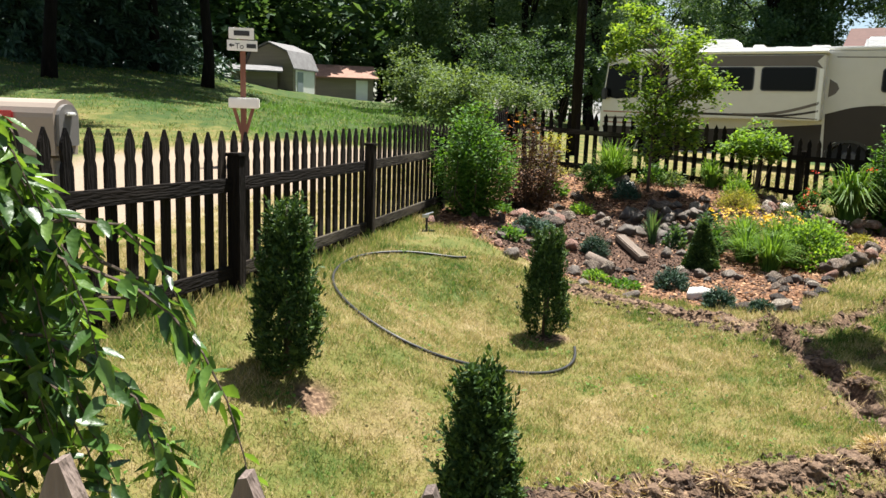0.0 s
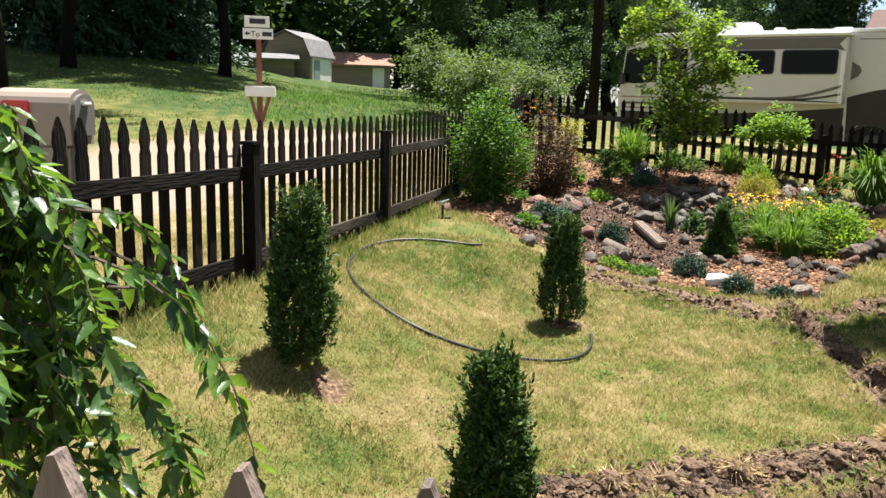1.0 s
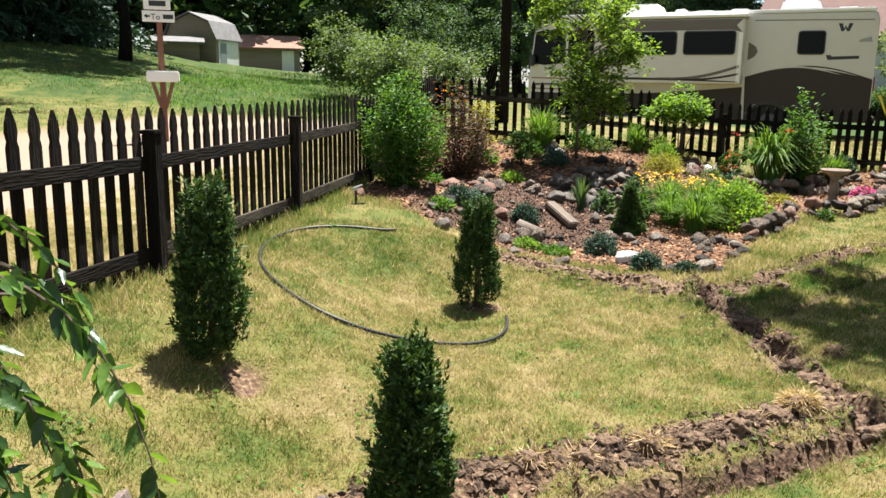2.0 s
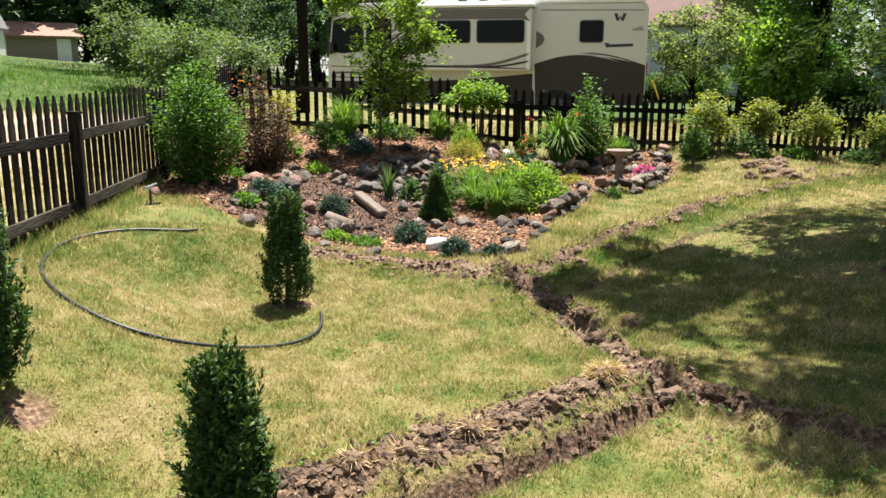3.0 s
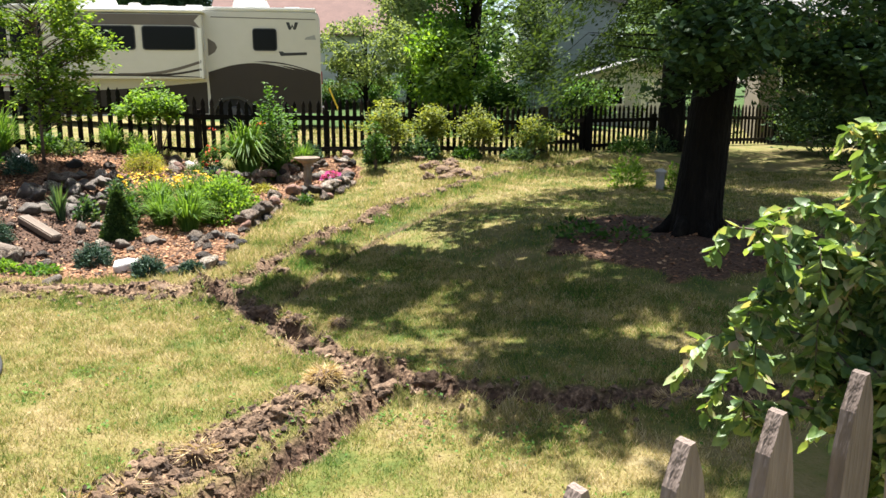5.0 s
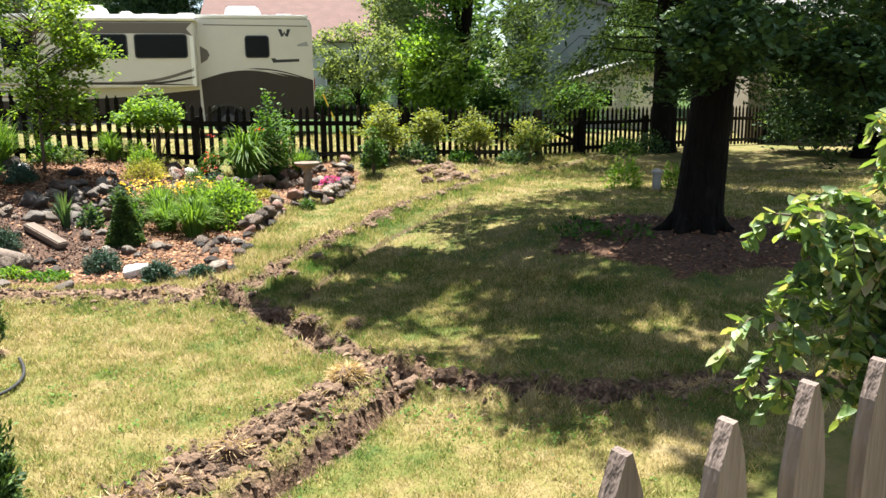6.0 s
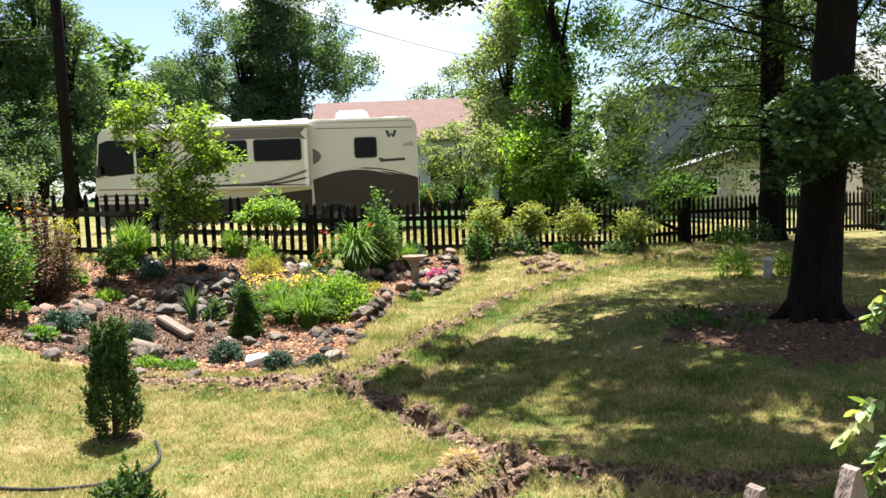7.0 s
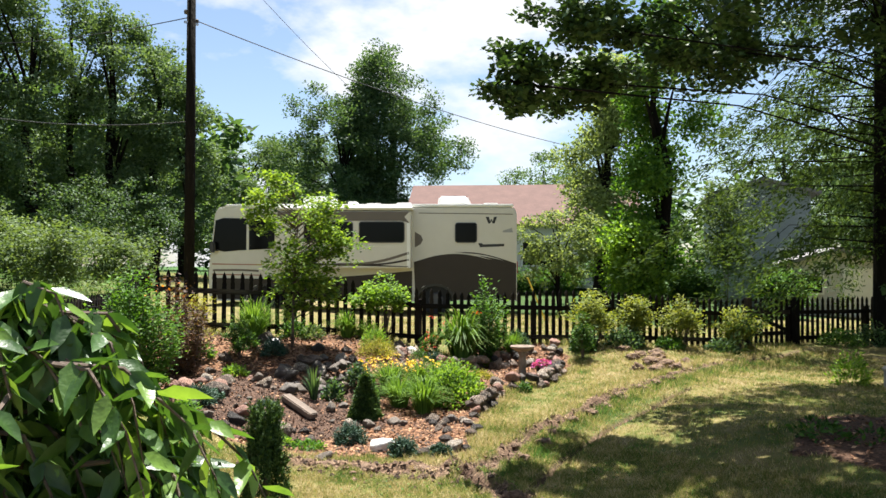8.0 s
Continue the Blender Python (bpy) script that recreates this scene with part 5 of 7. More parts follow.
leaf_mesh("bloom", np.stack([rf.uniform(-0.45, 0.2, 22), rf.uniform(-0.4, 0.2, 22), rf.uniform(1.1, 1.42, 22)], 1), 0.045, M_FLOWER_ORANGE, smoke, rf, aspect=0.9, kind="stuff")
shrub(4.35, 12.2, 1.1, 0.55, M_LEAF_YELLOW, "thin yellow-green shrub beside the fence", 53, n=1100, leaf=0.05, clump=0.08)
shrub(5.0, 12.1, 0.6, 0.46, M_LEAF_BUSH, "clipped round green shrub", 54, n=2200, leaf=0.04, clump=0.05, hollow=0.6)
blades(5.7, 13.0, 0.75, 0.6, 460, M_BLADE, "tall clump of arching green leaves by the fence", 61)
blades(7.15, 12.35, 0.5, 0.4, 300, M_BLADE, "daylily clump with arching leaves", 62)
mound(7.45, 12.2, 0.45, 0.32, M_LEAF_LIME, "bright green feathery plant among stones", 63, n=900, leaf=0.06, aspect=0.25)
mound(6.98, 11.2, 0.68, 0.3, M_LEAF_YELLOW, "olive-green thyme cushion between stones", 64, n=2600, leaf=0.035, aspect=0.35)
mound(7.15, 11.5, 0.45, 0.42, M_LEAF_LIME, "light green feathery tuft among stones", 65, n=900, leaf=0.07, aspect=0.2)
mound(7.75, 11.05, 0.36, 0.28, M_LEAF_BUSH, "small green tuft between stones", 66, n=700, leaf=0.06, aspect=0.2)
blades(9.25, 11.65, 0.95, 0.75, 460, M_BLADE, "large daylily clump with red flowers", 67, wide=0.024, arch=0.8, flowers=M_FLOWER_RED, n_flower=5)
bushy(9.75, 11.5, 1.55, 0.85, M_LEAF_MID, "upright leafy shrub with pale shoots", 68, n=3400, leaf=0.085, aspect=0.42, stems=12, top=0.6, loose=0.045)
shrub(7.95, 12.35, 1.15, 1.15, M_LEAF_LIME, "lime-green shrub in front of the fence", 69, n=3000, leaf=0.07, clump=0.09, low=0.35, aspect=0.6)
mound(8.75, 12.0, 0.4, 0.42, M_LEAF_BUSH, "bushy plant with small red flowers", 70, n=500, leaf=0.06, flowers=M_FLOWER_RED, n_flower=26, fl=0.05)
blades(10.3, 11.4, 0.42, 0.42, 280, M_BLADE, "low daylily clump behind the birdbath", 71)
mound(10.6, 11.5, 0.4, 0.3, M_LEAF_BLUE, "grey-green leafy mound by the fence", 72, n=700, leaf=0.07)
mound(9.45, 11.4, 0.52, 0.13, M_LEAF_LIME, "low light green mat", 73, n=900, leaf=0.04)
blades(6.4, 10.0, 0.44, 0.5, 420, M_BLADE, "daylilies with many yellow flowers", 74, flowers=M_FLOWER_YELLOW, n_flower=24, fl_size=0.05)
blades(6.8, 9.85, 0.42, 0.45, 320, M_BLADE, "daylilies with yellow blooms", 75, flowers=M_FLOWER_YELLOW, n_flower=15, fl_size=0.05)
blades(6.0, 9.25, 0.46, 0.45, 380, M_BLADE, "green daylily leaves by a dwarf spruce", 76)
blades(5.0, 9.85, 0.5, 0.18, 44, M_LEAF_DARK, "dark upright iris leaves in the hollow", 84, wide=0.022, name="iris", arch=0.2)
blades(6.0, 8.72, 0.52, 0.42, 320, M_BLADE, "dark green arching daylily clump", 77, wide=0.014)
mound(6.7, 8.95, 0.95, 0.55, M_LEAF_LIME, "bushy bright green perennial", 78, n=5600, leaf=0.05)
mound(7.5, 10.0, 0.55, 0.3, M_LEAF_LIME, "airy light green plant on the wall", 79, n=900, leaf=0.055)
mound(8.29, 10.1, 0.42, 0.14, M_LEAF_YELLOW, "lime-yellow stonecrop cushion on bark mulch", 80, n=1400, leaf=0.03)
mound(7.95, 8.75, 0.2, 0.15, M_LEAF_BUSH, "small green tuft in the stones", 81, n=300, leaf=0.045)
shrub(11.0, 10.2, 0.8, 0.45, M_LEAF_BUSH, "leafy shrub at the end of the bed", 82, n=1200, leaf=0.06)


def flower_pot(x, y):
    root = thing("potted_flowers", Matrix.Translation((x, y, hz(x, y) - 0.01)), "dark pot of magenta petunias on the mulch", "plant pot")
    bm = bmesh.new()
    lathe(bm, [(0.09, 0), (0.12, 0.12), (0.13, 0.13), (0.12, 0.135), (0.05, 0.12)], 20)
    part("pot", bm, M_HOSE, root, smooth=True)
    rng = np.random.default_rng(5)
    a, el = rng.uniform(0, 6.28, 500), np.arccos(1 - rng.random(500))
    pos = np.stack([0.17 * np.sin(el) * np.cos(a), 0.17 * np.sin(el) * np.sin(a), 0.12 + 0.13 * np.cos(el)], 1)
    leaf_mesh("bloom", pos[:330], 0.045, M_FLOWER_MAGENTA, root, rng, aspect=0.9)
    leaf_mesh("foliage", pos[330:] * 0.95, 0.05, M_LEAF_BUSH, root, rng)


flower_pot(9.8, 10.12)
for k, (x, y, w, h, mt, lb) in enumerate(((11.9, 10.7, 1.0, 1.0, M_LEAF_YELLOW, "yellow-green shrub along the fence"), (13.0, 10.5, 0.7, 0.95, M_LEAF_YELLOW, "golden-green shrub along the fence"), (14.1, 10.15, 1.1, 1.0, M_LEAF_YELLOW, "loose golden shrub along the fence"), (15.5, 9.65, 0.9, 0.85, M_LEAF_YELLOW, "low golden-green shrub beside the gate"))):
    shrub(x, y, h * 1.12, w * 1.15, M_LEAF_GOLD, lb, 90 + k, n=3000, leaf=0.07, clump=0.1, low=0.05, group="fence shrubs")
for k, (x, y, w, h) in enumerate(((11.4, 10.55, 0.5, 0.35), (12.5, 10.4, 0.8, 0.4), (13.6, 10.1, 0.6, 0.25), (14.9, 9.7, 0.7, 0.25), (17.9, 8.5, 0.9, 0.4), (18.8, 8.2, 0.9, 0.5))):
    mound(x, y, w, h, M_LEAF_DARK if k % 2 else M_LEAF_BUSH, "low dark green groundcover by the fence", 240 + k, n=1100, leaf=0.07, group="groundcover")
mound(12.75, 6.1, 0.6, 0.55, M_LEAF_LIME, "young light green shrub in a small mulch ring", 250, n=500, leaf=0.09, aspect=0.4)
mound(13.1, 5.35, 0.5, 0.4, M_LEAF_LIME, "young green shrub beside a garden light", 251, n=400, leaf=0.09, aspect=0.4)
mound(7.6, 4.2, 0.5, 0.2, M_LEAF_BUSH, "low seedlings in the mulch", 252, n=200, leaf=0.07)
mound(7.75, 3.75, 0.5, 0.14, M_LEAF_BUSH, "sparse seedlings under the old tree", 253, n=90, leaf=0.07)


def garden_light(x, y):
    root = thing("garden_light", Matrix.Translation((x, y, hz(x, y))), "small grey bollard garden light", "garden light")
    bm = bmesh.new()
    lathe(bm, [(0.07, -0.05), (0.07, 0.26), (0.085, 0.27), (0.085, 0.29)], 16)
    part("post", bm, M_CONCRETE, root)
    bm = bmesh.new()
    lathe(bm, [(0.10, 0.29), (0.10, 0.31), (0.04, 0.35)], 16)
    part("cap", bm, M_CONCRETE, root)


garden_light(12.9, 5.58)


# ---- hose and sprinkler ----
def hose():
    pts = [(1.95, 7.35), (1.84, 7.27), (1.54, 7.31), (1.14, 7.24), (0.84, 7.03), (0.67, 6.54), (0.64, 5.9), (0.74, 5.36), (0.91, 5.11), (1.09, 5.0), (1.30, 5.0), (1.54, 5.06), (1.77, 5.1), (2.03, 5.17), (2.25, 5.3), (2.42, 5.53), (2.5, 5.81)]
    cu = bpy.data.curves.new("hose", 'CURVE')
    cu.dimensions = '3D'
    cu.bevel_depth = 0.0115
    cu.bevel_resolution = 3
    sp = cu.splines.new('NURBS')
    sp.points.add(len(pts) - 1)
    for p, (x, y) in zip(sp.points, pts):
        p.co = (x, y, hz(x, y) + 0.02, 1)
    sp.use_endpoint_u = True
    sp.resolution_u = 8
    cu.materials.append(M_HOSE)
    return tagged(new("garden_hose", cu), "black garden hose lying in a loop on the lawn", "hose")


hose()


def sprinkler(x, y):
    root = thing("sprinkler", Matrix.Translation((x, y, hz(x, y))), "small impact sprinkler on a spike", "sprinkler")
    bm = bmesh.new()
    tube(bm, [(0, 0, -0.03), (0, 0, 0.16)], 0.012, 8)
    box(bm, -0.09, 0.09, -0.012, 0.012, 0.0, 0.02, 0.003)
    part("spike", bm, M_HOSE, root)
    bm = bmesh.new()
    tube(bm, [(-0.03, 0, 0.17), (0.07, 0.0, 0.21)], [0.014, 0.008], 8)
    box(bm, -0.05, 0.02, -0.015, 0.015, 0.15, 0.185, 0.004)
    part("nozzle", bm, M_METAL, root)


sprinkler(1.76, 8.5)

# ---- shrubs beside the camera's stand ----
M_LEAF_NEAR = material("glossy_shrub_leaf", [(0.1, (0.024, 0.062, 0.016)), (0.5, (0.065, 0.14, 0.03)), (0.95, (0.19, 0.31, 0.06))], scale=3, fine=60, rough=0.38, bump=0.15, island=0.8, trans=0.4, spec=0.5)
M_LEAF_PALE = material("pale_shrub_leaf", [(0.05, (0.045, 0.10, 0.028)), (0.4, (0.12, 0.20, 0.06)), (0.75, (0.28, 0.36, 0.15)), (1.0, (0.46, 0.34, 0.24))], scale=3, fine=60, rough=0.5, bump=0.1, island=0.8, trans=0.4)


def arching_shrub(name, label, foot, stems, mat, seed, leaf, every, aspect, droop, twigs=5, twig=0.22, bare=()):
    """Stems given by start, bend and tip; side twigs and pointed leaves hang along them."""
    rng = np.random.default_rng(seed)
    fx, fy = foot
    root = thing(name, Matrix.Translation((fx, fy, hz(fx, fy))), label, "shrub")
    o = np.array([fx, fy, hz(fx, fy)])
    bm = bmesh.new()
    pos, aim = [], []

    def run(a, b, c, r0, step):
        n = max(4, int(np.linalg.norm(b - a) + np.linalg.norm(c - b)) * 6 + 4)
        u = np.linspace(0, 1, n)
        line = (1 - u)[:, None] ** 2 * a + (2 * u * (1 - u))[:, None] * b + (u ** 2)[:, None] * c
        tube(bm, [tuple(p) for p in line], [r0 * (1 - 0.8 * k) for k in u], 5)
        long = np.linalg.norm(np.diff(line, axis=0), axis=1).sum()
        m = int(long / step)
        for k in range(m):
            f = 0.15 + 0.85 * (k + rng.random()) / max(m, 1)
            f = min(f, 1)
            p = (1 - f) ** 2 * a + 2 * f * (1 - f) * b + f * f * c
            d = 2 * (1 - f) * (b - a) + 2 * f * (c - b)
            d = d / (np.linalg.norm(d) + 1e-9)
            s = np.cross(d, [0, 0, 1.0])
            s = s / (np.linalg.norm(s) + 1e-9) * (1 if k % 2 else -1)
            pos.append(p)
            aim.append(d * 0.55 + s * 0.8 + rng.normal(size=3) * 0.2)
        return line
    for a, b, c in stems:
        a, b, c = np.array(a) - o, np.array(b) - o, np.array(c) - o
        line = run(a, b, c, 0.009, every)
        for _ in range(twigs):
            p = line[rng.integers(len(line) // 3, len(line))]
            d = rng.normal(size=3) * np.array([1, 1, 0.35])
            d = d / np.linalg.norm(d) * twig * rng.uniform(0.5, 1.2)
            run(p, p + d * 0.6 + np.array([0, 0, 0.03]), p + d + np.array([0, 0, -0.08 * droop * 4]), 0.004, every)
    for a, b, c in bare:
        run(np.array(a) - o, np.array(b) - o, np.array(c) - o, 0.005, every * 1.1)
    part("branchwork", bm, M_TWIG, root)
    leaf_mesh("foliage", np.array(pos), leaf, mat, root, rng, flat=0.35, aspect=aspect, lance=True, droop=droop, aim=np.array(aim))
    return root


rs = np.random.default_rng(8)
stems = []
for k in range(18):
    a = rs.uniform(-2.6, 0.9)
    r = rs.uniform(0.08, 0.42)
    tx, ty = -0.42 + r * math.cos(a) * 0.9, 1.78 + r * math.sin(a) * 0.8
    top = 1.66 - 0.4 * max(0.0, tx + 0.30) / 0.4 + rs.uniform(-0.12, 0.05)
    tip = (tx + 0.2 * math.cos(a), ty + 0.15 * math.sin(a), top - rs.uniform(0.08, 0.5))
    stems.append(((-0.42 + rs.uniform(-0.08, 0.08), 1.85 + rs.uniform(-0.08, 0.08), 0.35), (tx - 0.05, ty, top + 0.45), tip))
for tip in ((0.06, 1.70, 0.88), (0.13, 1.78, 0.98), (-0.02, 1.62, 0.75)):
    stems.append(((-0.40, 1.85, 0.4), (-0.18, 1.78, 1.95), tip))
for tip in ((-0.40, 1.50, 1.86), (-0.33, 1.55, 1.90), (-0.27, 1.55, 1.88), (-0.36, 1.62, 1.84), (-0.24, 1.58, 1.83), (-0.32, 1.46, 1.80), (-0.20, 1.56, 1.76), (-0.28, 1.60, 1.80)):
    stems.append(((-0.48, 1.85, 0.6), (-0.46, 1.66, 2.30), tip))
for tip in ((-0.08, 1.60, 1.66), (-0.03, 1.62, 1.60), (-0.12, 1.54, 1.64), (0.02, 1.66, 1.52), (-0.20, 1.52, 1.68), (-0.30, 1.52, 1.70), (-0.40, 1.56, 1.72), (-0.10, 1.66, 1.48), (-0.18, 1.60, 1.54), (-0.34, 1.60, 1.46), (-0.02, 1.80, 1.42), (-0.24, 1.56, 1.58)):
    stems.append(((-0.46, 1.85, 0.6), (-0.38, 1.74, 2.14), tip))
arching_shrub("drooping_shrub", "glossy green shrub with long drooping pointed leaves", (-0.42, 1.85), stems, M_LEAF_NEAR, 4, 0.054, 0.0155, 0.46, 0.75, twigs=5,
              bare=(((-0.30, 1.66, 1.50), (0.24, 1.62, 1.64), (0.30, 1.52, 1.06)), ((-0.30, 1.66, 1.40), (0.12, 1.6, 1.46), (0.16, 1.54, 1.08)), ((-0.3, 1.66, 1.2), (0.0, 1.6, 1.3), (0.03, 1.56, 0.95))))
stems = []
for k in range(22):
    a = rs.uniform(1.2, 5.2)
    r = rs.uniform(0.05, 0.30)
    z = rs.uniform(0.7, 1.5)
    stems.append(((3.1, 0.6, 0.3), (3.1 + 0.4 * r * math.cos(a), 0.62 + 0.4 * r * math.sin(a), z + 0.12), (3.08 + r * math.cos(a), 0.68 + r * math.sin(a), z)))
for tip in ((2.62, 1.04, 1.12), (2.66, 1.0, 1.43), (2.64, 0.98, 0.86), (2.74, 1.0, 1.0), (2.76, 1.0, 1.36), (2.75, 0.98, 1.22)):
    stems.append(((3.1, 0.6, 0.5), (2.95, 0.8, tip[2] + 0.1), tip))
for k in range(10):
    a, r, z = rs.uniform(1.6, 4.6), rs.uniform(0.1, 0.34), rs.uniform(1.42, 1.72)
    stems.append(((3.15, 0.6, 0.4), (3.2, 0.66, z + 0.12), (3.26 + r * math.cos(a), 0.74 + r * math.sin(a), z)))
arching_shrub("leafy_shrub", "pale green shrub with pink-tinged young leaves", (3.1, 0.6), stems, M_LEAF_PALE, 6, 0.054, 0.0095, 0.68, 0.35, twigs=7, twig=0.15)

# ---- roadside ----
M_BOX = plain("beige_plastic", (0.28, 0.225, 0.18), rough=0.6, vary=0.06)
M_BOX_DARK = plain("grey_plastic", (0.15, 0.14, 0.13), rough=0.6)
M_RED = plain("red_plastic", (0.45, 0.03, 0.03), rough=0.4)
M_WHITE = plain("white_paint", (0.75, 0.74, 0.70), rough=0.6, vary=0.06)
M_REDWOOD = material("red_brown_wood", [(0.2, (0.10, 0.04, 0.025)), (0.8, (0.24, 0.10, 0.06))], scale=8, stretch=(1, 1, 0.15), rough=0.8)
M_INK = plain("black_ink", (0.02, 0.02, 0.022), rough=0.5)


def roadside_mailbox():
    x, y = -1.36, 5.86
    root = thing("mailbox", Matrix.Translation((x, y, hz(x, y))) @ Matrix.Rotation(radians(-18), 4, 'Z'), "large beige plastic mailbox with a red flag", "mailbox")
    top = 1.82 - hz(x, y)
    bm = bmesh.new()
    prof = [(-0.125, top - 0.36), (0.125, top - 0.36), (0.135, top - 0.12)] + [(0.135 * math.cos(a), top - 0.12 + 0.12 * math.sin(a)) for a in np.linspace(0.25, math.pi - 0.25, 9)] + [(-0.135, top - 0.12)]
    extrude_outline(bm, prof, -0.27, 0.27)
    bmesh.ops.transform(bm, matrix=Matrix.Rotation(math.pi / 2, 4, 'Z'), verts=bm.verts)
    bmesh.ops.recalc_face_normals(bm, faces=bm.faces)
    part("box", bm, M_BOX, root, smooth=False)
    bm = bmesh.new()
    prof = [(-0.105, top - 0.30), (0.105, top - 0.30), (0.11, top - 0.12)] + [(0.11 * math.cos(a), top - 0.12 + 0.09 * math.sin(a)) for a in np.linspace(0.25, math.pi - 0.25, 9)] + [(-0.11, top - 0.12)]
    extrude_outline(bm, prof, -0.295, -0.268)
    bmesh.ops.transform(bm, matrix=Matrix.Rotation(math.pi / 2, 4, 'Z'), verts=bm.verts)
    bmesh.ops.recalc_face_normals(bm, faces=bm.faces)
    door = part("door", bm, M_BOX_DARK, root)
    bm = bmesh.new()
    box(bm, 0.295, 0.325, -0.045, 0.045, top - 0.105, top - 0.08, 0.008)
    part("handle", bm, M_WHITE, door)
    bm = bmesh.new()
    box(bm, -0.20, 0.0, -0.15, -0.136, top - 0.16, top - 0.08, 0.008)
    part("flag", bm, M_RED, root)
    bm = bmesh.new()
    box(bm, -0.20, 0.235, -0.12, 0.12, -0.1, top - 0.36, 0.02)
    cover = part("post_cover", bm, M_BOX, root)
    bm = bmesh.new()
    box(bm, 0.234, 0.24, -0.085, 0.085, top - 0.62, top - 0.40, 0.0)
    part("paper_slot", bm, M_BOX_DARK, cover)


roadside_mailbox()


def road_sign():
    x, y = -0.57, 15.6
    root = thing("road_sign", Matrix.Translation((x, y, hz(x, y))) @ Matrix.Rotation(radians(4), 4, 'Z'), "two white name boards with an arrow on a post", "sign")
    g = hz(x, y)
    top = 3.24 - g
    bm = bmesh.new()
    box(bm, -0.05, 0.05, -0.05, 0.05, -0.2, top - 0.04, 0.006)
    part("post", bm, M_REDWOOD, root)
    for x0, x1, z0, z1 in ((-0.25, 0.20, top - 0.20, top), (-0.28, 0.26, top - 0.41, top - 0.22)):
        bm = bmesh.new()
        box(bm, x0, x1, -0.075, -0.052, z0, z1, 0.004)
        board = part("board", bm, M_WHITE, root)
        bars = ((-0.16, 0.12, z0 + 0.06, z1 - 0.05),) if x0 > -0.27 else ((0.065, 0.235, z0 + 0.055, z1 - 0.06),)
        for a, b, c, d in bars:
            bm = bmesh.new()
            box(bm, a, b, -0.079, -0.074, c, d)
            part("line", bm, M_INK, board)
        if x0 < -0.27:
            bm = bmesh.new()
            zc = (z0 + z1) / 2
            extrude_outline(bm, [(-0.25, zc), (-0.20, zc + 0.04), (-0.20, zc + 0.015), (-0.15, zc + 0.015), (-0.15, zc - 0.015), (-0.20, zc - 0.015), (-0.20, zc - 0.04)], -0.079, -0.074)
            bmesh.ops.recalc_face_normals(bm, faces=bm.faces)
            part("arrow", bm, M_INK, board)
            tx = bpy.data.curves.new("word", 'FONT')
            tx.body = "To"
            tx.size = 0.14
            tx.extrude = 0.002
            tx.materials.append(M_INK)
            t = new("word", tx)
            t.parent = board
            t.matrix_local = Matrix.Translation((-0.14, -0.079, zc - 0.055)) @ Matrix.Rotation(math.pi / 2, 4, 'X')
    # a second, white mailbox on a flared bracket
    mb = thing("mailbox", Matrix.Translation((x + 0.02, y - 0.25, g)), "white box mailbox on a red-brown flared bracket", "mailbox")
    bm = bmesh.new()
    box(bm, -0.26, 0.28, -0.12, 0.12, 1.80 - g, 1.99 - g, 0.02)
    part("box", bm, M_WHITE, mb)
    bm = bmesh.new()
    box(bm, -0.05, 0.05, -0.04, 0.04, -0.2, 1.8 - g, 0.005)
    for s in (-1, 1):
        box(bm, -0.03, 0.03, -0.035, 0.035, 0, 0.5, 0.004, Matrix.Translation((s * 0.035, 0, 1.34 - g)) @ Matrix.Rotation(s * 0.28, 4, 'Y'))
    part("bracket", bm, M_REDWOOD, mb)


road_sign()
M_TAN_SIDING = material("tan_siding", [(0.2, (0.20, 0.165, 0.12)), (0.8, (0.28, 0.235, 0.175))], scale=2, fine=20, stretch=(0.2, 0.2, 3), rough=0.8)
M_SHINGLE = material("brown_shingle", [(0.2, (0.19, 0.10, 0.07)), (0.8, (0.32, 0.18, 0.13))], scale=3, fine=14, rough=0.9, bump=0.5)
M_SHINGLE_GREY = material("grey_shingle", [(0.2, (0.10, 0.095, 0.095)), (0.8, (0.20, 0.195, 0.195))], scale=3, fine=12, rough=0.9, bump=0.5)
M_SHINGLE_RED = material("red_brown_shingle", [(0.2, (0.085, 0.042, 0.034)), (0.8, (0.13, 0.068, 0.055))], scale=2, fine=10, rough=0.9, bump=0.4)
M_SIDING_GREY = material("blue_grey_siding", [(0.2, (0.20, 0.24, 0.25)), (0.8, (0.28, 0.32, 0.33))], scale=1, fine=20, rough=0.6)
M_SIDING_CREAM = material("cream_siding", [(0.2, (0.45, 0.44, 0.40)), (0.8, (0.58, 0.57, 0.53))], scale=1, fine=20, rough=0.6)


def siding(bm, x0, x1, y, z0, z1, step=0.2):
    """Lap boards as one stepped sheet on a wall that faces -y."""
    prof, z = [], z0
    while z < z1 - 0.02:
        t = min(z + step, z1)
        prof += [(y - 0.03, z), (y - 0.008, t)]
        z += step
    a = [bm.verts.new((x0, p, q)) for p, q in prof]
    b = [bm.verts.new((x1, p, q)) for p, q in prof]
    for k in range(len(prof) - 1):
        bm.faces.new((a[k], b[k], b[k + 1], a[k + 1]))


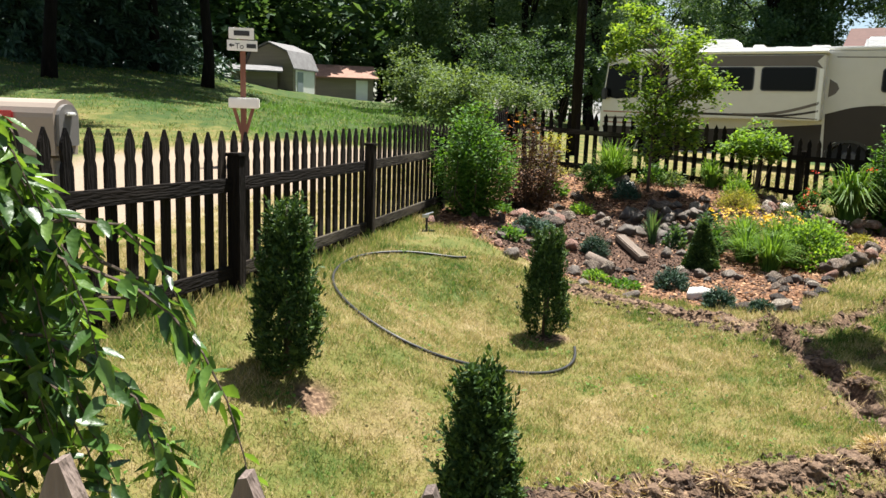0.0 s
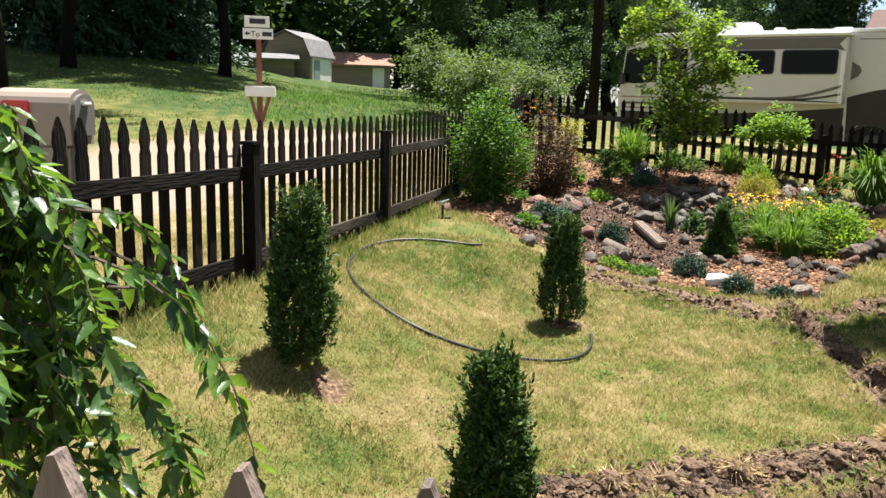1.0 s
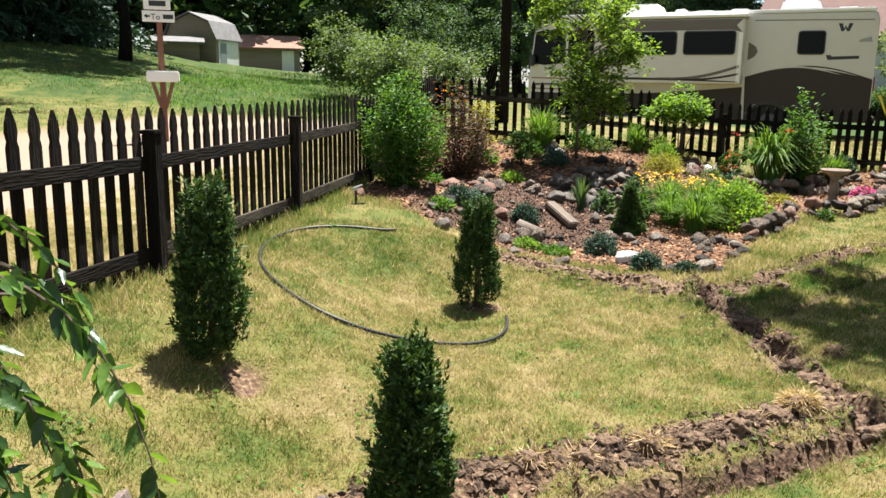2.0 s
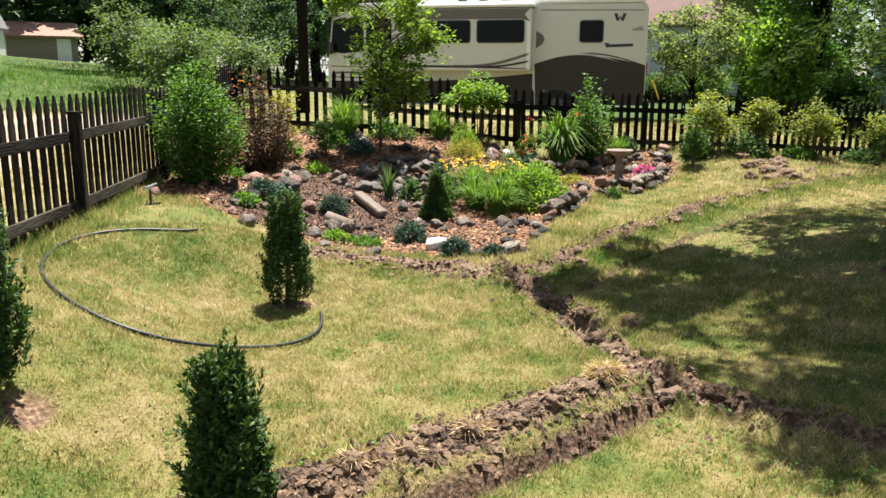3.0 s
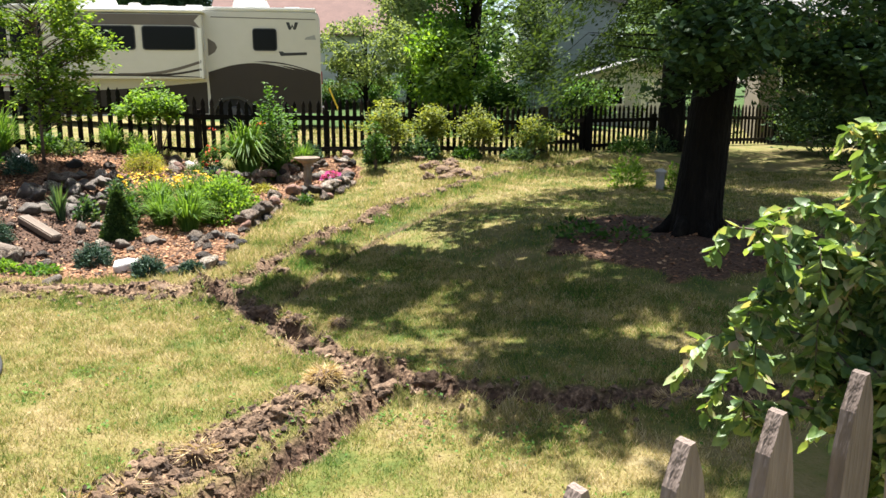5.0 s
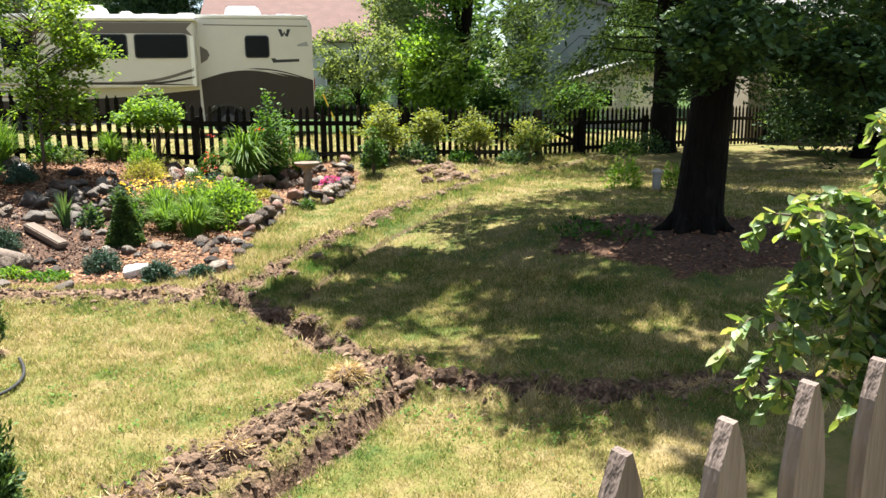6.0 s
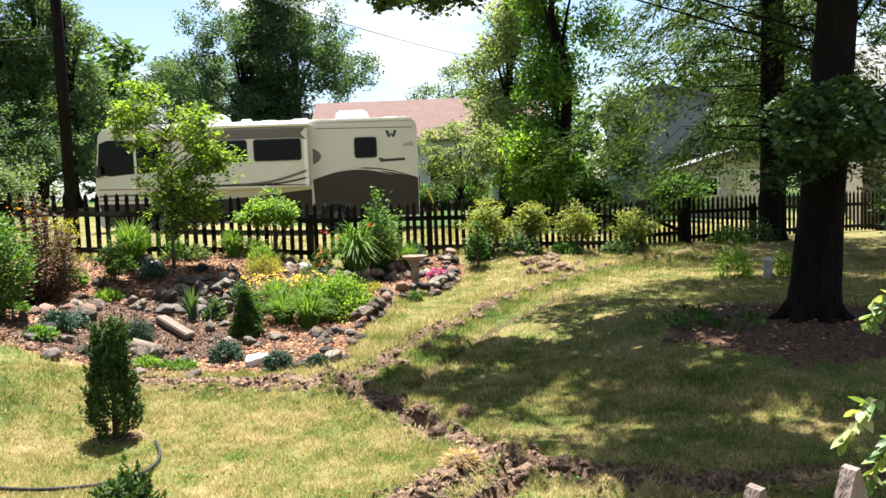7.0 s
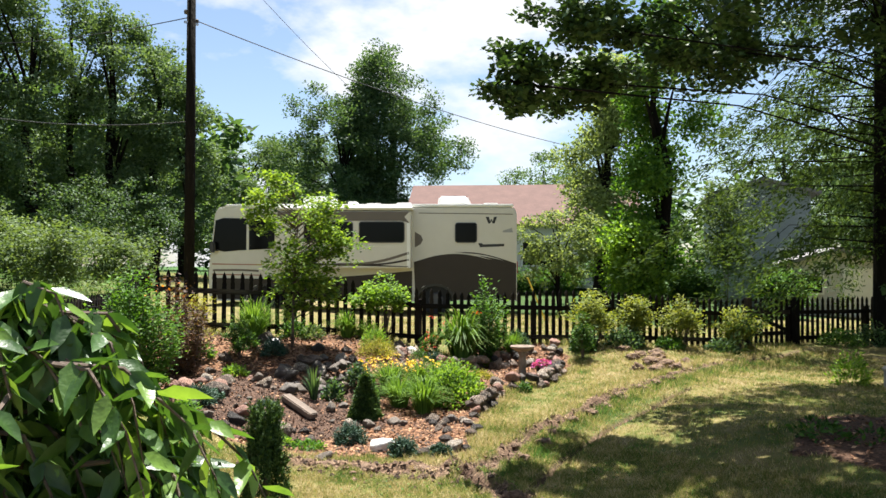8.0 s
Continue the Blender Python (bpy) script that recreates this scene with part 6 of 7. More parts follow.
def gable_house(name, m, label, category, wide, deep, eave, rise, wall, roof, step=0.2, doors=(), windows=(), along=True, over=0.35):
    """A plain building; its front faces -y. along: the ridge runs along the front."""
    root = thing(name, m, label, category)
    bm = bmesh.new()
    w, d = wide / 2, deep
    if along:
        prof = [(0, 0), (d, 0), (d, eave), (d / 2, eave + rise), (0, eave)]
        a = [bm.verts.new((-w, y, z)) for y, z in prof]
        b = [bm.verts.new((w, y, z)) for y, z in prof]
    else:
        prof = [(-w, 0), (w, 0), (w, eave), (0, eave + rise), (-w, eave)]
        a = [bm.verts.new((x, 0, z)) for x, z in prof]
        b = [bm.verts.new((x, d, z)) for x, z in prof]
    bm.faces.new(a)
    bm.faces.new(b[::-1])
    for k in range(5):
        j = (k + 1) % 5
        bm.faces.new((a[j], a[k], b[k], b[j]))
    siding(bm, -w, w, 0, 0.1, eave, step)
    bmesh.ops.recalc_face_normals(bm, faces=bm.faces)
    body = part("wall", bm, wall, root)
    for s in (0, 1):
        bm = bmesh.new()
        if along:
            y0, y1 = (-over, d / 2) if s == 0 else (d + over, d / 2)
            z0 = eave - over * rise / (d / 2)
            p = [(-w - over, y0, z0), (w + over, y0, z0), (w + over, y1, eave + rise), (-w - over, y1, eave + rise)]
        else:
            x0 = (-w - over) if s == 0 else (w + over)
            z0 = eave - over * rise / w
            p = [(x0, -over, z0), (x0, d + over, z0), (0, d + over, eave + rise), (0, -over, eave + rise)]
        lo = [bm.verts.new((x, y, z + 0.01)) for x, y, z in p]
        hi = [bm.verts.new((x, y, z + 0.13)) for x, y, z in p]
        bm.faces.new(lo)
        bm.faces.new(hi[::-1])
        for k in range(4):
            bm.faces.new((lo[k], lo[(k + 1) % 4], hi[(k + 1) % 4], hi[k]))
        bmesh.ops.recalc_face_normals(bm, faces=bm.faces)
        part("roof", bm, roof, root)
    for x0, x1, z0, z1 in doors:
        bm = bmesh.new()
        box(bm, x0, x1, -0.07, -0.03, z0, z1, 0.01)
        part("door", bm, M_WHITE, root)
    for x0, x1, z0, z1 in windows:
        bm = bmesh.new()
        box(bm, x0 - 0.08, x1 + 0.08, -0.07, -0.028, z0 - 0.08, z1 + 0.08, 0.01)
        fr = part("window", bm, M_WHITE, root)
        bm = bmesh.new()
        box(bm, x0, x1, -0.085, -0.06, z0, z1)
        part("pane", bm, M_GLASS_DARK, fr)
    return root


def facing(deg, far, turn=0.0, z=None, ox=0.39, oy=0.16):
    """A pose out along a bearing from the yard, front towards the yard."""
    x, y = ox + far * math.sin(radians(deg)), oy + far * math.cos(radians(deg))
    return Matrix.Translation((x, y, hz(x, y) if z is None else z)) @ Matrix.Rotation(radians(-deg + turn), 4, 'Z')


def barn_shed():
    root = thing("barn_shed", facing(-1.75, 56, -30, 2.35), "weathered barn-roofed shed with a white door side", "shed")
    bm = bmesh.new()
    prof = [(-1.8, 0), (1.8, 0), (1.8, 2.2), (1.35, 3.2), (0, 3.75), (-1.35, 3.2), (-1.8, 2.2)]
    extrude_outline(bm, prof, 0, 3.2)
    bmesh.ops.recalc_face_normals(bm, faces=bm.faces)
    part("wall", bm, M_TAN_SIDING, root)
    bm = bmesh.new()
    for (x0, z0), (x1, z1) in (((1.95, 2.1), (1.42, 3.24)), ((1.42, 3.24), (0, 3.82)), ((-1.95, 2.1), (-1.42, 3.24)), ((-1.42, 3.24), (0, 3.82))):
        v = [bm.verts.new(p) for p in ((x0, -0.2, z0), (x1, -0.2, z1), (x1, 3.4, z1), (x0, 3.4, z0), (x0, -0.2, z0 + 0.08), (x1, -0.2, z1 + 0.08), (x1, 3.4, z1 + 0.08), (x0, 3.4, z0 + 0.08))]
        for q in ((0, 1, 2, 3), (4, 5, 6, 7), (0, 1, 5, 4), (1, 2, 6, 5), (2, 3, 7, 6), (3, 0, 4, 7)):
            bm.faces.new([v[k] for k in q])
    bmesh.ops.recalc_face_normals(bm, faces=bm.faces)
    part("roof", bm, M_SHINGLE_GREY, root)
    bm = bmesh.new()
    box(bm, 1.8, 1.84, 0.3, 3.0, 0.05, 2.1, 0.005)
    side = part("side_panel", bm, M_WHITE, root)
    bm = bmesh.new()
    box(bm, 1.84, 1.87, 0.5, 1.3, 0.1, 1.95, 0.005)
    part("door", bm, M_SIDING_GREY, side)
    return root


barn_shed()
gable_house("lean_shed", facing(-2.75, 54, 0, 2.35), "low tan lean-to with a ragged roof edge", "shed", 2.9, 2.5, 1.85, 0.3, M_TAN_SIDING, M_SHINGLE_GREY)
gable_house("garden_shed", facing(3.0, 62, 8, 2.1), "tan shed with a brown roof and white door", "shed", 5.3, 4, 2.25, 0.85, M_TAN_SIDING, M_SHINGLE, doors=((1.3, 2.2, 0.05, 2.05),))
gable_house("house", facing(45.6, 42, 0, 0.9, -0.6, 0.4), "single-storey house with a red-brown shingle roof", "house", 12, 8, 3.4, 2.3, M_SIDING_CREAM, M_SHINGLE_RED, windows=((-4, -2.8, 1.2, 2.4), (0, 1.6, 1.2, 2.4)))
gable_house("house", facing(60.6, 34, 6, 0.3), "two-storey house with blue-grey lap siding", "house", 3.6, 8, 4.7, 0.5, M_SIDING_GREY, M_SHINGLE_GREY, along=False, windows=((0.6, 1.5, 1.4, 2.4),))
gable_house("garage", facing(65.0, 31, 14, 0.2), "low pale garage with a white door beside the house", "garage", 3.4, 5, 1.9, 0.5, M_SIDING_CREAM, M_SHINGLE_GREY, along=False, doors=((0.2, 1.5, 0.05, 1.8),), windows=((-1.2, -0.5, 0.9, 1.5),))
gable_house("house", facing(79.5, 26, 10, 0.1), "house with dull beige lap siding behind the trees", "house", 6, 8, 3.6, 2.0, M_TAN_SIDING, M_SHINGLE_GREY, windows=((-2.4, -1.8, 1.6, 2.4),))

# ---- distant trees ----


def spot(t_deg, far, ox=-0.3, oy=0.3):
    a = radians(t_deg)
    return ox + far * math.sin(a), oy + far * math.cos(a)


# some left-hand trees are added, crowns out of view, to shade the hill
for k, (deg, far, tall, crown, mat, n, low) in enumerate((
        (-27, 21, 13, 4.2, M_LEAF_TREE, 240, 0.36), (-20, 30, 13, 4.4, M_LEAF_TREE, 240, 0.33), (-26, 26, 12, 4.6, M_LEAF_TREE, 200, 0.18), (-18.3, 25, 15, 7.0, M_LEAF_TREE, 300, 0.40), (-4.9, 40, 19, 8.0, M_LEAF_TREE, 380, 0.36), (-14.5, 36, 18, 7.5, M_LEAF_TREE, 340, 0.40), (-8.5, 47, 19, 7.0, M_LEAF_TREE, 260, 0.36),
        (1.5, 82, 18, 5, M_LEAF_DARK, 110, 0.08), (6, 80, 18, 5, M_LEAF_FAR, 110, 0.08), (9.3, 46, 15.6, 3.0, M_LEAF_FAR, 150, 0.05), (12.0, 44, 14.8, 2.7, M_LEAF_FAR, 140, 0.05), (14.4, 47, 15.4, 2.8, M_LEAF_FAR, 140, 0.05), (17.0, 45, 14.0, 2.6, M_LEAF_FAR, 130, 0.05), (19.4, 46, 14.4, 2.6, M_LEAF_FAR, 130, 0.05), (21.6, 43, 11.3, 2.0, M_LEAF_FAR, 110, 0.05),
        (25.6, 80, 13.5, 6, M_LEAF_FAR, 170, 0.05), (29.3, 84, 14.5, 6, M_LEAF_FAR, 170, 0.05), (32.4, 58, 13.8, 4.6, M_LEAF_DARK, 330, 0.04), (36.0, 60, 16.4, 5.6, M_LEAF_DARK, 460, 0.04),
        (51.0, 33, 10.5, 2.4, M_LEAF_SILVER, 200, 0.08), (54.6, 28, 11.0, 2.0, M_LEAF_MID, 190, 0.04), (52.6, 26, 3.0, 1.1, M_LEAF_LIME, 45, 0.12), (68, 48, 13, 5.0, M_LEAF_FAR, 130, 0.1), (73, 40, 14, 5, M_LEAF_DARK, 130, 0.1), (80.5, 21, 8.0, 1.7, M_LEAF_MID, 60, 0.1), (86, 19, 9.0, 2.4, M_LEAF_TREE, 120, 0.1), (85, 32, 14, 5, M_LEAF_DARK, 120, 0.1), (92, 24, 13, 5, M_LEAF_DARK, 110, 0.15), (63, 62, 13, 6, M_LEAF_FAR, 110, 0.05), (47, 75, 12, 6, M_LEAF_FAR, 100, 0.05))):
    x, y = spot(deg, far)
    tree(x, y, tall, crown, 0.20 + far * 0.001, mat, "tall leafy tree at the edge of the yards", 100 + k, n=n, per=115, leaf=(0.10 + far * 0.0022) * (1.6 if deg < -3 else 1.0), clump=0.3 + far * 0.005, low=low, group="distant trees", limbs=10)
for k, (deg, far, tall, spread) in enumerate(((-12.5, 47, 12, 4.5), (-8.5, 50, 13, 4.5), (-16, 44, 12, 4.0))):
    x, y = spot(deg, far)
    conifer(x, y, tall, spread, 0.22, M_LEAF_BLUE, "dark blue-green spruce beyond the lawn", 300 + k, whorls=18, per=9, droop=0.3, first=0.04, leaf=0.5, dense=30, name="spruce")
for k, (deg, far, tall, wide, mt) in enumerate(((15.0, 40, 5, 6, M_LEAF_DARK), (19.2, 40, 5, 6, M_LEAF_DARK), (23, 42, 5, 6, M_LEAF_DARK), (27, 46, 5, 6, M_LEAF_DARK), (9.6, 33, 3.3, 3.0, M_LEAF_OLIVE), (11.8, 31, 2.6, 2.4, M_LEAF_OLIVE), (17, 31, 2.6, 3.6, M_LEAF_OLIVE), (13.2, 28, 2.9, 3.0, M_LEAF_OLIVE), (42.0, 40, 1.4, 3.0, M_LEAF_BUSH), (45.0, 40, 1.3, 3.0, M_LEAF_BUSH), (48, 40, 1.5, 3.0, M_LEAF_MID), (51.5, 36, 3.0, 3.4, M_LEAF_BUSH), (56.8, 27.5, 1.6, 2.2, M_LEAF_BUSH), (62.5, 28, 1.7, 2.0, M_LEAF_MID), (59.0, 29, 5.2, 2.3, M_LEAF_OLIVE), (78, 22, 1.6, 3, M_LEAF_DARK), (83, 21, 1.8, 3, M_LEAF_DARK))):
    x, y = spot(deg, far)
    shrub(x, y, tall, wide, mt, "large loose bush beyond the yard fence", 400 + k, n=5200, leaf=0.14, clump=0.24, low=0.0, group="distant bushes")
x, y = spot(47.5, 26.5)
tree(x, y, 3.5, 1.75, 0.08, M_LEAF_SILVER, "small grey-green fruit tree on a lawn", 42, n=105, per=60, leaf=0.12, clump=0.2, low=0.30, name="fruit_tree", limbs=14)


def far_woods():
    rng = np.random.default_rng(77)
    pts = []
    for k in range(190):
        deg = rng.uniform(-46, 24) if k < 150 else rng.uniform(44, 110)
        far = rng.uniform(66, 95)
        x, y = spot(deg, far)
        tall = rng.uniform(13, 20) if k < 150 else rng.uniform(8, 12)
        p, _ = clumps(rng, 30, 17, (x, y, float(lie(x, y)) + tall * 0.46), (3.8, 3.8, tall * 0.54), 0.9)
        pts.append(p)
    return tagged(leaf_mesh("woods", np.concatenate(pts), 1.05, M_LEAF_DARK, None, rng, label="dark dense woods behind the yards", kind="stuff"), category="woods")


far_woods()


def weeds():
    """Rank green growth beyond the road."""
    rng = np.random.default_rng(15)
    n = 26000
    s = rng.uniform(2, 36, n)
    off = np.where(s > 17, rng.uniform(3.5, 14, n), rng.uniform(8.4, 14, n)) + rng.normal(size=n) * 0.8
    x = -0.02 + 0.45 * s - 0.893 * off
    y = 5.68 + 0.893 * s + 0.45 * off
    bear = np.degrees(np.arctan2(x, y))
    keep = ((off > 8) | (s > 17)) & (bear > -2.5 + rng.normal(size=n) * 0.8) & (np.hypot(x, y) < 42)
    x, y = x[keep], y[keep]
    z = height(x, y)
    pos = np.stack([x, y, z + rng.random(len(x)) * 0.22], 1)
    aim = np.tile(np.array([0, 0, 1.2]), (len(x), 1))
    return tagged(leaf_mesh("weeds", pos, 0.16, M_LEAF_MID, None, rng, flat=0, aspect=0.13, aim=aim, label="tall bright green roadside weeds", kind="stuff"), category="weeds")


weeds()

# ---- gate, pole, wires, marker ----


def gate():
    a, b = Vector((4.16, 14.02, 0)), Vector((25.5, 6.53, 0))
    d = (b - a).normalized()
    p = a + d * 12.78
    z = hz(p.x, p.y) + 0.04
    root = thing("gate", Matrix.Translation((p.x, p.y, z)) @ Matrix.Rotation(math.atan2(d.y, d.x), 4, 'Z'), "dark wooden picket gate with a diagonal brace", "gate")
    for k in range(8):
        ob = new("picket", PICKET)
        ob.parent = root
        ob.matrix_local = Matrix.Translation((0.06 + k * 0.148, 0.012, -0.02))
    for zz in (0.24, 0.72):
        bm = bmesh.new()
        box(bm, 0.01, 1.14, -0.05, -0.012, zz - 0.045, zz + 0.045, 0.004)
        part("rail", bm, M_FENCE, root)
    bm = bmesh.new()
    box(bm, 0, 1.15, -0.05, -0.012, -0.04, 0.04, 0.004, Matrix.Translation((0.05, 0, 0.68)) @ Matrix.Rotation(0.36, 4, 'Y'))
    part("brace", bm, M_FENCE, root)
    for x in (-0.11, 1.26):
        bm = bmesh.new()
        box(bm, x - 0.065, x + 0.065, -0.16, -0.03, -0.25, 1.06, 0.008)
        part("gate_post", bm, M_FENCE, root)


gate()
M_WIRE = plain("black_wire", (0.03, 0.03, 0.032), rough=0.6)


def utility_pole(x, y, top):
    g = hz(x, y)
    root = thing("utility_pole", Matrix.Translation((x, y, g)), "tall dark wooden utility pole", "utility pole")
    bm = bmesh.new()
    tube(bm, [(0, 0, -0.5), (0, 0, (top - g) * 0.5), (0, 0, top - g)], [0.145, 0.135, 0.11], 14)
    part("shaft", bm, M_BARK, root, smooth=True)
    for z in (8.75, 8.95):
        bm = bmesh.new()
        lathe(bm, [(0.03, 0), (0.05, 0.03), (0.05, 0.09), (0.03, 0.12)], 12)
        ob = part("insulator", bm, M_ROCK_DARK, root)
        ob.matrix_local = Matrix.Translation((-0.16 if z > 8.8 else 0.16, 0, z - g))
    bm = bmesh.new()
    box(bm, -0.2, 0.2, -0.03, 0.03, 8.7 - g, 8.76 - g, 0.005)
    part("bracket", bm, M_METAL, root)
    return root


utility_pole(8.08, 21.66, 10.6)


def wire(a, b, sag, label="thin black overhead wire", r=0.014):
    cu = bpy.data.curves.new("wire", 'CURVE')
    cu.dimensions = '3D'
    cu.bevel_depth = r
    sp = cu.splines.new('POLY')
    sp.points.add(16)
    for k, p in enumerate(sp.points):
        f = k / 16
        q = Vector(a).lerp(Vector(b), f)
        p.co = (q.x, q.y, q.z - sag * 4 * f * (1 - f), 1)
    cu.materials.append(M_WIRE)
    return tagged(new("overhead_wire", cu), label, "wire", "overhead wires")


wire((8.24, 21.66, 8.82), (31, 26.5, 7.9), 0.35)
wire((7.95, 21.66, 8.85), (4.5, 40, 11.5), 0.3)
wire((8.08, 21.6, 6.0), (1.5, 30, 7.3), 0.45, "pale drooping service wire")
wire((10.8, 25, 12.0), (15, 24, 8.2), 0.1, r=0.008)


def marker():
    root = thing("marker_stake", Matrix.Translation((15.0, 15.4, hz(15, 15.4))), "leaning yellow marker stake by the motorhome", "stake")
    bm = bmesh.new()
    tube(bm, [(0.35, -0.3, -0.05), (-0.05, 0.05, 1.25)], 0.022, 8)
    part("stake", bm, plain("yellow_plastic", (0.7, 0.5, 0.05), 0.4), root)


marker()

# ---- thrown-up soil ----
M_SOIL = material("dry_soil", [(0.25, (0.04, 0.023, 0.014)), (0.55, (0.135, 0.083, 0.05)), (0.85, (0.32, 0.215, 0.135))], scale=6, fine=45, rough=0.95, bump=0.8, bump_dist=0.03, island=0.35)
M_STRAW = material("dead_grass", [(0.2, (0.36, 0.25, 0.12)), (0.8, (0.62, 0.47, 0.26))], scale=8, rough=0.8, island=0.6, bump=0.0, trans=0.2)


def near_line(rng, pts, n, wide):
    lens = np.array([math.dist(a, b) for a, b in zip(pts, pts[1:])])
    seg = rng.choice(len(lens), n, p=lens / lens.sum())
    f = rng.random(n)
    a, b = np.array(pts)[seg], np.array(pts)[seg + 1]
    p = a + (b - a) * f[:, None]
    return p + rng.normal(size=(n, 2)) * wide


def clods():
    rng = np.random.default_rng(44)
    p = np.concatenate([near_line(rng, MOUND, 3800, 0.11), near_line(rng, CUT, 700, 0.07), near_line(rng, TRENCH_A, 3400, 0.12), near_line(rng, TRENCH_B, 2400, 0.10), near_line(rng, TRENCH_C, 1300, 0.18)])
    n = len(p)
    size = 0.004 + 0.030 * rng.random(n) ** 5
    z = height(p[:, 0], p[:, 1]) + size * 0.25
    octa = np.array([(1, 0, 0), (0, 1, 0), (-1, 0, 0), (0, -1, 0), (0, 0, 0.8), (0, 0, -0.8)], float)
    v = octa[None] * size[:, None, None] * rng.uniform(0.6, 1.4, (n, 6, 1)) + rng.normal(size=(n, 6, 3)) * size[:, None, None] * 0.2
    v += np.concatenate([p, z[:, None]], 1)[:, None]
    tri = [(0, 1, 4), (1, 2, 4), (2, 3, 4), (3, 0, 4), (1, 0, 5), (2, 1, 5), (3, 2, 5), (0, 3, 5)]
    faces = [tuple(6 * i + k for k in t) for i in range(n) for t in tri]
    ob = link_mesh("soil_crumbs", v.reshape(-1, 3), faces, M_SOIL, None, "dry brown crumbs of dug soil along trenches")
    tagged(ob, category="soil", kind="stuff")


def bed_crumbs():
    rng = np.random.default_rng(45)
    n = 16000
    p = np.stack([rng.uniform(2.0, 6.5, n), rng.uniform(7.6, 11.6, n)], 1)
    p = p[loam_shade_mask(p[:, 0], p[:, 1]) > rng.uniform(0.2, 0.8, n)]
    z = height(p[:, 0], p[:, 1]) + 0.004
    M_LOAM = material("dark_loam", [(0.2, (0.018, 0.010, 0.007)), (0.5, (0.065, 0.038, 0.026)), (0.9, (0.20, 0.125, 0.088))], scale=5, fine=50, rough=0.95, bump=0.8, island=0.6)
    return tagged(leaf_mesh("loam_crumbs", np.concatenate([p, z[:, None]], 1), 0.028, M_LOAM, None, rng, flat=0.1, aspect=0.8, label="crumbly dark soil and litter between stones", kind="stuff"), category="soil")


clods()
bed_crumbs()


def sod(x, y, w, h, seed, straw=0):
    """A lump of turned-up turf, some with dead grass on it."""
    rng = np.random.default_rng(seed)
    root = thing("sod_clump", Matrix.Translation((x, y, hz(x, y) - 0.02)), "clump of dug sod with straw-coloured dead grass" if straw else "dark lump of turned-up soil and roots", "sod", "dug sod clumps")
    bm = bmesh.new()
    bmesh.ops.create_icosphere(bm, subdivisions=3, radius=0.5)
    off = Vector(rng.uniform(-9, 9, 3))
    for v in bm.verts:
        q = v.co.normalized()
        r = 0.42 + 0.26 * noise.noise(q * 1.8 + off) + 0.20 * noise.noise(q * 4.2 + off) + 0.10 * noise.noise(q * 9 - off)
        v.co = Vector((q.x * r * w, q.y * r * w * 0.8, q.z * r * h + h * 0.25))
    part("lump", bm, M_SOIL, root, smooth=True)
    if straw:
        a, el = rng.uniform(0, 6.28, straw), np.arccos(1 - 0.8 * rng.random(straw))
        pos = np.stack([w * 0.5 * np.sin(el) * np.cos(a), w * 0.4 * np.sin(el) * np.sin(a), h * 0.25 + h * 0.48 * np.cos(el)], 1)
        aim = np.stack([np.cos(a), np.sin(a), 0.5 - 0.8 * rng.random(straw)], 1)
        leaf_mesh("dead_grass", pos, 0.065, M_STRAW, root, rng, flat=0.1, aspect=0.07, aim=aim, kind="stuff")


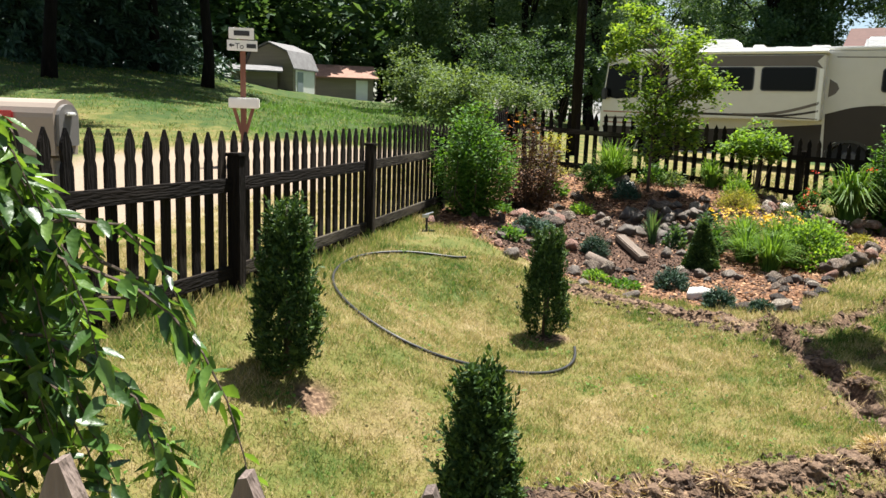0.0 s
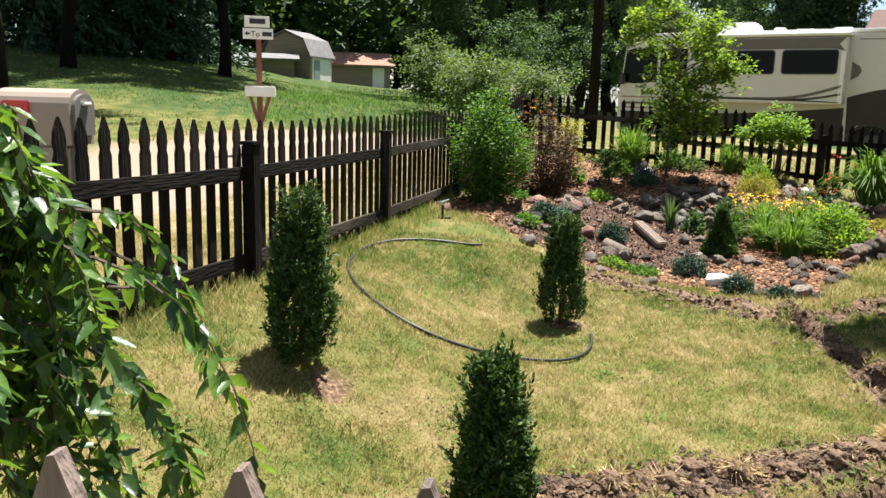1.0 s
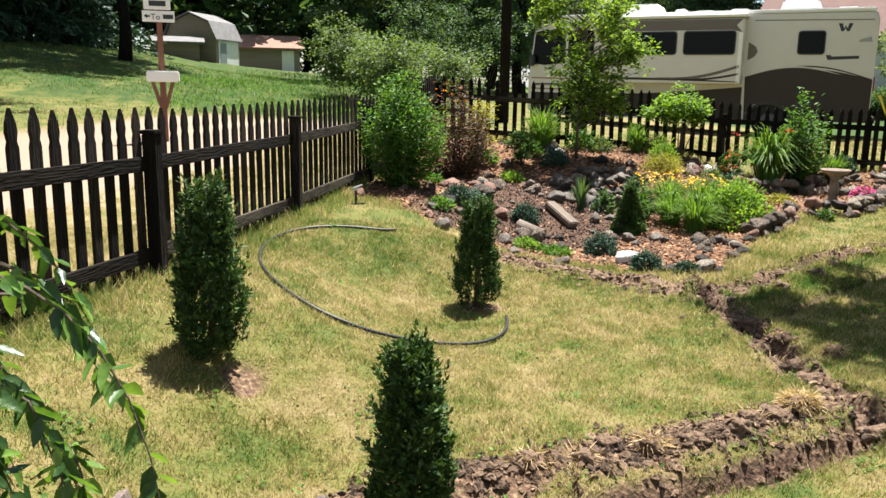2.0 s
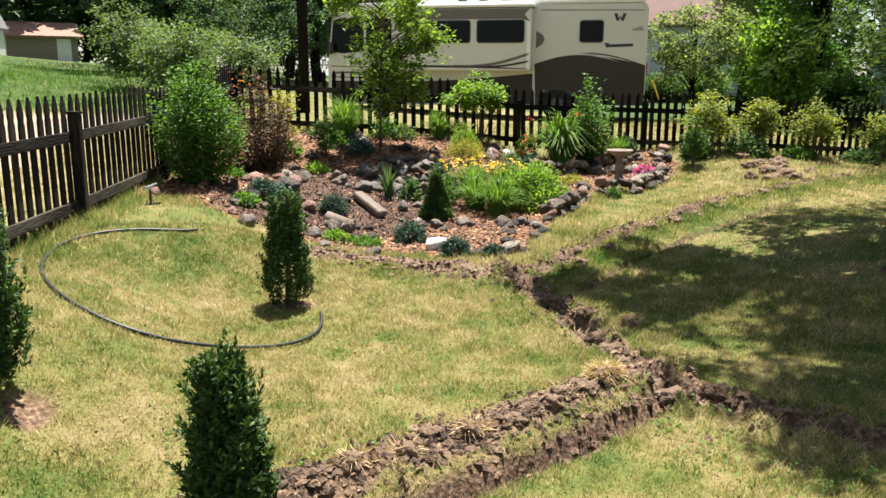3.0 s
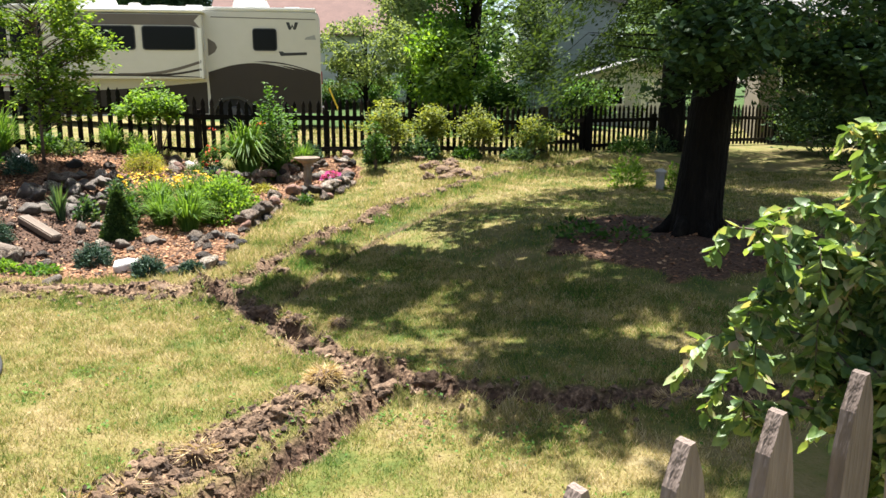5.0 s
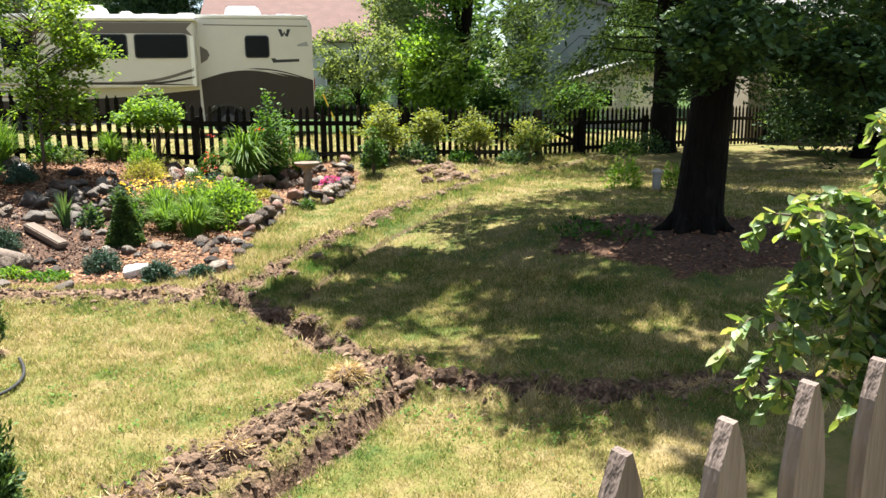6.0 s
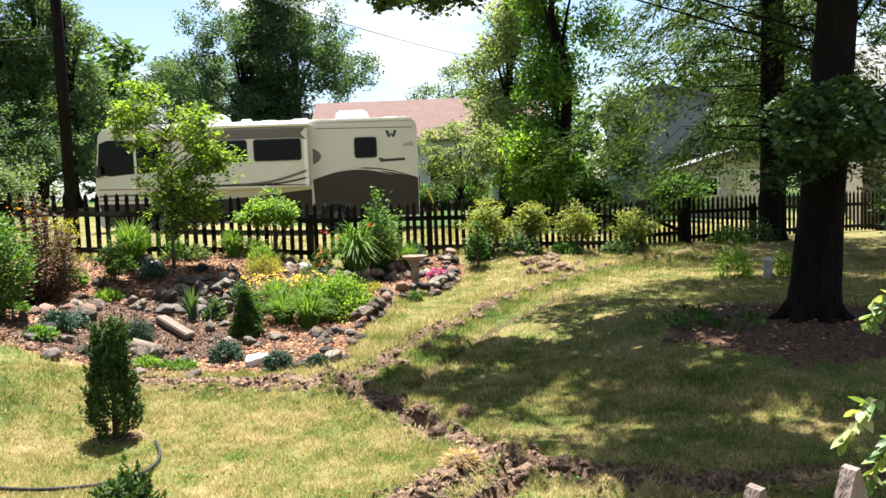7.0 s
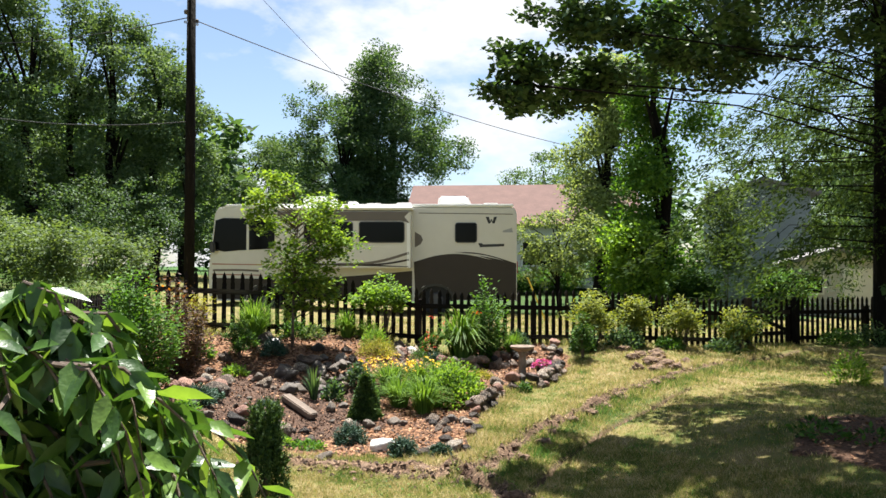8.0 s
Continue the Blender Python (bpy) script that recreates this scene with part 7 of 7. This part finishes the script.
for k, (x, y, w, h, st) in enumerate(((3.48, 3.70, 0.20, 0.14, 500), (3.08, 3.6, 0.17, 0.12, 40), (2.42, 3.46, 0.15, 0.11, 120), (2.0, 3.38, 0.16, 0.10, 60), (2.8, 3.52, 0.13, 0.08, 0), (3.28, 3.66, 0.13, 0.09, 0), (3.89, 3.0, 0.22, 0.12, 0), (4.62, 1.98, 0.2, 0.15, 300), (4.72, 1.83, 0.3, 0.17, 500), (4.25, 2.25, 0.26, 0.13, 260), (4.53, 4.63, 0.16, 0.13, 160),
                                    (4.05, 4.35, 0.3, 0.16, 0), (3.95, 3.95, 0.26, 0.16, 0), (4.3, 5.2, 0.28, 0.15, 0), (4.4, 5.7, 0.26, 0.14, 40), (4.1, 4.75, 0.24, 0.12, 60), (3.8, 3.55, 0.24, 0.12, 0), (4.0, 2.75, 0.2, 0.1, 0), (3.75, 6.75, 0.24, 0.12, 0), (3.4, 7.05, 0.26, 0.12, 0), (4.1, 6.35, 0.24, 0.1, 60),
                                    (5.0, 6.35, 0.24, 0.1, 0), (5.7, 6.65, 0.2, 0.09, 0), (6.6, 7.02, 0.22, 0.09, 0), (11.2, 8.7, 0.35, 0.16, 80), (11.5, 9.0, 0.4, 0.2, 80), (11.9, 9.2, 0.4, 0.22, 60), (12.3, 9.5, 0.4, 0.2, 0), (11.3, 8.2, 0.3, 0.14, 0), (12.2, 8.8, 0.3, 0.15, 0), (13.5, 8.6, 0.3, 0.12, 0), (14.5, 8.65, 0.3, 0.12, 0), (8.9, 7.6, 0.2, 0.08, 0), (4.8, 1.5, 0.24, 0.14, 120), (12.07, 10.13, 0.30, 0.17, 30), (11.58, 9.51, 0.34, 0.19, 30), (11.91, 9.58, 0.30, 0.17, 30), (11.52, 9.07, 0.36, 0.20, 30), (11.99, 9.25, 0.34, 0.19, 30), (11.47, 8.70, 0.40, 0.22, 30), (11.43, 8.47, 0.34, 0.19, 30), (11.23, 8.13, 0.30, 0.17, 30), (10.97, 8.58, 0.34, 0.19, 30), (11.66, 8.19, 0.24, 0.13, 30), (10.95, 8.93, 0.30, 0.17, 30), (10.84, 8.12, 0.30, 0.17, 30), (12.48, 8.34, 0.22, 0.12, 30), (13.31, 8.57, 0.20, 0.11, 30), (14.22, 8.82, 0.20, 0.11, 30), (4.18, 4.6, 0.2, 0.13, 0), (4.2, 5.0, 0.2, 0.12, 0), (4.42, 5.45, 0.22, 0.14, 0), (4.02, 4.15, 0.2, 0.14, 0), (3.88, 3.7, 0.22, 0.14, 0), (3.98, 3.3, 0.2, 0.12, 0), (4.35, 4.9, 0.18, 0.1, 40), (3.7, 3.35, 0.2, 0.1, 0), (2.2, 3.5, 0.16, 0.1, 0), (2.65, 3.45, 0.16, 0.1, 0), (2.95, 3.5, 0.14, 0.1, 0), (3.25, 3.58, 0.15, 0.1, 0), (1.75, 3.4, 0.18, 0.1, 80), (5.35, 6.25, 0.2, 0.1, 0), (5.95, 6.5, 0.22, 0.11, 0), (6.3, 6.72, 0.18, 0.09, 0), (6.95, 6.95, 0.2, 0.1, 30), (7.4, 7.05, 0.22, 0.1, 0), (7.9, 7.2, 0.2, 0.1, 0), (8.4, 7.36, 0.24, 0.11, 40), (9.2, 7.62, 0.22, 0.1, 0), (9.8, 7.75, 0.24, 0.12, 0), (10.3, 7.86, 0.26, 0.12, 0))):
    sod(x, y, w, h, 500 + k, st)


def chips():
    """Loose bark chips over the beds."""
    rng = np.random.default_rng(61)
    n = 46000
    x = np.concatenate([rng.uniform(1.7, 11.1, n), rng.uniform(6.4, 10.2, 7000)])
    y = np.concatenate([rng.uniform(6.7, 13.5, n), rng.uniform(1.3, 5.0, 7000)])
    keep = (mulch_mask(x, y) > 0.5) & (loam_shade_mask(x, y) < rng.uniform(0.2, 1.1, len(x)))
    x, y = x[keep], y[keep]
    z = height(x, y) + 0.006
    return tagged(leaf_mesh("bark_chips", np.stack([x, y, z], 1), 0.055, M_CHIP, None, rng, flat=0.9, aspect=0.55, label="loose red-brown bark mulch chips", kind="stuff"), category="mulch")


M_CHIP = material("bark_chip", [(0.1, (0.035, 0.018, 0.010)), (0.4, (0.12, 0.052, 0.023)), (0.7, (0.25, 0.115, 0.05)), (1.0, (0.44, 0.27, 0.15))], scale=4, fine=60, rough=0.85, bump=0.2, island=0.9)
chips()

# ---- lawn ----


def lawn():
    rng = np.random.default_rng(70)
    xs, ys, hs, ts = [], [], [], []
    # tufts: blades that share a foot and a tone
    for n, per, x0, x1, y0, y1, tall, wide in ((27000, 16, -1.6, 6.5, 1.3, 7.6, 0.046, 0.026), (12500, 13, 5, 17, 0.5, 10.5, 0.050, 0.045), (3600, 14, -3, 4.5, 3, 14.0, 0.07, 0.05), (3000, 13, 4, 22, 9, 18, 0.10, 0.08), (5200, 9, -17, 3, 11, 46, 0.11, 0.16)):
        cx, cy = rng.uniform(x0, x1, n), rng.uniform(y0, y1, n)
        tone = rng.normal(size=n) * 0.10
        high = tall * rng.uniform(0.5, 1.35, n)
        xs.append((cx[:, None] + rng.normal(size=(n, per)) * wide).ravel())
        ys.append((cy[:, None] + rng.normal(size=(n, per)) * wide).ravel())
        hs.append(np.repeat(high, per))
        ts.append(np.repeat(tone, per))
    # short growth between them
    for n, x0, x1, y0, y1, tall in ((150000, -1.6, 6.5, 1.3, 7.6, 0.022), (60000, 5, 17, 0.5, 10.5, 0.028)):
        xs.append(rng.uniform(x0, x1, n))
        ys.append(rng.uniform(y0, y1, n))
        hs.append(np.full(n, tall))
        ts.append(np.zeros(n))
    # rank grass along the trench, the fence foot and the ring of the bed
    for pts, n, wide, tall in ((TRENCH_B, 26000, 0.28, 0.11), (TRENCH_A, 9000, 0.26, 0.09), (MOUND, 2600, 0.30, 0.07), ([(-1.3, 3.0), (4.0, 13.8)], 16000, 0.16, 0.15), ([(1.75, 8.9), (3.8, 7.5), (5.0, 6.7), (7.6, 8.8), (10.9, 10.2)], 14000, 0.14, 0.10), ([(4.3, 13.7), (17, 9.3)], 9000, 0.14, 0.14)):
        p = near_line(rng, pts, n, wide)
        xs.append(p[:, 0])
        ys.append(p[:, 1])
        hs.append(np.full(n, tall))
        ts.append(np.zeros(n))
    x, y, h, tone = np.concatenate(xs), np.concatenate(ys), np.concatenate(hs), np.concatenate(ts)
    thin = ripple(x, y, 2.1, 4.4) * 0.35 + ripple(x, y, 8.0, 1.1) * 0.25
    keep = (soil_mask(x, y) < rng.uniform(0.05, 0.75, len(x))) & (mulch_mask(x, y) < 0.4) & (road_mask(x, y) < 0.5) & (rng.random(len(x)) < 0.92 + 0.5 * thin)
    x, y, tone, h = x[keep], y[keep], tone[keep], h[keep] * (0.8 + 0.35 * ripple(x[keep], y[keep], 3.0, 2.0))
    n = len(x)
    z = height(x, y)
    a = rng.uniform(0, 6.283, n)
    h = h * rng.uniform(0.35, 1.15, n)
    far = np.clip(np.hypot(x, y) / 6, 0.9, 5.0)
    w = 0.0027 * far * rng.uniform(0.8, 1.4, n)
    bend = h * rng.uniform(0.15, 1.3, n)
    b = rng.uniform(0, 6.283, n)
    v = np.empty((n, 3, 3))
    v[:, 0] = np.stack([x + w * np.cos(a), y + w * np.sin(a), z - 0.004], 1)
    v[:, 1] = np.stack([x - w * np.cos(a), y - w * np.sin(a), z - 0.004], 1)
    v[:, 2] = np.stack([x + bend * np.cos(b), y + bend * np.sin(b), z + h], 1)
    me = bpy.data.meshes.new("lawn_grass")
    me.vertices.add(3 * n)
    me.vertices.foreach_set("co", v.ravel())
    me.loops.add(3 * n)
    me.loops.foreach_set("vertex_index", np.arange(3 * n))
    me.polygons.add(n)
    me.polygons.foreach_set("loop_start", np.arange(0, 3 * n, 3))
    me.update(calc_edges=True)
    at = me.attributes.new("lush", 'FLOAT', 'POINT')
    at.data.foreach_set("value", np.repeat(lush(x, y) + tone + np.clip((h - 0.06) * 1.2, 0, 0.14) - 0.22 * (rng.random(n) < 0.14), 3).astype(np.float32))
    me.materials.append(M_GRASS)
    return tagged(new("lawn_grass", me), "patchy straw-coloured and green mown grass", "grass", kind="stuff")


lawn()


def clover():
    """Patches of small broad leaves in the turf."""
    rng = np.random.default_rng(91)
    c = np.stack([rng.uniform(-1, 7, 80), rng.uniform(1.6, 7.4, 80)], 1)
    n = rng.integers(15, 60, 80)
    p = np.concatenate([q + rng.normal(size=(k, 2)) * rng.uniform(0.04, 0.16) for q, k in zip(c, n)])
    e = np.concatenate([near_line(rng, pts, m, 0.24) for pts, m in ((MOUND, 700), (TRENCH_A, 1100), (TRENCH_B, 1500))])
    p = np.concatenate([p, e])
    p = p[(soil_mask(p[:, 0], p[:, 1]) < 0.6) & (mulch_mask(p[:, 0], p[:, 1]) < 0.4)]
    z = height(p[:, 0], p[:, 1]) + 0.008 + 0.02 * rng.random(len(p))
    return tagged(leaf_mesh("clover", np.concatenate([p, z[:, None]], 1), 0.024, M_LEAF_MID, None, rng, flat=0.6, aspect=0.7, label="small green clover and weeds in the turf", kind="stuff"), category="weeds")


clover()
